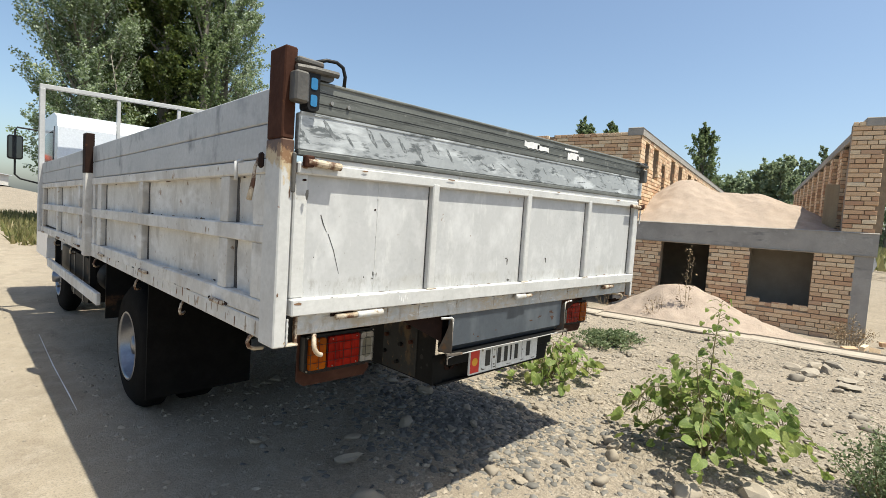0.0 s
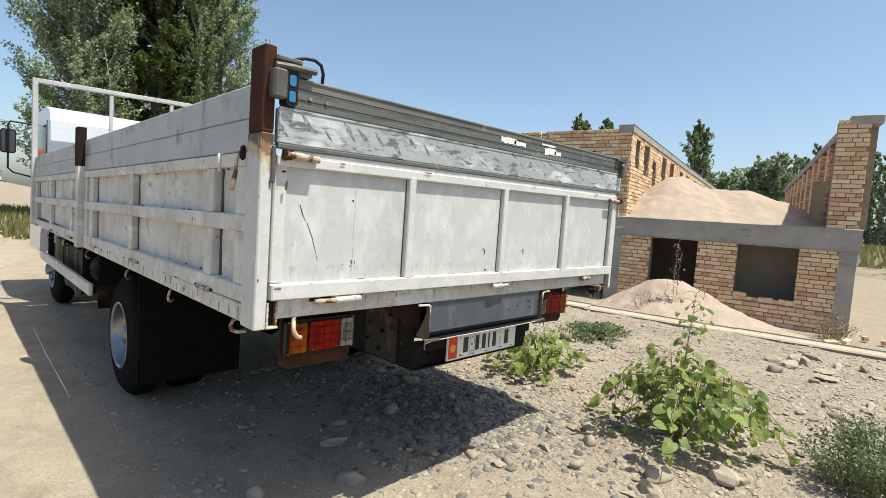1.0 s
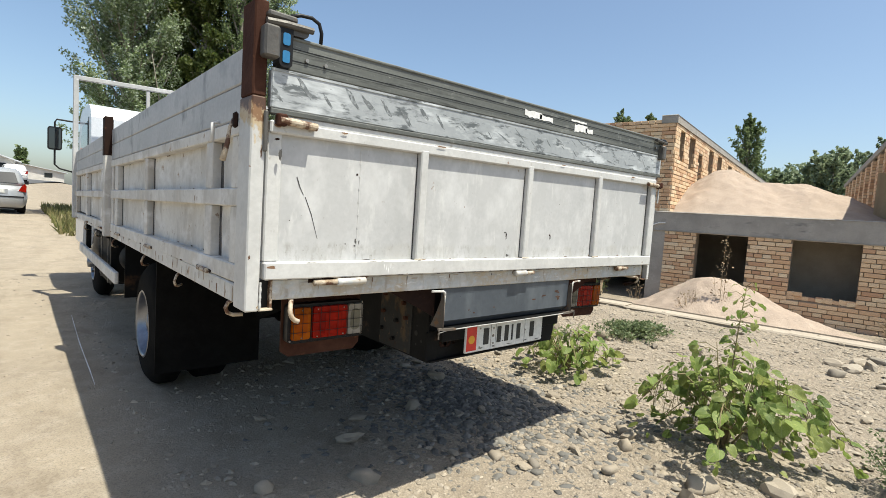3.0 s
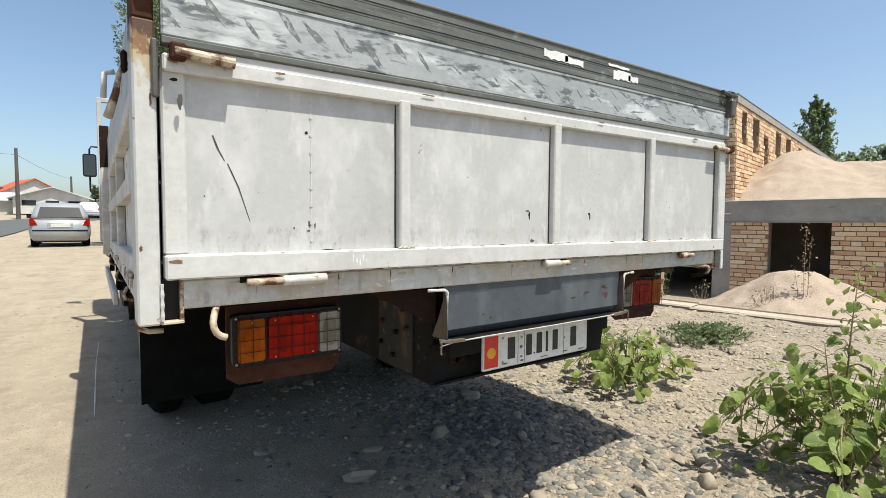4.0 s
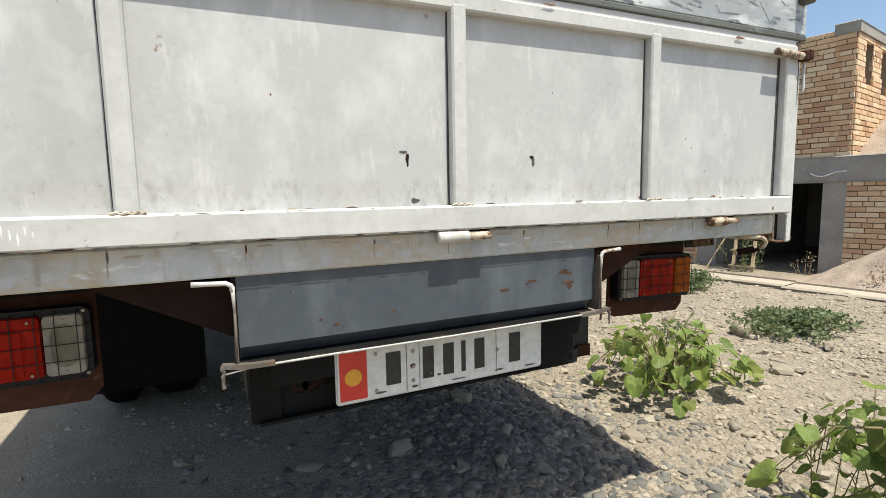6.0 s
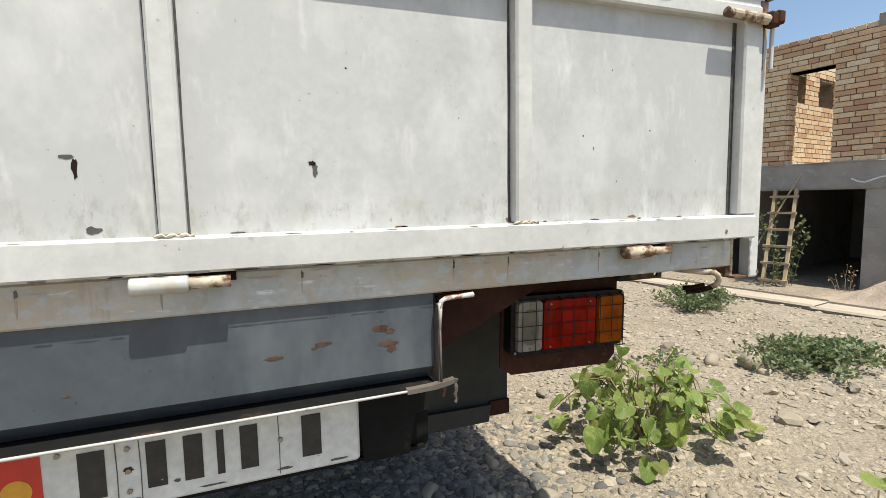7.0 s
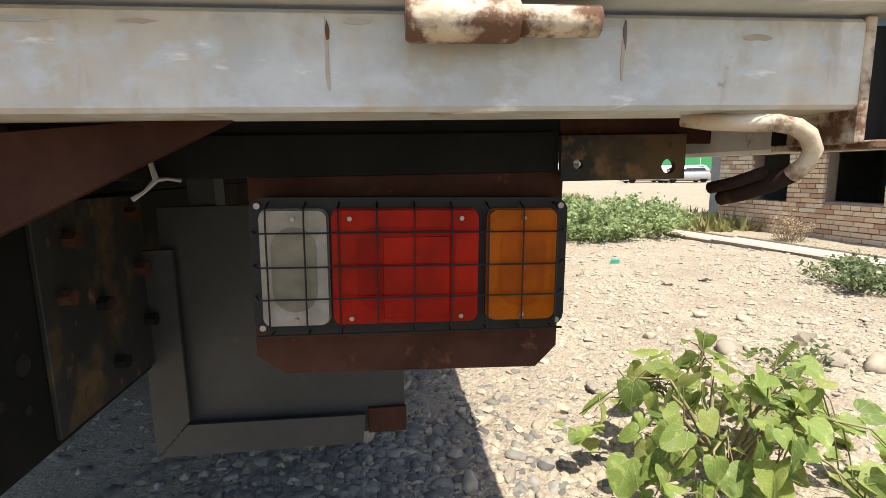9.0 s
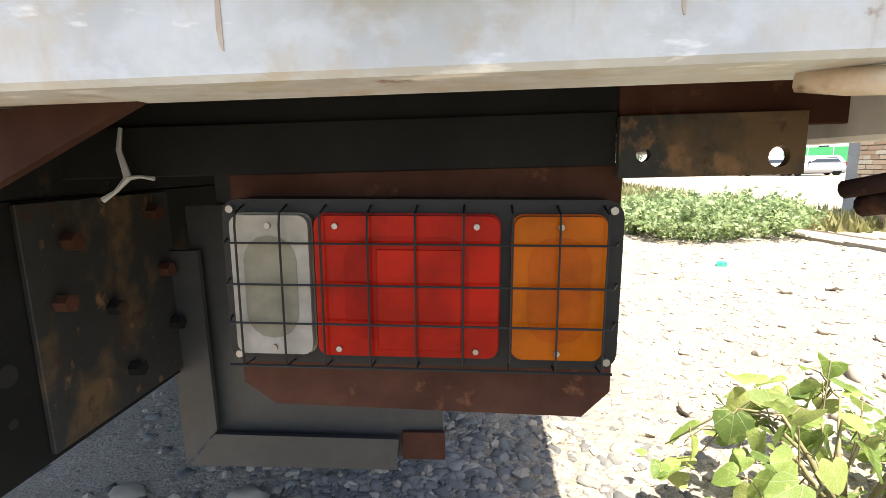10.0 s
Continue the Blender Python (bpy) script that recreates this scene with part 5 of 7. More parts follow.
    part("trailing_wire", rod([(2.775, 1.694, 0.970), (2.774, 1.690, 0.952), (2.779, 1.690, 0.928), (2.768, 1.688, 0.917), (2.757, 1.686, 0.910)], [0.0016, 0.0022, 0.0034, 0.0018, 0.0028], 6), BOARD_SIDE, TRUCK, "frayed white cord tied round the bracket")
    part("trailing_wire", rod([(2.779, 1.690, 0.928), (2.790, 1.689, 0.929), (2.802, 1.69, 0.927)], [0.0022, 0.0014, 0.002], 6), BOARD_SIDE, TRUCK)


def cab():
    side = [(7.02, 0.72), (7.02, 2.08), (7.10, 2.20), (7.35, 2.26), (8.05, 2.25), (8.25, 2.17), (8.62, 1.45), (8.70, 1.20), (8.70, 0.55), (7.75, 0.55), (7.70, 0.80), (7.45, 0.94), (7.10, 0.90)]
    body = part("cab", slab(side, "x", 1.19, 3.25), CAB, TRUCK, "white tilt cab with a roof rib", bevel=0.035)
    for s in (0, 1):
        o, n = (1.186, 1.19) if s == 0 else (3.25, 3.254)
        part("door_window", slab([(7.30, 1.50), (7.34, 2.06), (7.95, 2.04), (8.28, 1.50)], "x", o - 0.002 if s == 0 else n - 0.002, n - 0.001 if s == 0 else n + 0.003), GLASS_DARK, body, "dark side window")
        part("door_seam", slab([(7.26, 0.95), (7.26, 2.1), (7.268, 2.1), (7.268, 0.95)], "x", o - 0.001, n + 0.001), PLASTIC, body)
    part("rear_window", box(1.65, 2.8, 7.012, 7.022, 1.55, 1.95), GLASS_DARK, body, "dark rear cab window")
    part("roof_rib", box(1.25, 3.19, 7.028, 7.038, 2.03, 2.05), CAB, body, bevel=0.004)
    part("rear_panel_rib", box(1.25, 3.19, 7.010, 7.021, 1.38, 1.42), CAB, body, bevel=0.004)
    for s, x in ((-1, 0.93), (1, 3.51)):
        m = part("mirror", slab(rounded(x - 0.075, x + 0.075, 1.735, 2.03, 0.03), "y", 8.28, 8.33), PLASTIC, TRUCK, "black door mirror on a bent tube arm", bevel=0.012)
        part("mirror_glass", slab(rounded(x - 0.062, x + 0.062, 1.75, 2.015, 0.022), "y", 8.276, 8.279), MIRROR, m)
        part("mirror_arm", rod([(x - s * 0.31, 8.30, 2.12), (x - s * 0.02, 8.31, 2.13), (x, 8.31, 2.09), (x, 8.31, 2.02)], 0.011, 8), PLASTIC, m)
        part("mirror_arm", rod([(x, 8.31, 1.74), (x, 8.31, 1.55), (x - s * 0.05, 8.31, 1.50), (x - s * 0.31, 8.34, 1.44)], 0.011, 8), PLASTIC, m)


tailgate()
corner_post(1.014, 1.055, True)
corner_post(3.383, 3.411, False)
for rear in (True, False):
    side_gate(1.030, -1, rear)
    side_gate(3.398, 1, rear)
bed()
underside()
iron, ia, ib, iz = tail_lamp(2.866, 3.187, 0.768, 0.906, 1.694, True)
punched_bracket(3.1872, 3.328, [(3.206, iz + 0.030, 0.0056), (3.309, iz + 0.026, 0.0082)], 1.690, 1.698, iz + 0.012, iz + 0.060, iron)
tail_lamp(1.230, 1.531, 0.776, 0.912, 1.702, False)
running_gear()
cab()


# ---- brick building under construction ----
TURN_B, AWAY = radians(10), 10.6
BLD = Matrix(((math.cos(TURN_B), math.sin(TURN_B), 0, math.cos(TURN_B) * AWAY),
              (math.sin(TURN_B), -math.cos(TURN_B), 0, math.sin(TURN_B) * AWAY), (0, 0, 1, 0), (0, 0, 0, 1)))
# in the building's own frame: x runs into it from the front, y along the front to its right end, z up
COURSE, LONG, JOINT = 0.0735, 0.258, 0.011
BRICKS = {}


def solid(bm):
    bm.transform(BLD)
    return bm


def brick_mesh(length, material):
    key = (round(length, 2), material.name)
    if key not in BRICKS:
        bm = box(-0.02, 0.045, -length / 2, length / 2, -(COURSE - JOINT) / 2, (COURSE - JOINT) / 2)
        bmesh.ops.bevel(bm, geom=[e for e in bm.edges if e.calc_length() > 0.03 and min(v.co.x for v in e.verts) < -0.01], offset=0.004, segments=1, affect="EDGES")
        BRICKS[key] = mesh_of("brick", bm, material)
    return BRICKS[key]


def holed(face, holes, lo, hi, frame_):
    """Boxes that fill a rectangle (a0, a1, z0, z1) but for its holes, from depth lo to hi, set by frame_(depth, along, z)."""
    a0, a1, z0, z1 = face
    As = sorted({a0, a1, *(min(max(v, a0), a1) for h in holes for v in h[:2])})
    Zs = sorted({z0, z1, *(min(max(v, z0), z1) for h in holes for v in h[2:])})
    bm = bmesh.new()
    for p, q in zip(As, As[1:]):
        for r, s in zip(Zs, Zs[1:]):
            if not any(h[0] <= (p + q) / 2 <= h[1] and h[2] <= (r + s) / 2 <= h[3] for h in holes):
                box(lo, hi, p, q, r, s, bm)
    bm.transform(frame_)
    return bm


def brick_wall(name, face, holes, label, frame_=None, thick=0.25, pieces=300, seed=1, top_ragged=0.0, limit=None, back=True):
    """A wall of laid bricks: mortar core and single bricks standing 8 mm proud; those past the count are joined."""
    m = (BLD @ frame_) if frame_ else BLD
    wall = part(name, holed(face, holes, 0.008, thick, m), MORTAR)
    tagged(wall, label, "wall", kind="structure")
    rng = random.Random(seed)
    a0, a1, z0, z1 = face
    rows = int(round((z1 - z0) / COURSE))
    rest = bmesh.new()
    made = 0
    for r in range(rows):
        zc = z0 + (r + 0.5) * COURSE
        unit = LONG / 2 if r % 4 == 3 else LONG
        a = a0 - (0.0, 0.129, 0.02, 0.06)[r % 4]
        while a < a1:
            spans = [(max(a, a0), min(a + unit - JOINT, a1))]
            for h in holes:
                if h[2] < zc < h[3]:
                    spans = [t for p, q in spans for t in ((p, min(q, h[0])), (max(p, h[1]), q)) if t[1] - t[0] > 0.03]
            for p, q in spans:
                if q - p < 0.035 or (r == rows - 1 and rng.random() < top_ragged):
                    continue
                length = max(0.04, round(q - p, 2))
                at = Matrix.Translation((rng.uniform(-0.006, 0.005), (p + q) / 2, zc + rng.uniform(-0.003, 0.003))) @ Matrix.Rotation(rng.uniform(-0.008, 0.008), 4, "X")
                if made < pieces and (limit is None or limit(p, zc)):
                    ob = new("brick", brick_mesh(length, BRICK))
                    ob.matrix_basis = m @ at
                    under(ob, wall)
                    made += 1
                else:
                    box(-0.004, 0.04, p, p + length - 0.003, zc - (COURSE - JOINT) / 2, zc + (COURSE - JOINT) / 2, rest, m @ Matrix.Translation((rng.uniform(-0.002, 0.003), 0, 0)))
            a += unit
    if rest.verts:
        ob = part("brick_courses", rest, BRICK_FAR, wall)
        ob["kind"] = "stuff"
    else:
        rest.free()
    return wall


def slot_row():
    return [(0.35, 0.68, 2.55, 3.18), (1.10, 1.58, 2.50, 3.18), (1.98, 2.36, 2.0, 2.92), (3.05, 3.55, 2.50, 3.18), (4.1, 4.65, 2.50, 3.18), (5.6, 6.2, 2.5, 3.1), (6.8, 7.4, 2.5, 3.1),
            (8.4, 9.0, 2.5, 3.1), (9.7, 10.4, 2.5, 3.1), (11.6, 12.3, 2.5, 3.1), (13.2, 13.9, 2.5, 3.1)]


def concrete(name, x0, x1, y0, y1, z0, z1, label, bevel=0.012, material=None, kind="structure"):
    bm = box(x0, x1, y0, y1, z0, z1)
    ob = part(name, solid(bm), material or CONCRETE, bevel=bevel)
    return tagged(ob, label, "concrete", kind=kind)


def building():
    Z0, Z1, Z2 = -0.24, 1.205, 1.555
    concrete("ring_beam", -0.03, 0.27, -8.05, 1.075, Z1, Z2, "raw grey cast concrete ring beam above the lower openings", 0.015)
    for y0, y1, label in ((0.83, 1.045, "grey concrete corner column, board-marked"), (-2.885, -2.615, "grey concrete column beside an open bay"), (-4.70, -4.385, "grey concrete column beside a leaning ladder"), (-8.03, -7.835, "grey concrete end column")):
        concrete("column", -0.012, 0.26, y0, y1, Z0 - 0.2, Z1, label)
    brick_wall("wall_lower_front", (-2.615, 0.83, Z0 - 0.02, Z1), [(-2.07, -1.24, -0.10, 1.21), (-0.60, 0.30, 0.20, 1.21)], "ochre brick wall with two raw window openings", seed=3)
    brick_wall("wall_lower_left", (-7.835, -4.70, Z0 - 0.02, Z1), [(-5.98, -5.18, 0.36, 1.21), (-7.19, -6.53, 0.32, 1.16)], "ochre brick wall with small dark window openings", seed=4)
    brick_wall("wall_upper_pier", (-5.12, -2.76, Z2, 3.32), [(-3.89, -3.31, Z2 - 0.1, 2.88), (-4.60, -4.44, Z2 - 0.1, 3.4)], "ochre brick upper wall with a door-high opening", seed=5, pieces=300)
    brick_wall("wall_upper_low", (-5.98, -5.12, Z2, 2.15), [], "low unfinished ochre brick parapet", seed=6, top_ragged=0.3)
    brick_wall("wall_upper_stub", (-6.46, -5.98, Z2, 3.10), [], "narrow ochre brick pier, unfinished at the top", seed=7, top_ragged=0.4)
    concrete("lintel", -0.01, 0.25, -4.05, -3.2, 2.88, 2.945, "thin concrete lintel over the opening", 0.004)
    # recess of the groove with bricks toothed in it
    groove = part("wall_groove", solid(box(0.10, 0.25, -4.60, -4.44, Z2, 3.30)), MORTAR)
    tagged(groove, "toothed vertical groove left open in the brick pier", "wall", kind="structure")
    for k in range(16):
        tooth = new("brick", brick_mesh(0.07, BRICK))
        tooth.matrix_basis = BLD @ Matrix.Translation((0.03, -4.475 + 0.0 * k, Z2 + 0.06 + 0.105 * k))
        under(tooth, groove)
    # long wall behind the sand, seen along its sunny face: its own frame looks to the right
    left = Matrix.Translation((0.0, -2.60, 0)) @ Matrix(((0, 1, 0, 0), (-1, 0, 0, 0), (0, 0, 1, 0), (0, 0, 0, 1)))
    brick_wall("wall_long_left", (0.0, 15.4, Z2, 3.25), slot_row(), "long ochre brick wall with tall slot windows", left, pieces=300, seed=8, limit=lambda a, z: a < 4.2)
    concrete("cap_left", -0.03, 15.4, -2.86, -2.585, 3.25, 3.39, "grey cast concrete capping on the long wall", 0.01)
    end = Matrix.Translation((0.0, 0.0, 0.0))
    brick_wall("wall_end_left", (-2.85, -2.60, Z2, 3.25), [], "end of the long brick wall", end, seed=9)
    # right wall with piers, closing in a little towards its far end
    skew = Matrix.Translation((0, 0.92, 0)) @ Matrix.Rotation(radians(-3.3), 4, "Z")
    face_l = skew @ Matrix(((0, 1, 0, 0), (1, 0, 0, 0), (0, 0, 1, 0), (0, 0, 0, 1)))
    brick_wall("wall_long_right", (0.3, 14.5, Z2, 3.24), [], "long ochre brick wall with stepped piers", face_l, seed=10, pieces=120, limit=lambda a, z: a < 3.0)
    brick_wall("wall_end_right", (0.62, 1.03, Z2, 3.30), [], "end pier of the right brick wall", None, seed=11, thick=0.3)
    for k in range(11):
        a = 0.75 + 1.22 * k
        pier = skew @ Matrix.Translation((a, -0.15, 0))
        brick_wall("pier", (0.0, 0.155, Z2, 3.20), [], "brick pier on the inner side of the wall", pier, thick=0.38, seed=20 + k, pieces=40 if k < 3 else 0)
        tooth = face_l @ Matrix.Translation((-0.15, 0, 0))
        brick_wall("pier_face", (a, a + 0.38, Z2, 3.20), [], "inner face of a brick pier", tooth, thick=0.15, seed=40 + k, pieces=60 if k < 3 else 0)
    cap = part("cap_right", box(-0.03, 14.5, -0.15, 0.26, 3.24, 3.38), CONCRETE, bevel=0.01)
    cap.data.transform(BLD @ skew)
    tagged(cap, "grey cast concrete capping on the piered wall", "concrete", kind="structure")
    # broken sill courses under the wide opening
    rng = random.Random(5)
    for k in range(9):
        for j in range(1 if k in (2, 3, 6) else 2):
            loose = new("loose_brick", brick_mesh(0.12, BRICK))
            loose.matrix_basis = BLD @ Matrix.Translation((0.02 + rng.uniform(-0.01, 0.02), -0.55 + 0.10 * k, 0.235 + 0.066 * j * (1 if k < 3 else 0.35))) @ Matrix.Rotation(rng.uniform(-0.1, 0.1), 4, "X")
            tagged(loose, "loose ochre brick on the broken window sill", "brick", "bricks on the sill")
    # slabs, back wall and dark inside
    concrete("floor_upper", 0.27, 15.4, -8.05, 1.05, 1.35, 1.545, "grey concrete floor slab of the upper storey", 0.0)
    concrete("floor_lower", 0.25, 9.0, -8.0, 1.05, Z0 - 0.2, Z0, "dusty concrete floor of the lower storey", 0.0)
    for y0, y1, x in ((-0.78, 0.85, 0.95), (-2.63, -0.9, 2.4)):
        near = part("wall_partition", solid(box(x, x + 0.12, y0, y1, Z0, 1.36)), KERB)
        tagged(near, "plain plastered partition inside a lower room", "wall", kind="structure")
    back = part("wall_back", solid(box(4.2, 4.4, -8.0, 1.04, Z0, 1.36)), CONCRETE)
    tagged(back, "grey rear wall of the lower rooms", "wall", kind="structure")
    for y in (-8.0, -4.55, -2.75, -0.9, 0.85):
        inner = part("wall_inner", solid(box(0.27, 4.2, y, y + 0.12, Z0, 1.36)), CONCRETE)
        tagged(inner, "grey cross wall of the lower rooms", "wall", kind="structure")
    inner = Matrix.Translation((0.0, -3.93, 0)) @ Matrix(((0, 1, 0, 0), (-1, 0, 0, 0), (0, 0, 1, 0), (0, 0, 0, 1)))
    brick_wall("wall_room", (0.26, 6.0, Z2, 3.22), [(0.34, 0.66, 2.52, 2.92), (1.12, 1.66, 2.52, 2.92), (2.6, 3.1, 2.5, 2.92), (4.1, 4.6, 2.5, 2.92)], "sunlit inner ochre brick wall with slot openings", inner, seed=13, pieces=0)
    # the sunlit side wall at the far left end, seen through the gap
    far = Matrix.Translation((0.0, -8.05, 0)) @ Matrix(((0, 1, 0, 0), (-1, 0, 0, 0), (0, 0, 1, 0), (0, 0, 0, 1)))
    brick_wall("wall_side", (0.26, 9.0, Z2, 3.42), [(3.49, 3.74, Z2 - 0.1, 3.5), (4.18, 4.74, 2.3, 3.5), (6.2, 6.9, 2.3, 3.3)], "sunlit ochre brick side wall with window openings", far, seed=12, pieces=0)
    concrete("column", 3.50, 3.73, -8.27, -8.04, Z2, 3.42, "grey concrete column in the side wall")
    concrete("cap_side", 0.26, 4.18, -8.3, -8.03, 3.42, 3.53, "grey concrete capping of the side wall")
    frame_ob = thing("window_frame", BLD @ Vector((4.45, -8.1, 2.3)), "pale blue window frame standing in a side opening", "window")
    for x0, x1, z0, z1 in ((4.19, 4.25, 2.3, 3.3), (4.67, 4.73, 2.3, 3.3), (4.43, 4.48, 2.36, 3.24), (4.25, 4.67, 2.3, 2.36), (4.25, 4.67, 3.24, 3.3), (4.25, 4.67, 2.85, 2.90)):
        part("frame_bar", solid(box(x0, x1, -8.12, -8.06, z0, z1)), FRAME_BLUE, frame_ob, bevel=0.004)
    # brick returns that catch the sun at the ends of the upper piers and in the openings
    for k, (y, z0, z1, wide) in enumerate(((-5.98, 2.15, 3.10, 0.245), (-4.60, Z2, 3.30, 0.10), (-3.89, Z2, 2.88, 0.245), (-2.76, Z2, 3.25, 0.13))):
        side = Matrix.Translation((0.006, y + 0.010, 0)) @ Matrix(((0, 1, 0, 0), (-1, 0, 0, 0), (0, 0, 1, 0), (0, 0, 0, 1)))
        brick_wall("wall_return", (0.0, wide, z0, z1), [], "sunlit brick end of an upper pier", side, thick=0.012, seed=70 + k, pieces=60)


FRAME_BLUE = surface("pale_blue_frame_paint", (0.55, 0.62, 0.72), (0.48, 0.55, 0.66), 8, 0.5, bump=0.05)
building()


# ---- kerb strip, sand, ladder ----
def kerb_strip():
    n = 0
    y = -9.0
    rng = random.Random(31)
    while y < 4.2:
        length = rng.uniform(1.1, 2.4)
        z = 0.098 + rng.uniform(-0.012, 0.012)
        bm = box(-2.98, -2.62, y, min(y + length, 4.2) - 0.015, z - 0.3, z)
        ob = part("kerb", solid(bm), KERB, bevel=0.018)
        tagged(ob, "low dusty concrete footing edge along the plot", "kerb", "footing edge pieces", "structure")
        y += length
        n += 1


def heap(name, spots, label, res, material, floor, frame_):
    """A poured heap: the highest of several rounded cones, over a grid."""
    x0 = min(s[0] - s[2] for s in spots)
    x1 = max(s[0] + s[2] for s in spots)
    y0 = min(s[1] - s[3] for s in spots)
    y1 = max(s[1] + s[3] for s in spots)
    nx, ny = int((x1 - x0) / res), int((y1 - y0) / res)
    verts, faces = [], []
    for j in range(ny + 1):
        for i in range(nx + 1):
            x, y = x0 + (x1 - x0) * i / nx, y0 + (y1 - y0) * j / ny
            h = 0.0
            for cx, cy, rx, ry, hh in spots:
                d = math.hypot((x - cx) / rx, (y - cy) / ry)
                if d < 1:
                    c = hh * (1 - d) if d > 0.25 else hh * (0.75 + (0.0625 - d * d) * 2.0 + 0.0)
                    h = (h ** 4 + c ** 4) ** 0.25
            h += 0.13 * h * noise.noise((x * 1.9, y * 1.9, 4.4)) + 0.04 * h * noise.noise((x * 4.2, y * 4.2, 1.4)) + (0.035 * noise.noise((x * 5.5, y * 5.5, 9.1)) + 0.010 * noise.noise((x * 17, y * 17, 2.2))) * min(1, h * 6)
            verts.append(frame_ @ Vector((x, y, floor(x, y) + h if h > 0.004 else floor(x, y) - 0.05)))
    w = nx + 1
    faces = [(j * w + i, j * w + i + 1, (j + 1) * w + i + 1, (j + 1) * w + i) for j in range(ny) for i in range(nx)]
    me = bpy.data.meshes.new(name)
    me.from_pydata(verts, [], faces)
    me.materials.append(material)
    me.polygons.foreach_set("use_smooth", [True] * len(faces))
    return tagged(new(name, me), label, "sand")


kerb_strip()
heap("sand_mound", [(1.8, -2.05, 1.7, 1.6, 1.06), (2.3, -1.2, 1.8, 1.3, 0.88), (2.2, -0.55, 1.8, 1.2, 0.80), (1.3, -1.7, 1.3, 1.8, 0.50), (2.7, 0.05, 1.9, 0.95, 0.55), (1.5, 0.1, 1.0, 0.8, 0.30)],
     "pale pink sand heap lying on the upper floor slab", 0.05, SAND, lambda x, y: 1.545, BLD)
heap("sand_mound", [(-0.75, -1.55, 1.15, 1.35, 0.80), (-0.85, -0.85, 0.9, 1.1, 0.40), (-0.9, -0.2, 0.7, 0.8, 0.16), (-0.9, -2.2, 0.9, 0.9, 0.22)],
     "pale sand heap spilled against the lower brick wall", 0.04, SAND, lambda x, y: ground_z(*(BLD @ Vector((x, y, 0)))[:2]) - 0.01, BLD)


def ladder():
    a, b = Vector((-0.62, -3.83, -0.22)), Vector((-0.08, -3.945, 1.21))
    c, d = Vector((-0.60, -3.56, -0.22)), Vector((-0.08, -3.67, 1.21))
    lad = thing("ladder", BLD @ ((a + c) / 2), "rough pale wooden ladder leaning on the concrete beam", "ladder")
    for p, q in ((a, b), (c, d)):
        part("ladder_rail", solid(rod([p, q], 0.028, 4)), WOOD, lad, bevel=0.004)
    for k in range(6):
        t = 0.10 + 0.165 * k
        p, q = a.lerp(b, t), c.lerp(d, t)
        out = (q - p).normalized() * 0.05
        part("rung", solid(rod([p - out + Vector((-0.03, 0, 0)), q + out + Vector((-0.03, 0, 0))], 0.022, 4)), WOOD, lad, bevel=0.003)
    pole = part("pole", solid(rod([(-0.7, -4.25, -0.25), (-0.3, -3.98, 0.55), (0.0, -3.62, 1.5)], 0.012, 6)), WOOD)
    tagged(pole, "thin bare wooden pole leaning beside the ladder", "pole")


ladder()
rag = part("torn_sack", solid(slab([(0.80, 1.16), (1.10, 1.20), (1.14, 1.06), (1.08, 0.90), (0.99, 0.86), (0.96, 1.02)], "x", 0.3, 0.33)), SMEAR, bevel=0.01)
tagged(rag, "torn pale plastic sack hanging by the column", "sack")
strip = part("torn_plastic_strip", solid(rod([(-0.045, -3.05, 1.33), (-0.05, -2.97, 1.29), (-0.045, -2.90, 1.28), (-0.05, -2.84, 1.30), (-0.04, -2.74, 1.34), (-0.045, -2.62, 1.35)], 0.012, 5)), SMEAR)
tagged(strip, "torn pale plastic strip caught on the beam", "plastic strip")
rng = random.Random(15)
for k in range(26):
    at = BLD @ Vector((rng.gauss(-1.0, 0.45), rng.gauss(2.0, 0.55), 0))
    chunk = new("broken_brick", brick_mesh(rng.choice((0.08, 0.12, 0.12, 0.25)), BRICK))
    chunk.matrix_basis = Matrix.LocRotScale((at.x, at.y, ground_z(at.x, at.y) + 0.02 + 0.05 * (k % 2)), Euler((rng.uniform(-0.5, 0.5), rng.uniform(-0.5, 0.5) + 1.57 * (k % 2), rng.uniform(0, 6.3))), (1, 1, 1))
    tagged(chunk, "broken ochre brick in a rubble heap by the corner", "brick", "rubble bricks")
board = part("plank", solid(box(1.35, 1.40, 0.42, 0.62, 1.56, 2.45)), WOOD, bevel=0.004)
tagged(board, "grey plank leaning on the inner brick piers", "plank")


# ---- stones ----
def pebble_shape(rng, r, flat=0.6, level=1, worn=0.22, chop=(0.55, 0.85)):
    """A stone: a lumpy ball cut flat on a few sides."""
    bm = bmesh.new()
    bmesh.ops.create_icosphere(bm, subdivisions=level, radius=1)
    s = Vector((rng.uniform(0.8, 1.35), rng.uniform(0.65, 1.0), rng.uniform(flat * 0.7, flat * 1.2)))
    off = rng.uniform(0, 50)
    cuts = [(Vector((rng.gauss(0, 1), rng.gauss(0, 1), rng.gauss(0, 0.7))).normalized(), rng.uniform(*chop)) for _ in range(7)]
    for v in bm.verts:
        k = 1 + worn * noise.noise(v.co * 1.3 + Vector((off, 0, 0))) + 0.3 * worn * noise.noise(v.co * 3.1 + Vector((off, 9, 0)))
        for n, d in cuts:
            over = v.co.dot(n) - d
            if over > 0:
                v.co -= n * over * 0.85
        v.co = Vector((v.co.x * s.x, v.co.y * s.y, v.co.z * s.z)) * k * r
    return bm


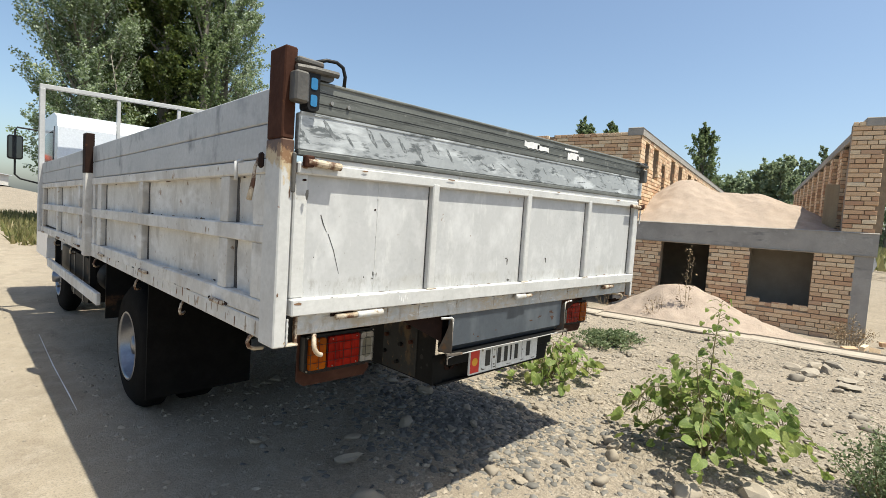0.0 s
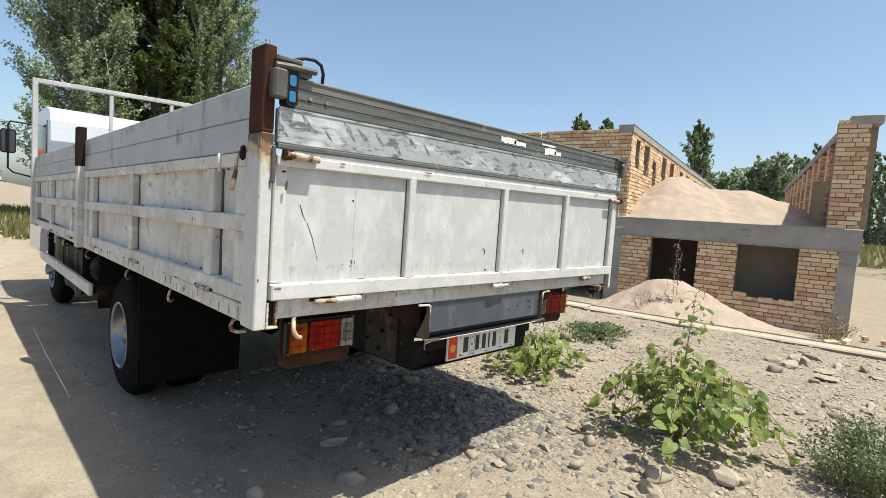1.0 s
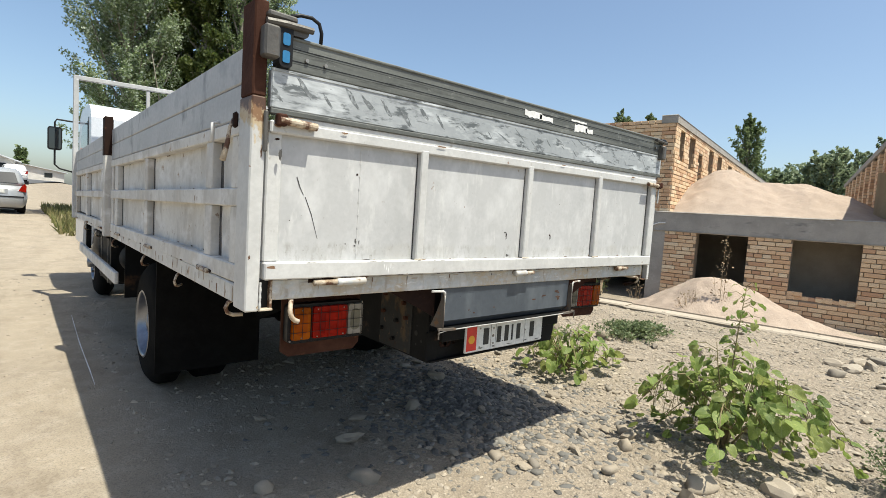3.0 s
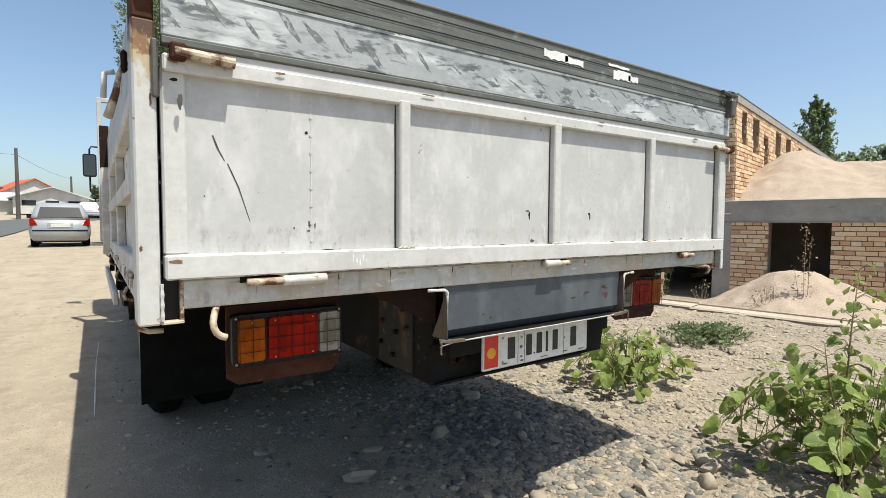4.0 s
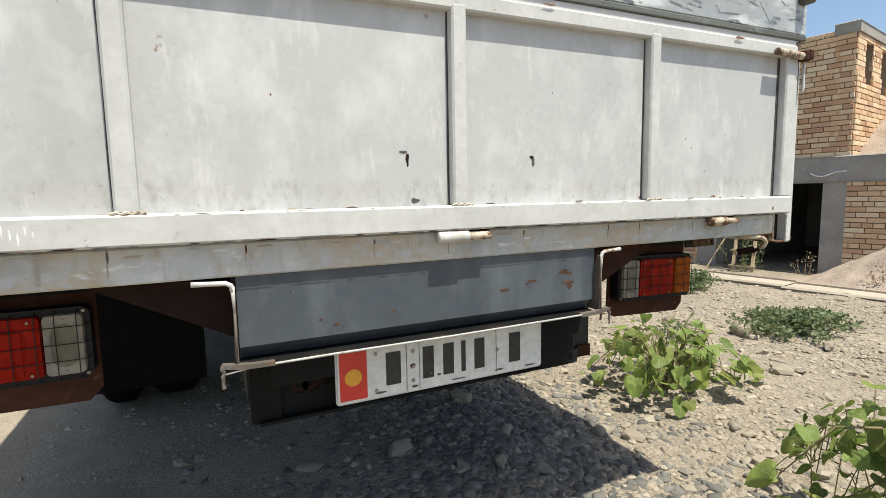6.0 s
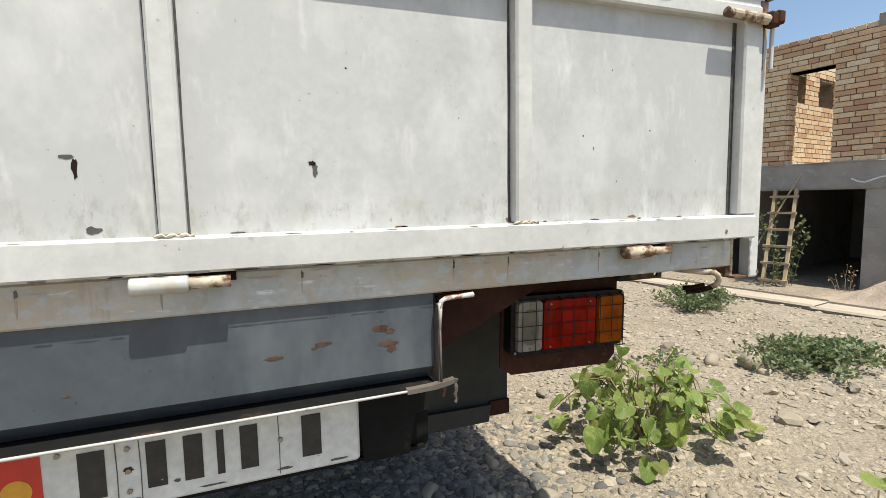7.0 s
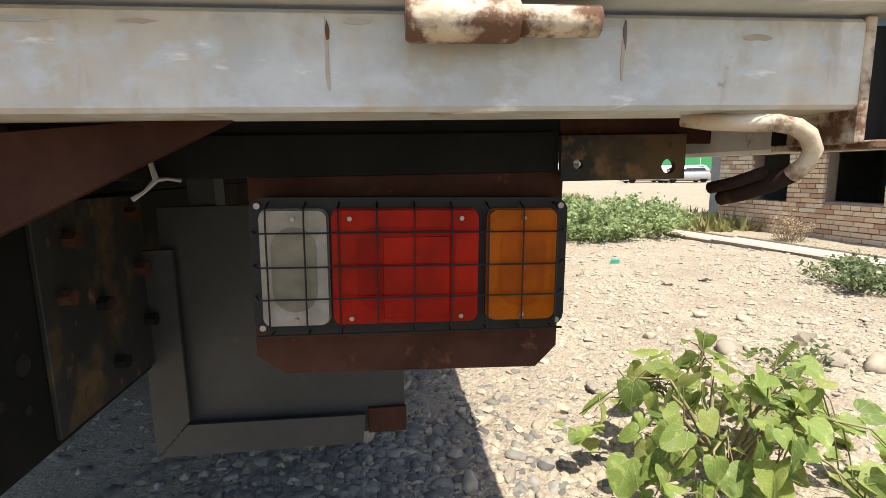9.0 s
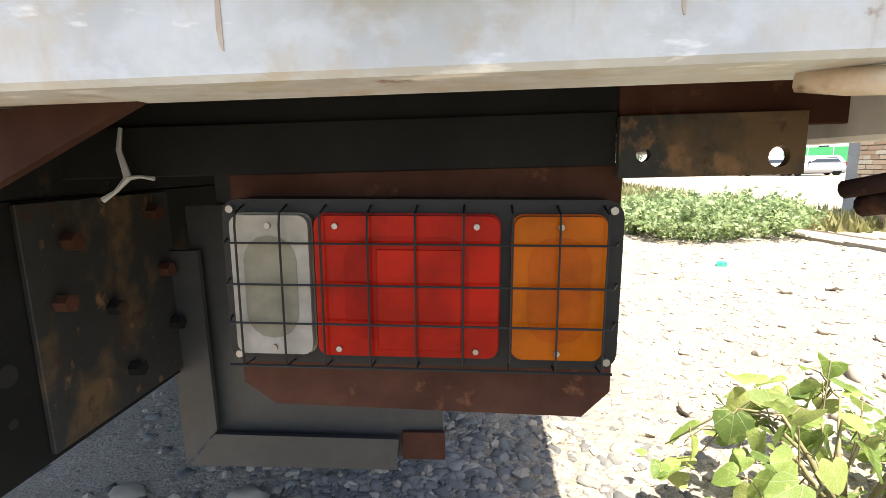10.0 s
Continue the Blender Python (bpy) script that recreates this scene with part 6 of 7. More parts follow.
def stones():
    rng = random.Random(77)
    shapes = [mesh_of("stone", pebble_shape(rng, 1.0, 0.6, 2, 0.4), STONE, True) for _ in range(6)]
    rocks = [mesh_of("stone", pebble_shape(rng, 1.15, 0.55, 2, 0.5, (0.30, 0.62)), STONE, False) for _ in range(7)]
    spots = [(2.88, 0.92, 0.08), (6.35, 1.05, 0.08), (6.55, 0.80, 0.10), (6.30, 0.62, 0.085), (6.75, 0.55, 0.07), (6.9, 0.35, 0.09), (6.55, 0.25, 0.06), (5.9, 0.95, 0.07),
             (3.30, 0.69, 0.08), (3.056, 0.954, 0.075), (3.145, 1.40, 0.05), (6.01, 0.58, 0.10), (6.23, 0.90, 0.09), (6.94, 0.77, 0.10), (6.69, 0.92, 0.08), (2.855, 1.53, 0.04), (2.546, 1.57, 0.04), (3.63, 1.675, 0.05), (5.01, 3.22, 0.075), (5.22, 2.76, 0.10), (5.04, 2.925, 0.07), (1.59, 2.815, 0.055), (1.89, 2.30, 0.06), (2.0, 3.67, 0.05), (2.17, 3.72, 0.05), (2.9, 2.78, 0.06), (4.99, 3.2, 0.07), (3.25, 1.43, 0.05), (3.30, 1.48, 0.055), (3.05, 1.62, 0.045), (2.82, 1.30, 0.05), (3.35, 0.62, 0.05), (2.9, 0.32, 0.07), (3.9, 1.02, 0.07), (3.75, 1.52, 0.05), (4.6, 1.5, 0.06), (5.2, 1.35, 0.07),
             (2.45, 1.75, 0.05), (1.75, 1.95, 0.06), (1.35, 2.1, 0.05), (2.05, 2.5, 0.05), (2.75, 2.15, 0.055), (2.9, 2.35, 0.045), (2.6, 2.2, 0.04), (4.55, 3.2, 0.06), (5.4, 4.6, 0.06)]
    for _ in range(245):
        x, y = (rng.uniform(2.4, 5.6), rng.uniform(0.1, 3.6)) if rng.random() < 0.65 else (rng.uniform(2.2, 7.6), rng.uniform(-0.5, 6.0))
        spots.append((x, y, (0.015 + 0.042 * rng.random() ** 2.2)))
    for x, y, r in spots:
        if 3.0 < x < 3.6 and r > 0.09:
            r = 0.085
        ob = new("stone", rng.choice(rocks if rng.random() < 0.6 else shapes))
        ob.matrix_basis = Matrix.LocRotScale((x, y, ground_z(x, y) + r * 0.22), Euler((rng.uniform(-0.2, 0.2), rng.uniform(-0.2, 0.2), rng.uniform(0, 6.3))), (r * 1.1, r, r * rng.uniform(0.75, 1.15)))
        under(ob, GROUND)


def scatter_pebbles(name, count, pick, label, level=1, material=None):
    """Small stones by the thousand, joined."""
    rng = random.Random(len(name) + count)
    protos = []
    for _ in range(12):
        bm = pebble_shape(rng, 1.0, 0.55, level, 0.5, (0.45, 0.8))
        bm.verts.ensure_lookup_table()
        protos.append((np.array([v.co[:] for v in bm.verts]), np.array([[v.index for v in f.verts] for f in bm.faces])))
        bm.free()
    vs, fs, base = [], [], 0
    for _ in range(count):
        x, y, r = pick(rng)
        pv, pf = protos[rng.randrange(12)]
        a = rng.uniform(0, 6.28)
        c, s = math.cos(a), math.sin(a)
        q = pv * r
        vs.append(np.stack([x + q[:, 0] * c - q[:, 1] * s, y + q[:, 0] * s + q[:, 1] * c, ground_z(x, y) - r * (0.02 if level < 2 else 0.14) + q[:, 2]], 1))
        fs.append(pf + base)
        base += len(pv)
    me = bpy.data.meshes.new(name)
    me.from_pydata(np.concatenate(vs).tolist(), [], np.concatenate(fs).tolist())
    me.materials.append(material or PEBBLE)
    if level > 1:
        me.polygons.foreach_set("use_smooth", [True] * len(me.polygons))
    tagged(new(name, me), label, "gravel", kind="stuff")


def pick_near(rng):
    while True:
        x, y = rng.uniform(1.0, 7.4), rng.uniform(-0.8, 5.0)
        if rng.random() < min(1, 0.25 + 0.5 * max(0, x - 1.6)) and rng.random() < 0.35 + 1.1 * noise.noise((x * 1.4, y * 1.4, 3)) + 0.5 * noise.noise((x * 4.4, y * 4.4, 7)):
            return x, y, 0.0032 + 0.026 * rng.random() ** 4.2


def pick_wide(rng):
    x, y = rng.uniform(3.0, 9.0), rng.uniform(-1.0, 7.5)
    return x, y, 0.0035 + 0.034 * rng.random() ** 3.0


def pick_track(rng):
    x, y = rng.uniform(-1.2, 2.2), rng.uniform(-0.5, 9)
    return x, y, 0.0022 + 0.018 * rng.random() ** 7


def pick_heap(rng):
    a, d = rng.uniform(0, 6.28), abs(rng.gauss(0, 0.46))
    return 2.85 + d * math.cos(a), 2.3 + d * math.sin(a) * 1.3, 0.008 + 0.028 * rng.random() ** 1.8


def pick_cobble(rng):
    x, y = rng.uniform(2.5, 5.4), rng.uniform(0.2, 4.2)
    return x, y, 0.012 + 0.026 * rng.random() ** 2.2


stones()
scatter_pebbles("gravel", 30000, pick_near, "rounded river gravel strewn behind the truck")
scatter_pebbles("gravel", 15000, pick_wide, "stony ground between the truck and the building")
scatter_pebbles("gravel", 5000, pick_track, "scattered small stones on the packed track")
scatter_pebbles("gravel", 4200, pick_heap, "coarse gravel, shade of the truck put into its grey", 2, PEBBLE_SHADED)
scatter_pebbles("gravel", 750, pick_cobble, "larger worn pebbles lying in the gravel", 2)


line = [(0.922, 3.85), (0.927, 4.2), (0.930, 4.6), (0.934, 4.95), (0.940, 5.3), (0.952, 5.7), (0.962, 6.1)]
string = part("string", rod([(x, y, ground_z(x, y) + 0.004) for x, y in line], [0.001, 0.004, 0.0025, 0.0045, 0.002, 0.003, 0.001], 5), SMEAR)
tagged(string, "frayed pale string lying on the dusty track", "string")
SCRAP_X, SCRAP_Y = 5.03, 5.31
SCRAP = surface("faded_green_plastic", (0.03, 0.22, 0.17), (0.05, 0.30, 0.24), 30, 0.5, bump=0.2)
scrap = part("plastic_scrap", slab([(SCRAP_X - 0.05, SCRAP_Y - 0.02), (SCRAP_X + 0.02, SCRAP_Y - 0.035), (SCRAP_X + 0.05, SCRAP_Y + 0.01), (SCRAP_X + 0.01, SCRAP_Y + 0.04), (SCRAP_X - 0.03, SCRAP_Y + 0.02)], "z", ground_z(SCRAP_X, SCRAP_Y) - 0.01, ground_z(SCRAP_X, SCRAP_Y) + 0.03), SCRAP, bevel=0.012)
tagged(scrap, "crumpled scrap of green plastic on the gravel", "litter")


# ---- plants ----
def leaf_mesh(seed, material):
    """One broad heart-shaped leaf with a scalloped, uneven rim, its stalk end at the origin, lying along +x, cupped and drooping."""
    rng = random.Random(seed)
    bm = bmesh.new()
    droop, cup, curl = rng.uniform(0.05, 0.45), rng.uniform(-0.15, 0.45), rng.uniform(-0.25, 0.25)
    ph = rng.uniform(0, 6.28)

    def put(x, y):
        z = cup * (abs(y) ** 1.4) - droop * x * x + curl * x * y + 0.06 * math.sin(7 * x + ph) * abs(y) + 0.05 * math.sin(11 * y + 2 * ph) * x
        return (x, y, z)
    n = 26
    rim = []
    for k in range(n + 1):
        a = -math.pi + 2 * math.pi * k / n
        # heart outline round a point 0.36 along the leaf
        lobe = 0.50 + 0.09 * math.cos(a) + 0.07 * math.exp(-(a / 0.32) ** 2) - 0.17 * math.exp(-((abs(a) - math.pi) / 0.34) ** 2) + 0.05 * math.cos(3 * a)
        lobe *= 1.0 + 0.035 * (k % 2) + rng.uniform(-0.03, 0.03)
        rim.append((0.36 + lobe * math.cos(a) * 0.98, lobe * math.sin(a) * 1.02))
    core = bm.verts.new(put(0.30, 0.0))
    inner = [bm.verts.new(put(0.30 + (x - 0.30) * 0.55, y * 0.55)) for x, y in rim[:-1]]
    outer = [bm.verts.new(put(x, y)) for x, y in rim[:-1]]
    for k in range(n):
        j = (k + 1) % n
        bm.faces.new((core, inner[k], inner[j]))
        bm.faces.new((inner[k], outer[k], outer[j], inner[j]))
    return mesh_of("leaf", bm, material, True)


HEARTS = [leaf_mesh(s, LEAF) for s in range(9)]


def leafy_plant(name, at, height, radius, count, seed, label, tall=False, size=(0.05, 0.12), bushy=0.45):
    """Stems arching out from one root and a dome of broad leaves hung on them by stalks; tall: two stems rise above the dome."""
    rng = random.Random(seed)
    base = Vector((at[0], at[1], ground_z(*at) - 0.01))
    plant = thing(name, base, label, "weed")
    dome = height * bushy
    stems = []
    n = 15
    for k in range(n):
        a = 2 * math.pi * k / n + rng.uniform(-0.25, 0.25)
        reach, h = radius * rng.uniform(0.55, 0.95), dome * rng.uniform(0.5, 0.95)
        rise = tall and k in (0, 7)
        if rise:
            reach, h = (0.12, height) if k == 0 else (0.17, height * 0.68)
        pts = [base + Vector((math.cos(a) * reach * t + rng.uniform(-0.02, 0.02), math.sin(a) * reach * t + rng.uniform(-0.02, 0.02), h * t if rise else h * math.sin(math.pi * min(0.9, t * 0.8 + 0.02)))) for t in (0, 0.25, 0.5, 0.75, 1.0)]
        stems.append((pts, rise, a))
        part("stem", rod(pts, [0.0065, 0.0055, 0.004, 0.003, 0.0015], 6), STEM, plant, smooth=True)
    for i in range(count):
        pts, rise, lean = stems[rng.randrange(n)] if not tall or rng.random() < 0.8 else stems[rng.choice((0, 7))]
        u = rng.uniform(0.2, 1.0)
        t = u * 3.999
        p = pts[int(t)].lerp(pts[int(t) + 1], t % 1)
        s = (size[0] + (size[1] - size[0]) * rng.random() ** 1.6) * (1.0 - 0.55 * max(0, u - 0.3) if rise else 1.0)
        if rise:
            a = rng.uniform(0, 6.28)
            tip = p + Vector((math.cos(a), math.sin(a), 0.2)) * rng.uniform(0.03, 0.11)
        else:
            a = lean + rng.gauss(0, 0.9)
            tip = p + Vector((math.cos(a) * rng.uniform(0.0, 0.08), math.sin(a) * rng.uniform(0.0, 0.08), 0))
            d = min(1.0, math.hypot(tip.x - base.x, tip.y - base.y) / radius)
            roof = base.z + 0.04 + dome * (1 - 0.72 * d * d) * rng.uniform(0.8, 1.1)
            tip.z = roof - (roof - base.z - 0.05) * rng.random() ** 1.7
        if i % 2 == 0:
            part("leaf_stalk", rod([p, p.lerp(tip, 0.6) + Vector((0, 0, 0.015)), tip], 0.0018, 4), STEM, plant)
        ob = new("leaf", rng.choice(HEARTS))
        ob.matrix_basis = Matrix.LocRotScale(tip, Euler((rng.gauss(0, 0.55), rng.uniform(-0.3, 1.1), a + rng.gauss(0, 0.6))), (s, s * rng.uniform(0.85, 1.1), s))
        under(ob, plant)
    return plant


def spray(name, at, radius, height, count, size, material, label, seed, kind="", stretch=(1, 1), category="weed", stems=10, lift=0.0, frame_=None):
    """A low bush of thin stems and small leaves."""
    rng = random.Random(seed)
    z0 = ground_z(*at) - 0.01
    bush = thing(name, (at[0], at[1], z0), label, category)
    if kind:
        bush["kind"] = kind
    lines = []
    bm = bmesh.new()
    for k in range(stems):
        a, r = rng.uniform(0, 6.28), radius * math.sqrt(rng.random())
        foot = Vector((at[0] + 0.5 * r * math.cos(a) * stretch[0], at[1] + 0.5 * r * math.sin(a) * stretch[1], z0))
        tip = Vector((at[0] + r * math.cos(a) * stretch[0], at[1] + r * math.sin(a) * stretch[1], z0 + height * rng.uniform(0.6, 1.0) * (1.15 - 0.6 * (r / radius) ** 2)))
        midp = foot.lerp(tip, 0.5) + Vector((rng.uniform(-0.03, 0.03), rng.uniform(-0.03, 0.03), 0.03))
        lines.append((foot, midp, tip))
        rod([foot, midp, tip], [0.004, 0.003, 0.0015], 4, bm)
    part("stem_tuft", bm, STEM if material is not DRY else DRY, bush)["kind"] = "stuff"
    verts, faces = [], []
    for _ in range(count):
        f, m_, t_ = rng.choice(lines)
        t = rng.random() ** 0.7
        p = f.lerp(m_, t * 2) if t < 0.5 else m_.lerp(t_, t * 2 - 1)
        p = p + Vector((rng.gauss(0, 0.03), rng.gauss(0, 0.03), rng.gauss(0, 0.02)))
        s = size * rng.uniform(0.6, 1.3)
        d = Vector((rng.gauss(0, 1), rng.gauss(0, 1), rng.gauss(0.3, 0.6))).normalized()
        w = d.orthogonal().normalized()
        w = (Matrix.Rotation(rng.uniform(0, 6.28), 3, d) @ w) * 0.32
        b = len(verts)
        verts += [p, p + (d * 0.5 + w) * s, p + d * s, p + (d * 0.5 - w) * s]
        faces.append((b, b + 1, b + 2, b + 3))
    me = bpy.data.meshes.new("foliage")
    me.from_pydata([v[:] for v in verts], [], faces)
    me.materials.append(material)
    lv = new("foliage", me)
    lv["kind"] = "stuff"
    under(lv, bush)
    return bush


leafy_plant("mallow_weed", (3.57, 1.03), 0.95, 0.58, 600, 5, "broad-leaved green weed with one tall stem among stones", True, (0.028, 0.088), 0.54)
leafy_plant("mallow_weed", (3.93, 2.36), 0.46, 0.42, 205, 6, "low broad-leaved green weed in the gravel", False, (0.03, 0.10), 0.80)
leafy_plant("mallow_weed", (4.32, 2.62), 0.12, 0.20, 26, 8, "small broad-leaved green weed shoot", False, (0.04, 0.08))
spray("feathery_weed", (3.80, 0.15), 0.30, 0.42, 6000, 0.02, WEED, "feathery pale green weed bush on stony ground", 11, stems=60)
spray("low_weed", (5.62, 2.62), 0.52, 0.15, 3000, 0.032, WEED, "low grey-green creeping weed patch", 12, stretch=(1.0, 0.75), stems=40)
spray("low_weed", (6.28, 4.12), 0.38, 0.22, 2200, 0.034, WEED, "low grey-green creeping weed patch", 13, stems=34)
spray("low_weed", (4.72, 2.95), 0.16, 0.09, 160, 0.03, WEED, "small creeping grey-green weed shoot", 14, stems=8)
for x, y, r, h, s in ((5.45, 6.9, 0.75, 0.42, 21), (6.1, 7.15, 0.75, 0.46, 22), (6.6, 7.6, 0.6, 0.40, 23), (5.0, 7.6, 0.7, 0.42, 24), (5.8, 8.2, 0.8, 0.45, 25)):
    spray("weed_thicket", (x, y), r, h, 3600, 0.06, MEADOW, "dense light green weed thicket beside the track", s, stems=90)
spray("dry_bush", (BLD @ Vector((-1.45, -1.75, 0)))[:2], 0.30, 0.42, 500, 0.03, DRY, "dry brown bush on the sand", 31, stems=50)
spray("dry_bush", (BLD @ Vector((-0.75, -5.85, 0)))[:2], 0.30, 0.45, 700, 0.028, DRY, "dry straw-coloured bush by the wall", 32, stems=60)
spray("dry_bush", (BLD @ Vector((-0.45, 0.85, 0)))[:2], 0.35, 0.45, 500, 0.03, DRY, "dry grass tuft by the concrete column", 33, stems=50)
spray("sapling", (BLD @ Vector((-1.3, -1.35, 0)))[:2], 0.16, 1.75, 170, 0.035, DRY, "thin bare sapling before the opening", 34, stems=4)
spray("climbing_weed", (BLD @ Vector((-0.35, -3.75, 0)))[:2], 0.42, 1.25, 420, 0.06, WEED, "loose green shoots growing round the ladder", 35, stems=12)
spray("dry_shoot", (BLD @ Vector((-0.2, -2.98, 0)))[:2], 0.2, 0.35, 60, 0.03, DRY, "dry shoot beside the column", 36, stems=6)


# ---- trees ----
def tree(at, height, spread_, seed, material, label, leaves=9000, size=0.10, low=0.12, slim=False, name="tree", z=None, branches=64, rise=(1.1, 2.2)):
    """Tapered trunk, upswept limbs and sprigs that carry single leaves, so that the outline stays feathery."""
    rng = random.Random(seed)
    dice = np.random.default_rng(seed)
    base = Vector((at[0], at[1], ground_z(*at) - 0.05 if z is None else z))
    t = thing(name, base, label, "tree")
    lean = Vector((rng.uniform(-0.03, 0.03), rng.uniform(-0.03, 0.03), 1))
    line = [base + lean * height * f for f in (0, 0.2, 0.45, 0.7, 0.95)]
    part("trunk", rod(line, [height * 0.020, height * 0.017, height * 0.012, height * 0.007, height * 0.002], 8), BARK, t, smooth=True)
    limbs = bmesh.new()
    sprigs = []
    for k in range(branches):
        f = low + (0.97 - low) * (k + rng.random()) / branches
        a = k * 2.4 + rng.uniform(-0.5, 0.5)
        p = base + lean * height * f
        wide = spread_ * (math.sin(math.pi * min(1, 0.25 + 0.75 * f)) ** 0.7 if slim else 1.0 - 0.72 * max(0, f - 0.35) ** 1.1) * rng.uniform(0.62, 1.0) ** 0.8
        up = wide * rng.uniform(*rise)
        tip = p + Vector((math.cos(a) * wide, math.sin(a) * wide, up))
        bend = p.lerp(tip, 0.5) + Vector((math.cos(a), math.sin(a), -0.6)) * 0.10 * wide
        rod([p, bend, tip], [height * 0.0045, height * 0.0028, height * 0.001], 4, limbs)
        for j in range(9):
            g = rng.uniform(0.12, 1.0)
            q = p.lerp(bend, 2 * g) if g < 0.5 else bend.lerp(tip, 2 * g - 1)
            way = Vector((math.cos(a) * wide + rng.gauss(0, 0.55) * wide, math.sin(a) * wide + rng.gauss(0, 0.55) * wide, up * rng.uniform(0.4, 1.0))) * rng.uniform(0.22, 0.42)
            sprigs.append((q, way, 0.05 * wide + 0.045))
    part("branching", limbs, BARK, t)["kind"] = "stuff"
    foot = np.array([q[:] for q, _, _ in sprigs])
    run = np.array([w[:] for _, w, _ in sprigs])
    loose = np.array([r for _, _, r in sprigs])
    pick = dice.integers(0, len(sprigs), leaves)
    u = dice.random(leaves)[:, None]
    mid = foot[pick] + run[pick] * u + dice.normal(size=(leaves, 3)) * (loose[pick][:, None] * (1.25 - 0.85 * u))
    n = dice.normal(size=(leaves, 3))
    n /= np.linalg.norm(n, axis=1)[:, None]
    e = np.cross(n, dice.normal(size=(leaves, 3)))
    e /= np.linalg.norm(e, axis=1)[:, None]
    e *= (size * dice.uniform(0.6, 1.4, leaves))[:, None]
    w = np.cross(n, e) * 0.66
    verts = np.stack([mid - e, mid + w, mid + e, mid - w], 1).reshape(-1, 3)
    faces = np.arange(leaves * 4).reshape(-1, 4)
    me = bpy.data.meshes.new("crown")
    me.from_pydata(verts.tolist(), [], faces.tolist())
    me.materials.append(material)
    crown = new("crown", me)
    under(crown, t)
    return t


tree((3.5, 19.5), 12.5, 1.42, 1, POPLAR, "tall silver poplar with glinting grey-green leaves", 95000, 0.042, 0.02, branches=110)
tree((5.65, 20.0), 12.5, 1.7, 2, SHADY, "tall tree between the silver poplars, shade in its dark leaf colour", 70000, 0.055, 0.02, branches=90, rise=(0.6, 1.3))
tree((7.95, 20.0), 12.0, 1.35, 3, POPLAR, "tall silver poplar with glinting grey-green leaves", 80000, 0.042, 0.02, branches=100)
tree((5.6, 22.6), 13.0, 2.2, 4, SHADY, "tall tree behind the silver poplars, shade in its dark leaf colour", 24000, 0.10, 0.02)
tree((6.75, 19.0), 11.0, 0.75, 9, DEEP, "slim yellow-green young poplar before the dark tree", 16000, 0.045, 0.02, branches=60, rise=(1.6, 3.0))
part("bare_branch", rod([(4.1, 18.6, 1.2), (4.25, 18.4, 2.6), (4.05, 18.3, 4.2), (3.8, 18.2, 5.6)], [0.03, 0.025, 0.02, 0.008], 6), BARK, bpy.data.objects["tree"], "pale bare branch", smooth=True)


def along(px_yaw, dist):
    """A place by its bearing from the start of the walk (degrees right of +y) and distance."""
    return (0.35 + math.sin(radians(px_yaw)) * dist, 0.16 + math.cos(radians(px_yaw)) * dist)


tree(along(72.4, 46), 10.4, 1.25, 5, DEEP, "slim dark poplar beyond the building", 11000, 0.10, 0.05, True, rise=(1.4, 2.6))
for k, (yaw, d, h, w) in enumerate(((74.2, 62, 7.4, 2.4), (75.2, 64, 7.8, 2.6), (76.3, 66, 8.0, 2.4), (77.5, 60, 8.0, 2.0), (78.3, 58, 8.6, 1.8), (79.1, 57, 9.0, 1.5), (80.5, 62, 7.2, 2.4), (82.5, 64, 6.6, 2.6), (91, 62, 8, 2.6), (93, 50, 7, 2.4))):
    tree(along(yaw, d), h, w, 40 + k, FAR_LEAF, "rounded green tree beyond the building", 5200, 0.17, 0.03, branches=40, rise=(0.7, 1.4))
for k in range(20):
    yaw, d = 79.6 + 0.62 * k, 92 + 3 * ((k * 7) % 4)
    tree(along(yaw, d), 14.6 + 1.3 * ((k * 5) % 3) / 2, 1.4, 140 + k, FAR_LEAF, "pale green poplar in a far windbreak row, haze in its colour", 1700, 0.24, 0.03, True, branches=30, rise=(1.4, 2.4))
for k, (yaw, d, h) in enumerate(((60.2, 52, 13.0), (60.9, 53, 12.6), (62.6, 53, 12.9), (63.2, 55, 12.7), (66.0, 60, 12.6))):
    tree(along(yaw, d), h, 1.1, 60 + k, DEEP, "poplar top rising behind the brick wall", 4200, 0.12, 0.3, True, rise=(1.4, 2.6))
for k, (yaw, d, h) in enumerate(((-9.9, 96, 4.4), (-8.8, 92, 5.2), (-7.9, 90, 6.0), (-7.3, 92, 4.6), (0.6, 120, 6.0))):
    tree(along(yaw, d), h, 0.9, 80 + k, DEEP, "far dark tree along the road", 1800, 0.35, 0.05)


# ---- distance: road, verge, sheds, vehicles, poles ----
road = bmesh.new()
edge_r = [(-3.7, 6.0), (-3.2, 16.0), (-2.9, 24.0), (-2.4, 33.0), (-1.9, 42.0), (0.9, 52.5), (4.5, 66.0), (10.0, 95.0), (40.0, 260.0)]
edge_l = [(-11.2, 6.0), (-10.6, 16.0), (-9.8, 24.0), (-8.3, 33.0), (-6.4, 43.0), (-2.85, 51.0), (0.8, 66.0), (5.0, 95.0), (32.0, 260.0)]
rows = []
for (p, q), (u, v) in zip(zip(edge_r, edge_r[1:]), zip(edge_l, edge_l[1:])):
    for k in range(8):
        f = k / 8
        right, left = Vector(p).lerp(Vector(q), f), Vector(u).lerp(Vector(v), f)
        row = []
        for j in range(7):
            at = right.lerp(left, j / 6)
            row.append(road.verts.new((at.x, at.y, ground_z(at.x, at.y) + 0.05)))
        rows.append(row)
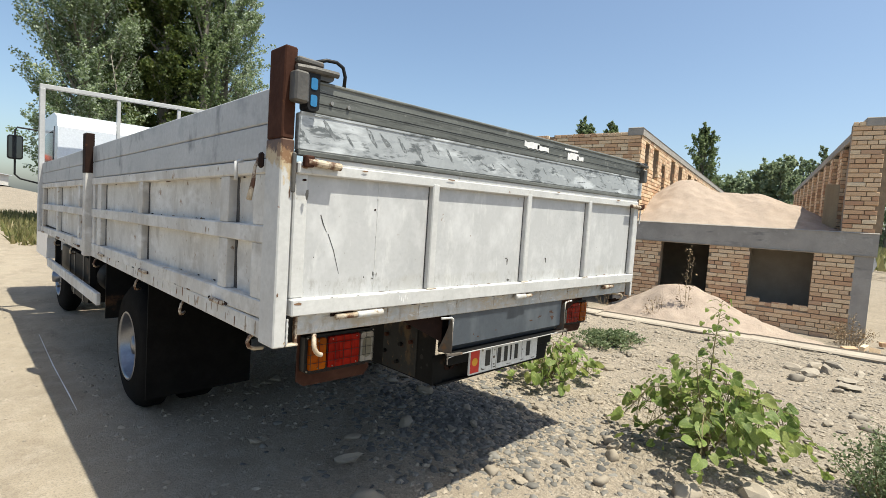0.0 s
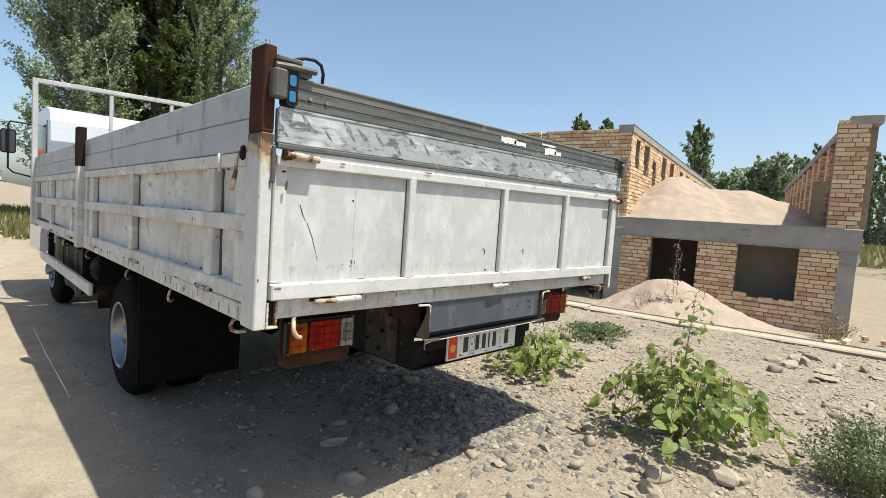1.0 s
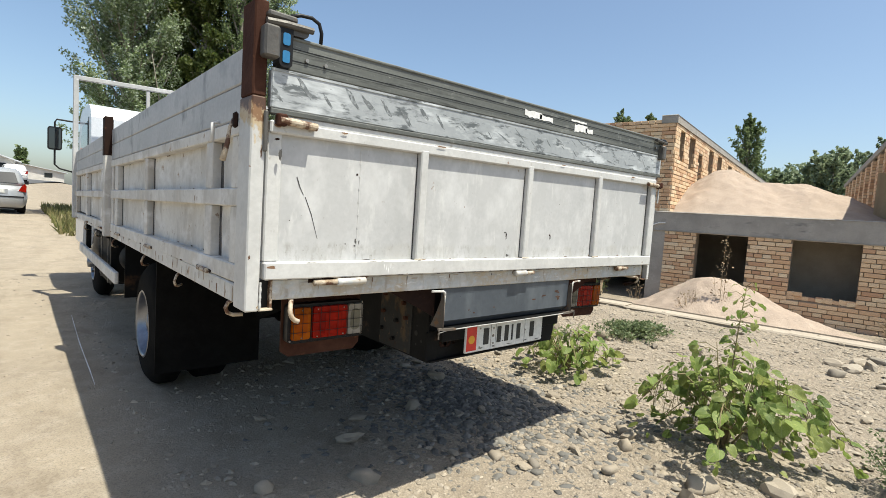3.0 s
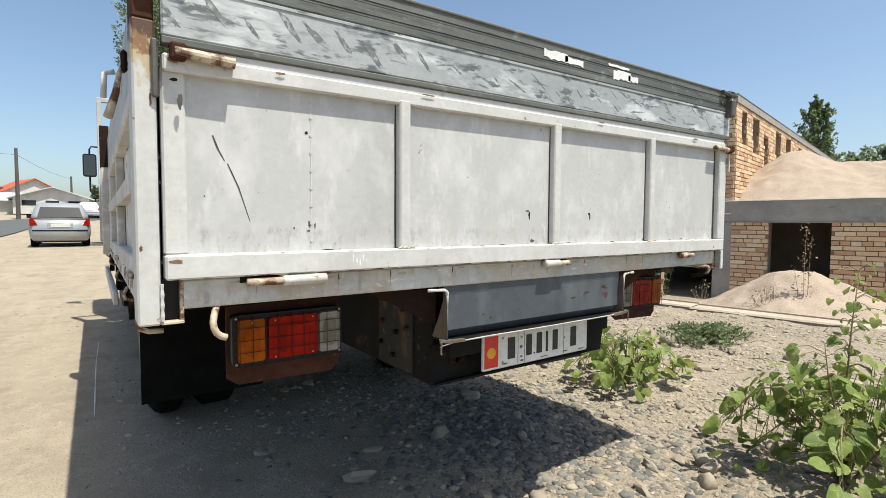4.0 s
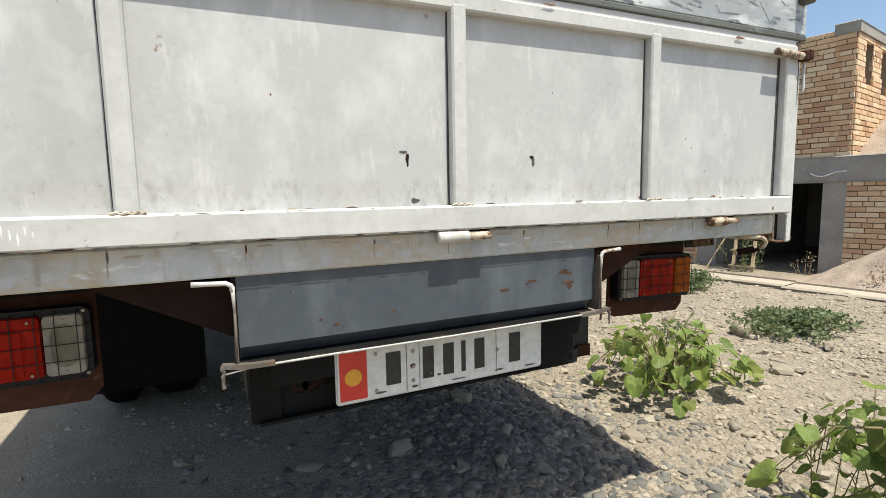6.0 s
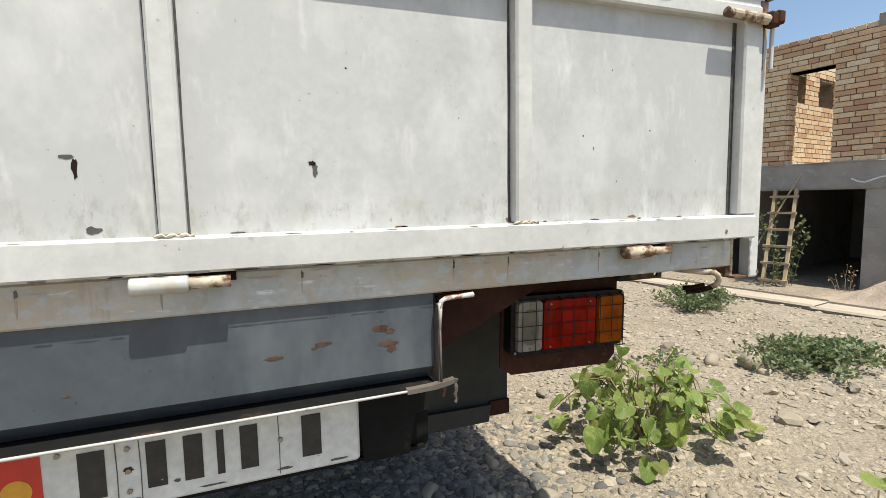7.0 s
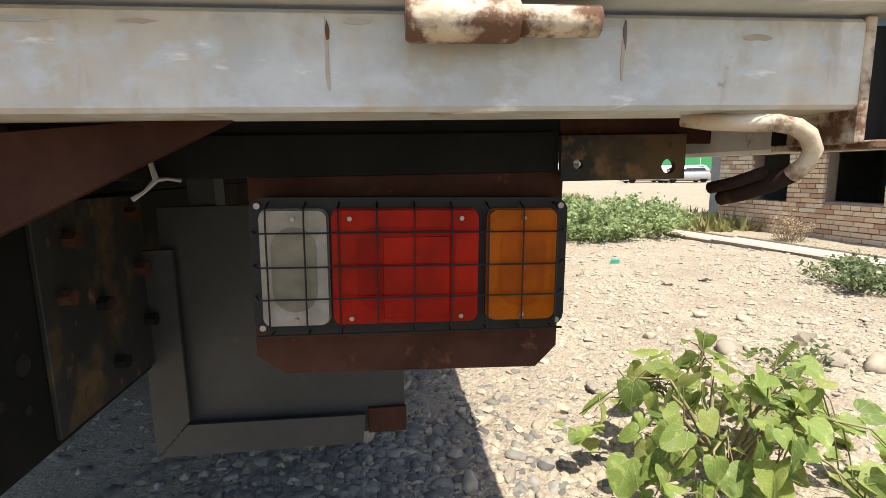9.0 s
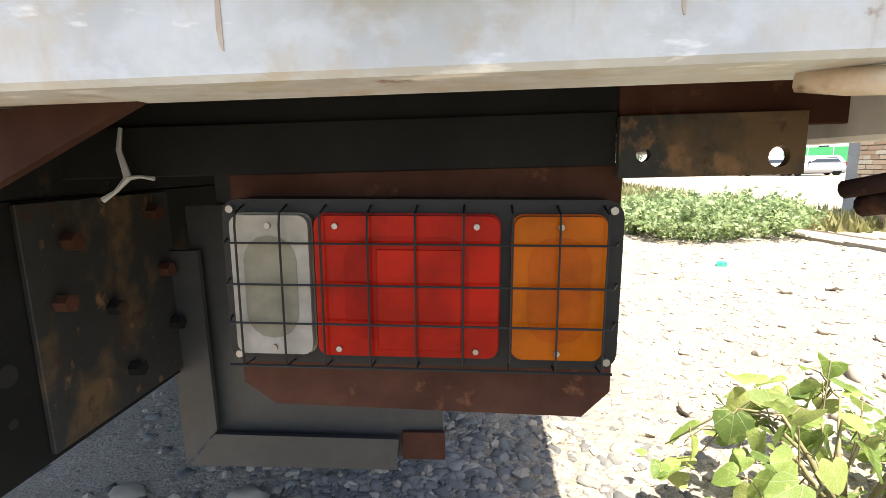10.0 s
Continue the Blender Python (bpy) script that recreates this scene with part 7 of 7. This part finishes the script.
for p, q in zip(rows, rows[1:]):
    for j in range(6):
        road.faces.new((p[j], p[j + 1], q[j + 1], q[j]))
tagged(part("road", road, ASPHALT), "grey asphalt road running into the distance", "road", kind="structure")


def grass_patch(name, x0, x1, y0, y1, count, h, label, seed, z=None):
    rng = random.Random(seed)
    verts, faces = [], []
    for _ in range(count):
        x, y = rng.uniform(x0, x1), rng.uniform(y0, y1)
        z0 = ground_z(x, y) if z is None else z
        a = rng.uniform(0, 6.28)
        w = Vector((math.cos(a), math.sin(a), 0)) * h * 0.16
        t = Vector((rng.gauss(0, 0.3) * h, rng.gauss(0, 0.3) * h, h * rng.uniform(0.4, 1.2)))
        p = Vector((x, y, z0 - 0.02))
        b = len(verts)
        verts += [p - w, p + w, p + t]
        faces.append((b, b + 1, b + 2))
    me = bpy.data.meshes.new(name)
    me.from_pydata([v[:] for v in verts], [], faces)
    me.materials.append(GRASS)
    return tagged(new(name, me), label, "grass", kind="stuff")


grass_patch("verge_grass", 1.4, 9.0, 15.0, 26.0, 10000, 0.32, "dry yellow-green verge grass along the track", 3)
grass_patch("field_grass", 30, 95, -22, 20, 9000, 1.0, "green field grass beyond the building", 4, 0.3)
grass_patch("plot_grass", 5.2, 9.2, 8.6, 13.5, 3500, 0.30, "dry grass behind the weed thicket", 5)

WALL_PALE = surface("pale_far_wall", (0.62, 0.60, 0.56), (0.5, 0.48, 0.45), 1.5, 0.9, bump=0.0)
ROOF_PALE = surface("pale_sheet_roof", (0.55, 0.57, 0.60), (0.47, 0.49, 0.52), 1.0, 0.6, bump=0.0)
ROOF_RED = surface("orange_red_roof", (0.55, 0.10, 0.04), (0.48, 0.09, 0.04), 1.0, 0.7, bump=0.0)
ROOF_DARK = surface("dark_red_roof", (0.16, 0.07, 0.06), (0.12, 0.055, 0.05), 1.0, 0.8, bump=0.0)
GREEN_SHEET = surface("green_sheet_fence", (0.04, 0.28, 0.09), (0.035, 0.24, 0.08), 1.5, 0.5, bump=0.0)


def shed(at, w, d, h, ridge, roof, label, turn=0.0, z=0.28):
    house = thing("shed", (at[0], at[1], z), label, "building")
    m = Matrix.Translation((at[0], at[1], z)) @ Matrix.Rotation(radians(turn), 4, "Z")
    bm = box(-w / 2, w / 2, -d / 2, d / 2, -0.2, h)
    bm.transform(m)
    part("wall", bm, WALL_PALE, house)
    o = 0.4
    for s in (1, -1):
        bm = slab([(0.0, h + ridge), (0.0, h + ridge - 0.08), (-s * (w / 2 + o), h - 0.18), (-s * (w / 2 + o), h - 0.08)], "y", -d / 2 - o, d / 2 + o)
        bm.transform(m)
        part("roof", bm, roof, house)
    bm = slab([(-w / 2, h), (w / 2, h), (0, h + ridge - 0.05)], "y", -d / 2, -d / 2 + 0.1)
    bm.transform(m)
    part("gable", bm, WALL_PALE, house)
    for k in (-0.3, 0.0, 0.3):
        bm = box(k * w - 0.5, k * w + 0.5, -d / 2 - 0.03, -d / 2 + 0.05, 0.6 if k else 0.0, min(h - 0.3, 2.0))
        bm.transform(m)
        win = part("window" if k else "doorway", bm, GLASS_DARK, house)
    return house


shed((-2.3, 62), 5.6, 6, 1.35, 1.0, ROOF_PALE, "white gabled roadside shed with a pale sheet roof", 4, 2.0)
shed((-7.2, 66), 6, 8, 1.2, 0.8, ROOF_PALE, "low shed with a pale sheet roof", 86, 2.0)
shed((-6.6, 90), 6.4, 7, 3.0, 1.9, ROOF_RED, "house with a bright orange-red roof", 20, 2.0)
shed((-11.2, 92), 7, 7, 2.8, 1.6, ROOF_DARK, "house with a dark red roof", 10, 2.0)
shed((-12.4, 64), 3.4, 9, 1.15, 0.5, ROOF_PALE, "long white roadside wall with a pale roof", 84, 2.0)
shed((1.5, 104), 10, 8, 1.6, 0.8, ROOF_PALE, "pale low roadside building", 4, 2.0)


POLE = surface("tarred_pole", (0.075, 0.068, 0.062), (0.12, 0.11, 0.10), 4, 0.9, squash=(1, 1, 0.2), bump=0.2)


def pole(at, h, lean=0.0, arms=True, z=0.28):
    p = thing("utility_pole", (at[0], at[1], z), "grey utility pole with crossarms beside the road", "pole", "poles along the road")
    part("post", rod([(at[0], at[1], z - 0.3), (at[0] + lean, at[1], z + h)], [0.15, 0.10], 8), POLE, p)
    if arms:
        for dz in (0.25, 0.75):
            part("crossarm", box(at[0] - 0.75 + lean, at[0] + 0.75 + lean, at[1] - 0.05, at[1] + 0.05, z + h - dz, z + h - dz + 0.09), LATCH, p)
            for k in (-0.65, -0.3, 0.3, 0.65):
                part("insulator", rod([(at[0] + k + lean, at[1], z + h - dz + 0.09), (at[0] + k + lean, at[1], z + h - dz + 0.27)], 0.05, 6), SMEAR, p)
    return p


pole((-3.7, 50), 5.2, 0.0, False, 1.5)
pole((-1.2, 80), 4.9, 0.0, False, 2.0)
pole((-5.4, 45), 5.6, 0.0, True, 1.35)
for x0, y0, z0, x1, y1, z1 in ((-5.4, 45, 6.6, -30, 44, 6.4), (-3.7, 50, 6.2, -30, 48, 6.8), (-3.7, 50, 6.2, -1.2, 80, 6.6)):
    wire = part("power_line", rod([(x0, y0, z0), ((x0 * 3 + x1) / 4, (y0 * 3 + y1) / 4, (z0 * 3 + z1) / 4 - 0.2), ((x0 + x1) / 2, (y0 + y1) / 2, (z0 + z1) / 2 - 0.27), ((x0 + x1 * 3) / 4, (y0 + y1 * 3) / 4, (z0 + z1 * 3) / 4 - 0.2), (x1, y1, z1)], 0.012, 4), PLASTIC)
    tagged(wire, "thin black power line between poles", "cable")


def car(at, turn, paint, label, name="car", z=None, length=3.9):
    """A small hatchback: rounded lower body, cabin drawn in towards the roof, glass set into it; its tail looks to -y before the turn."""
    zc = ground_z(*at) if z is None else z
    c = thing(name, (at[0], at[1], zc), label, "car")
    m = Matrix.Translation((at[0], at[1], zc)) @ Matrix.Rotation(radians(turn), 4, "Z")
    h = length / 2

    def put(nm, b, mt, lab="", smooth=False):
        b.transform(m)
        return part(nm, b, mt, c, lab, smooth=smooth)

    def loft(rings, bm=None):
        """Skin over level rings of (z, half width, y front, y back)."""
        bm = bm or bmesh.new()
        rows = []
        for zz, w, y0, y1 in rings:
            rows.append([bm.verts.new((sx * w * kx, y, zz)) for sx, kx, y in ((-1, 0.86, y0), (1, 0.86, y0), (1, 1, y0 + 0.16), (1, 1, y1 - 0.16), (1, 0.86, y1), (-1, 0.86, y1), (-1, 1, y1 - 0.16), (-1, 1, y0 + 0.16))])
        for p, q in zip(rows, rows[1:]):
            for k in range(8):
                bm.faces.new((p[k], p[(k + 1) % 8], q[(k + 1) % 8], q[k]))
        bm.faces.new(rows[0][::-1])
        bm.faces.new(rows[-1])
        return bm
    put("body", loft([(0.20, 0.72, -h + 0.06, h - 0.05), (0.32, 0.80, -h, h), (0.52, 0.83, -h - 0.02, h), (0.72, 0.82, -h + 0.02, h - 0.05), (0.90, 0.79, -h + 0.09, h - 0.30)]), paint, smooth=True)
    put("cabin", loft([(0.90, 0.775, -h + 0.09, h - 0.95), (1.05, 0.75, -h + 0.16, h - 1.12), (1.25, 0.69, -h + 0.30, h - 1.36), (1.40, 0.63, -h + 0.42, h - 1.55), (1.47, 0.52, -h + 0.60, h - 1.75)]), paint, smooth=True)
    pane = slab([(-0.60, 0.0), (0.60, 0.0), (0.52, 0.40), (-0.52, 0.40)], "y", -0.012, 0.012)
    pane.transform(Matrix.Translation((0, -h + 0.115, 0.98)) @ Matrix.Rotation(radians(-33), 4, "X"))
    put("rear_window", pane, GLASS_DARK, "dark tinted rear window")
    for s in (-1, 1):
        side = slab([(-h + 0.48, 0.0), (-h + 0.70, 0.36), (-h + 1.85, 0.36), (-h + 2.45, 0.0)], "x", -0.01, 0.01)
        side.transform(Matrix.Translation((s * 0.768, 0, 0.99)) @ Matrix.Rotation(radians(-s * 19), 4, "Y"))
        put("side_window", side, GLASS_DARK)
        put("tail_light", slab([(s * 0.79, 0.70), (s * 0.60, 0.74), (s * 0.66, 0.86), (s * 0.755, 0.98), (s * 0.80, 0.90)], "y", -h + 0.0, -h + 0.17), LENS_RED, "red tail light")
        put("mirror", box(s * 0.90 - 0.08, s * 0.90 + 0.08, -h + 2.45, -h + 2.55, 0.96, 1.08), PLASTIC)
        for y in (-h + 0.65, h - 0.75):
            put("wheel", lathe([(-0.10, 0.001), (-0.10, 0.27), (-0.07, 0.30), (0.07, 0.30), (0.10, 0.27), (0.10, 0.001)], (s * 0.70, y, 0.30), "x", 20), RUBBER)
    put("bumper_strip", box(-0.74, 0.74, -h - 0.03, -h + 0.05, 0.525, 0.565), PLASTIC, "dark rubbing strip")
    put("underbody", box(-0.66, 0.66, -h + 0.12, h - 0.2, 0.15, 0.24), PLASTIC)
    put("plate_recess", box(-0.34, 0.34, -h - 0.012, -h + 0.03, 0.63, 0.79), paint)
    put("plate", box(-0.26, 0.26, -h - 0.02, -h + 0.02, 0.66, 0.77), PLATE)
    return c


SILVER = surface("silver_car_paint", (0.42, 0.435, 0.46), (0.37, 0.385, 0.41), 2, 0.35, metal=0.35, bump=0.0)
WHITE_CAR = surface("white_car_paint", (0.75, 0.75, 0.75), (0.7, 0.7, 0.7), 2, 0.3, bump=0.0)
car((0.0, 22.9), 2, SILVER, "silver hatchback standing on the dusty track", length=3.7)
car((0.55, 58), 5, WHITE_CAR, "white car far along the road")
trailer = thing("parked_trailer", (-6.6, 41.0, ground_z(-6.6, 41.0)), "dark red cargo trailer parked beside the road", "trailer")
TRAILER_RED = surface("dull_red_sheet", (0.22, 0.05, 0.05), (0.17, 0.04, 0.042), 2, 0.7, bump=0.0)
tz = ground_z(-6.6, 41.0)
part("cargo_box", box(-8.6, -6.3, 39.5, 43.5, tz + 0.75, tz + 2.0), TRAILER_RED, trailer, bevel=0.03)
part("tarpaulin", box(-8.55, -6.35, 39.6, 43.4, tz + 2.0, tz + 2.7), WALL_PALE, trailer, "pale grey tarpaulin top", bevel=0.1)
for wy in (40.2, 42.6):
    for wx in (-8.4, -6.7):
        part("wheel", lathe([(0.0, 0.001), (0.0, 0.38), (0.05, 0.42), (0.2, 0.42), (0.25, 0.38), (0.25, 0.001)], (wx, wy, tz + 0.42), "x", 20), RUBBER, trailer)
part("underframe", box(-8.3, -6.6, 39.6, 43.4, tz + 0.55, tz + 0.75), BLACK, trailer)
# parked cars and a green fence beyond the weeds
car((25.6, 42.5), 84, WHITE_CAR, "white parked car beyond the weeds")
car((28.2, 40.5), 80, SILVER, "silver parked car beyond the weeds")
car((30.0, 46.5), 80, WHITE_CAR, "white parked estate car by the green fence", length=4.4)
fence = thing("green_fence", (22.0, 55.0, -0.5), "green corrugated sheet fence behind the parked cars", "fence")
for k in range(6, 14):
    bm = box(-0.98, 0.98, -0.02, 0.02, 0.0, 2.2)
    bm.transform(Matrix.Translation((22.0 + 1.95 * k, 55.0 - 0.55 * k, -0.5)) @ Matrix.Rotation(radians(-15.8), 4, "Z"))
    part("fence_panel", bm, GREEN_SHEET, fence)
shed((36, 66), 24, 8, 5.0, 1.2, ROOF_PALE, "pale building with a green front behind the fence", -15, 0.0)
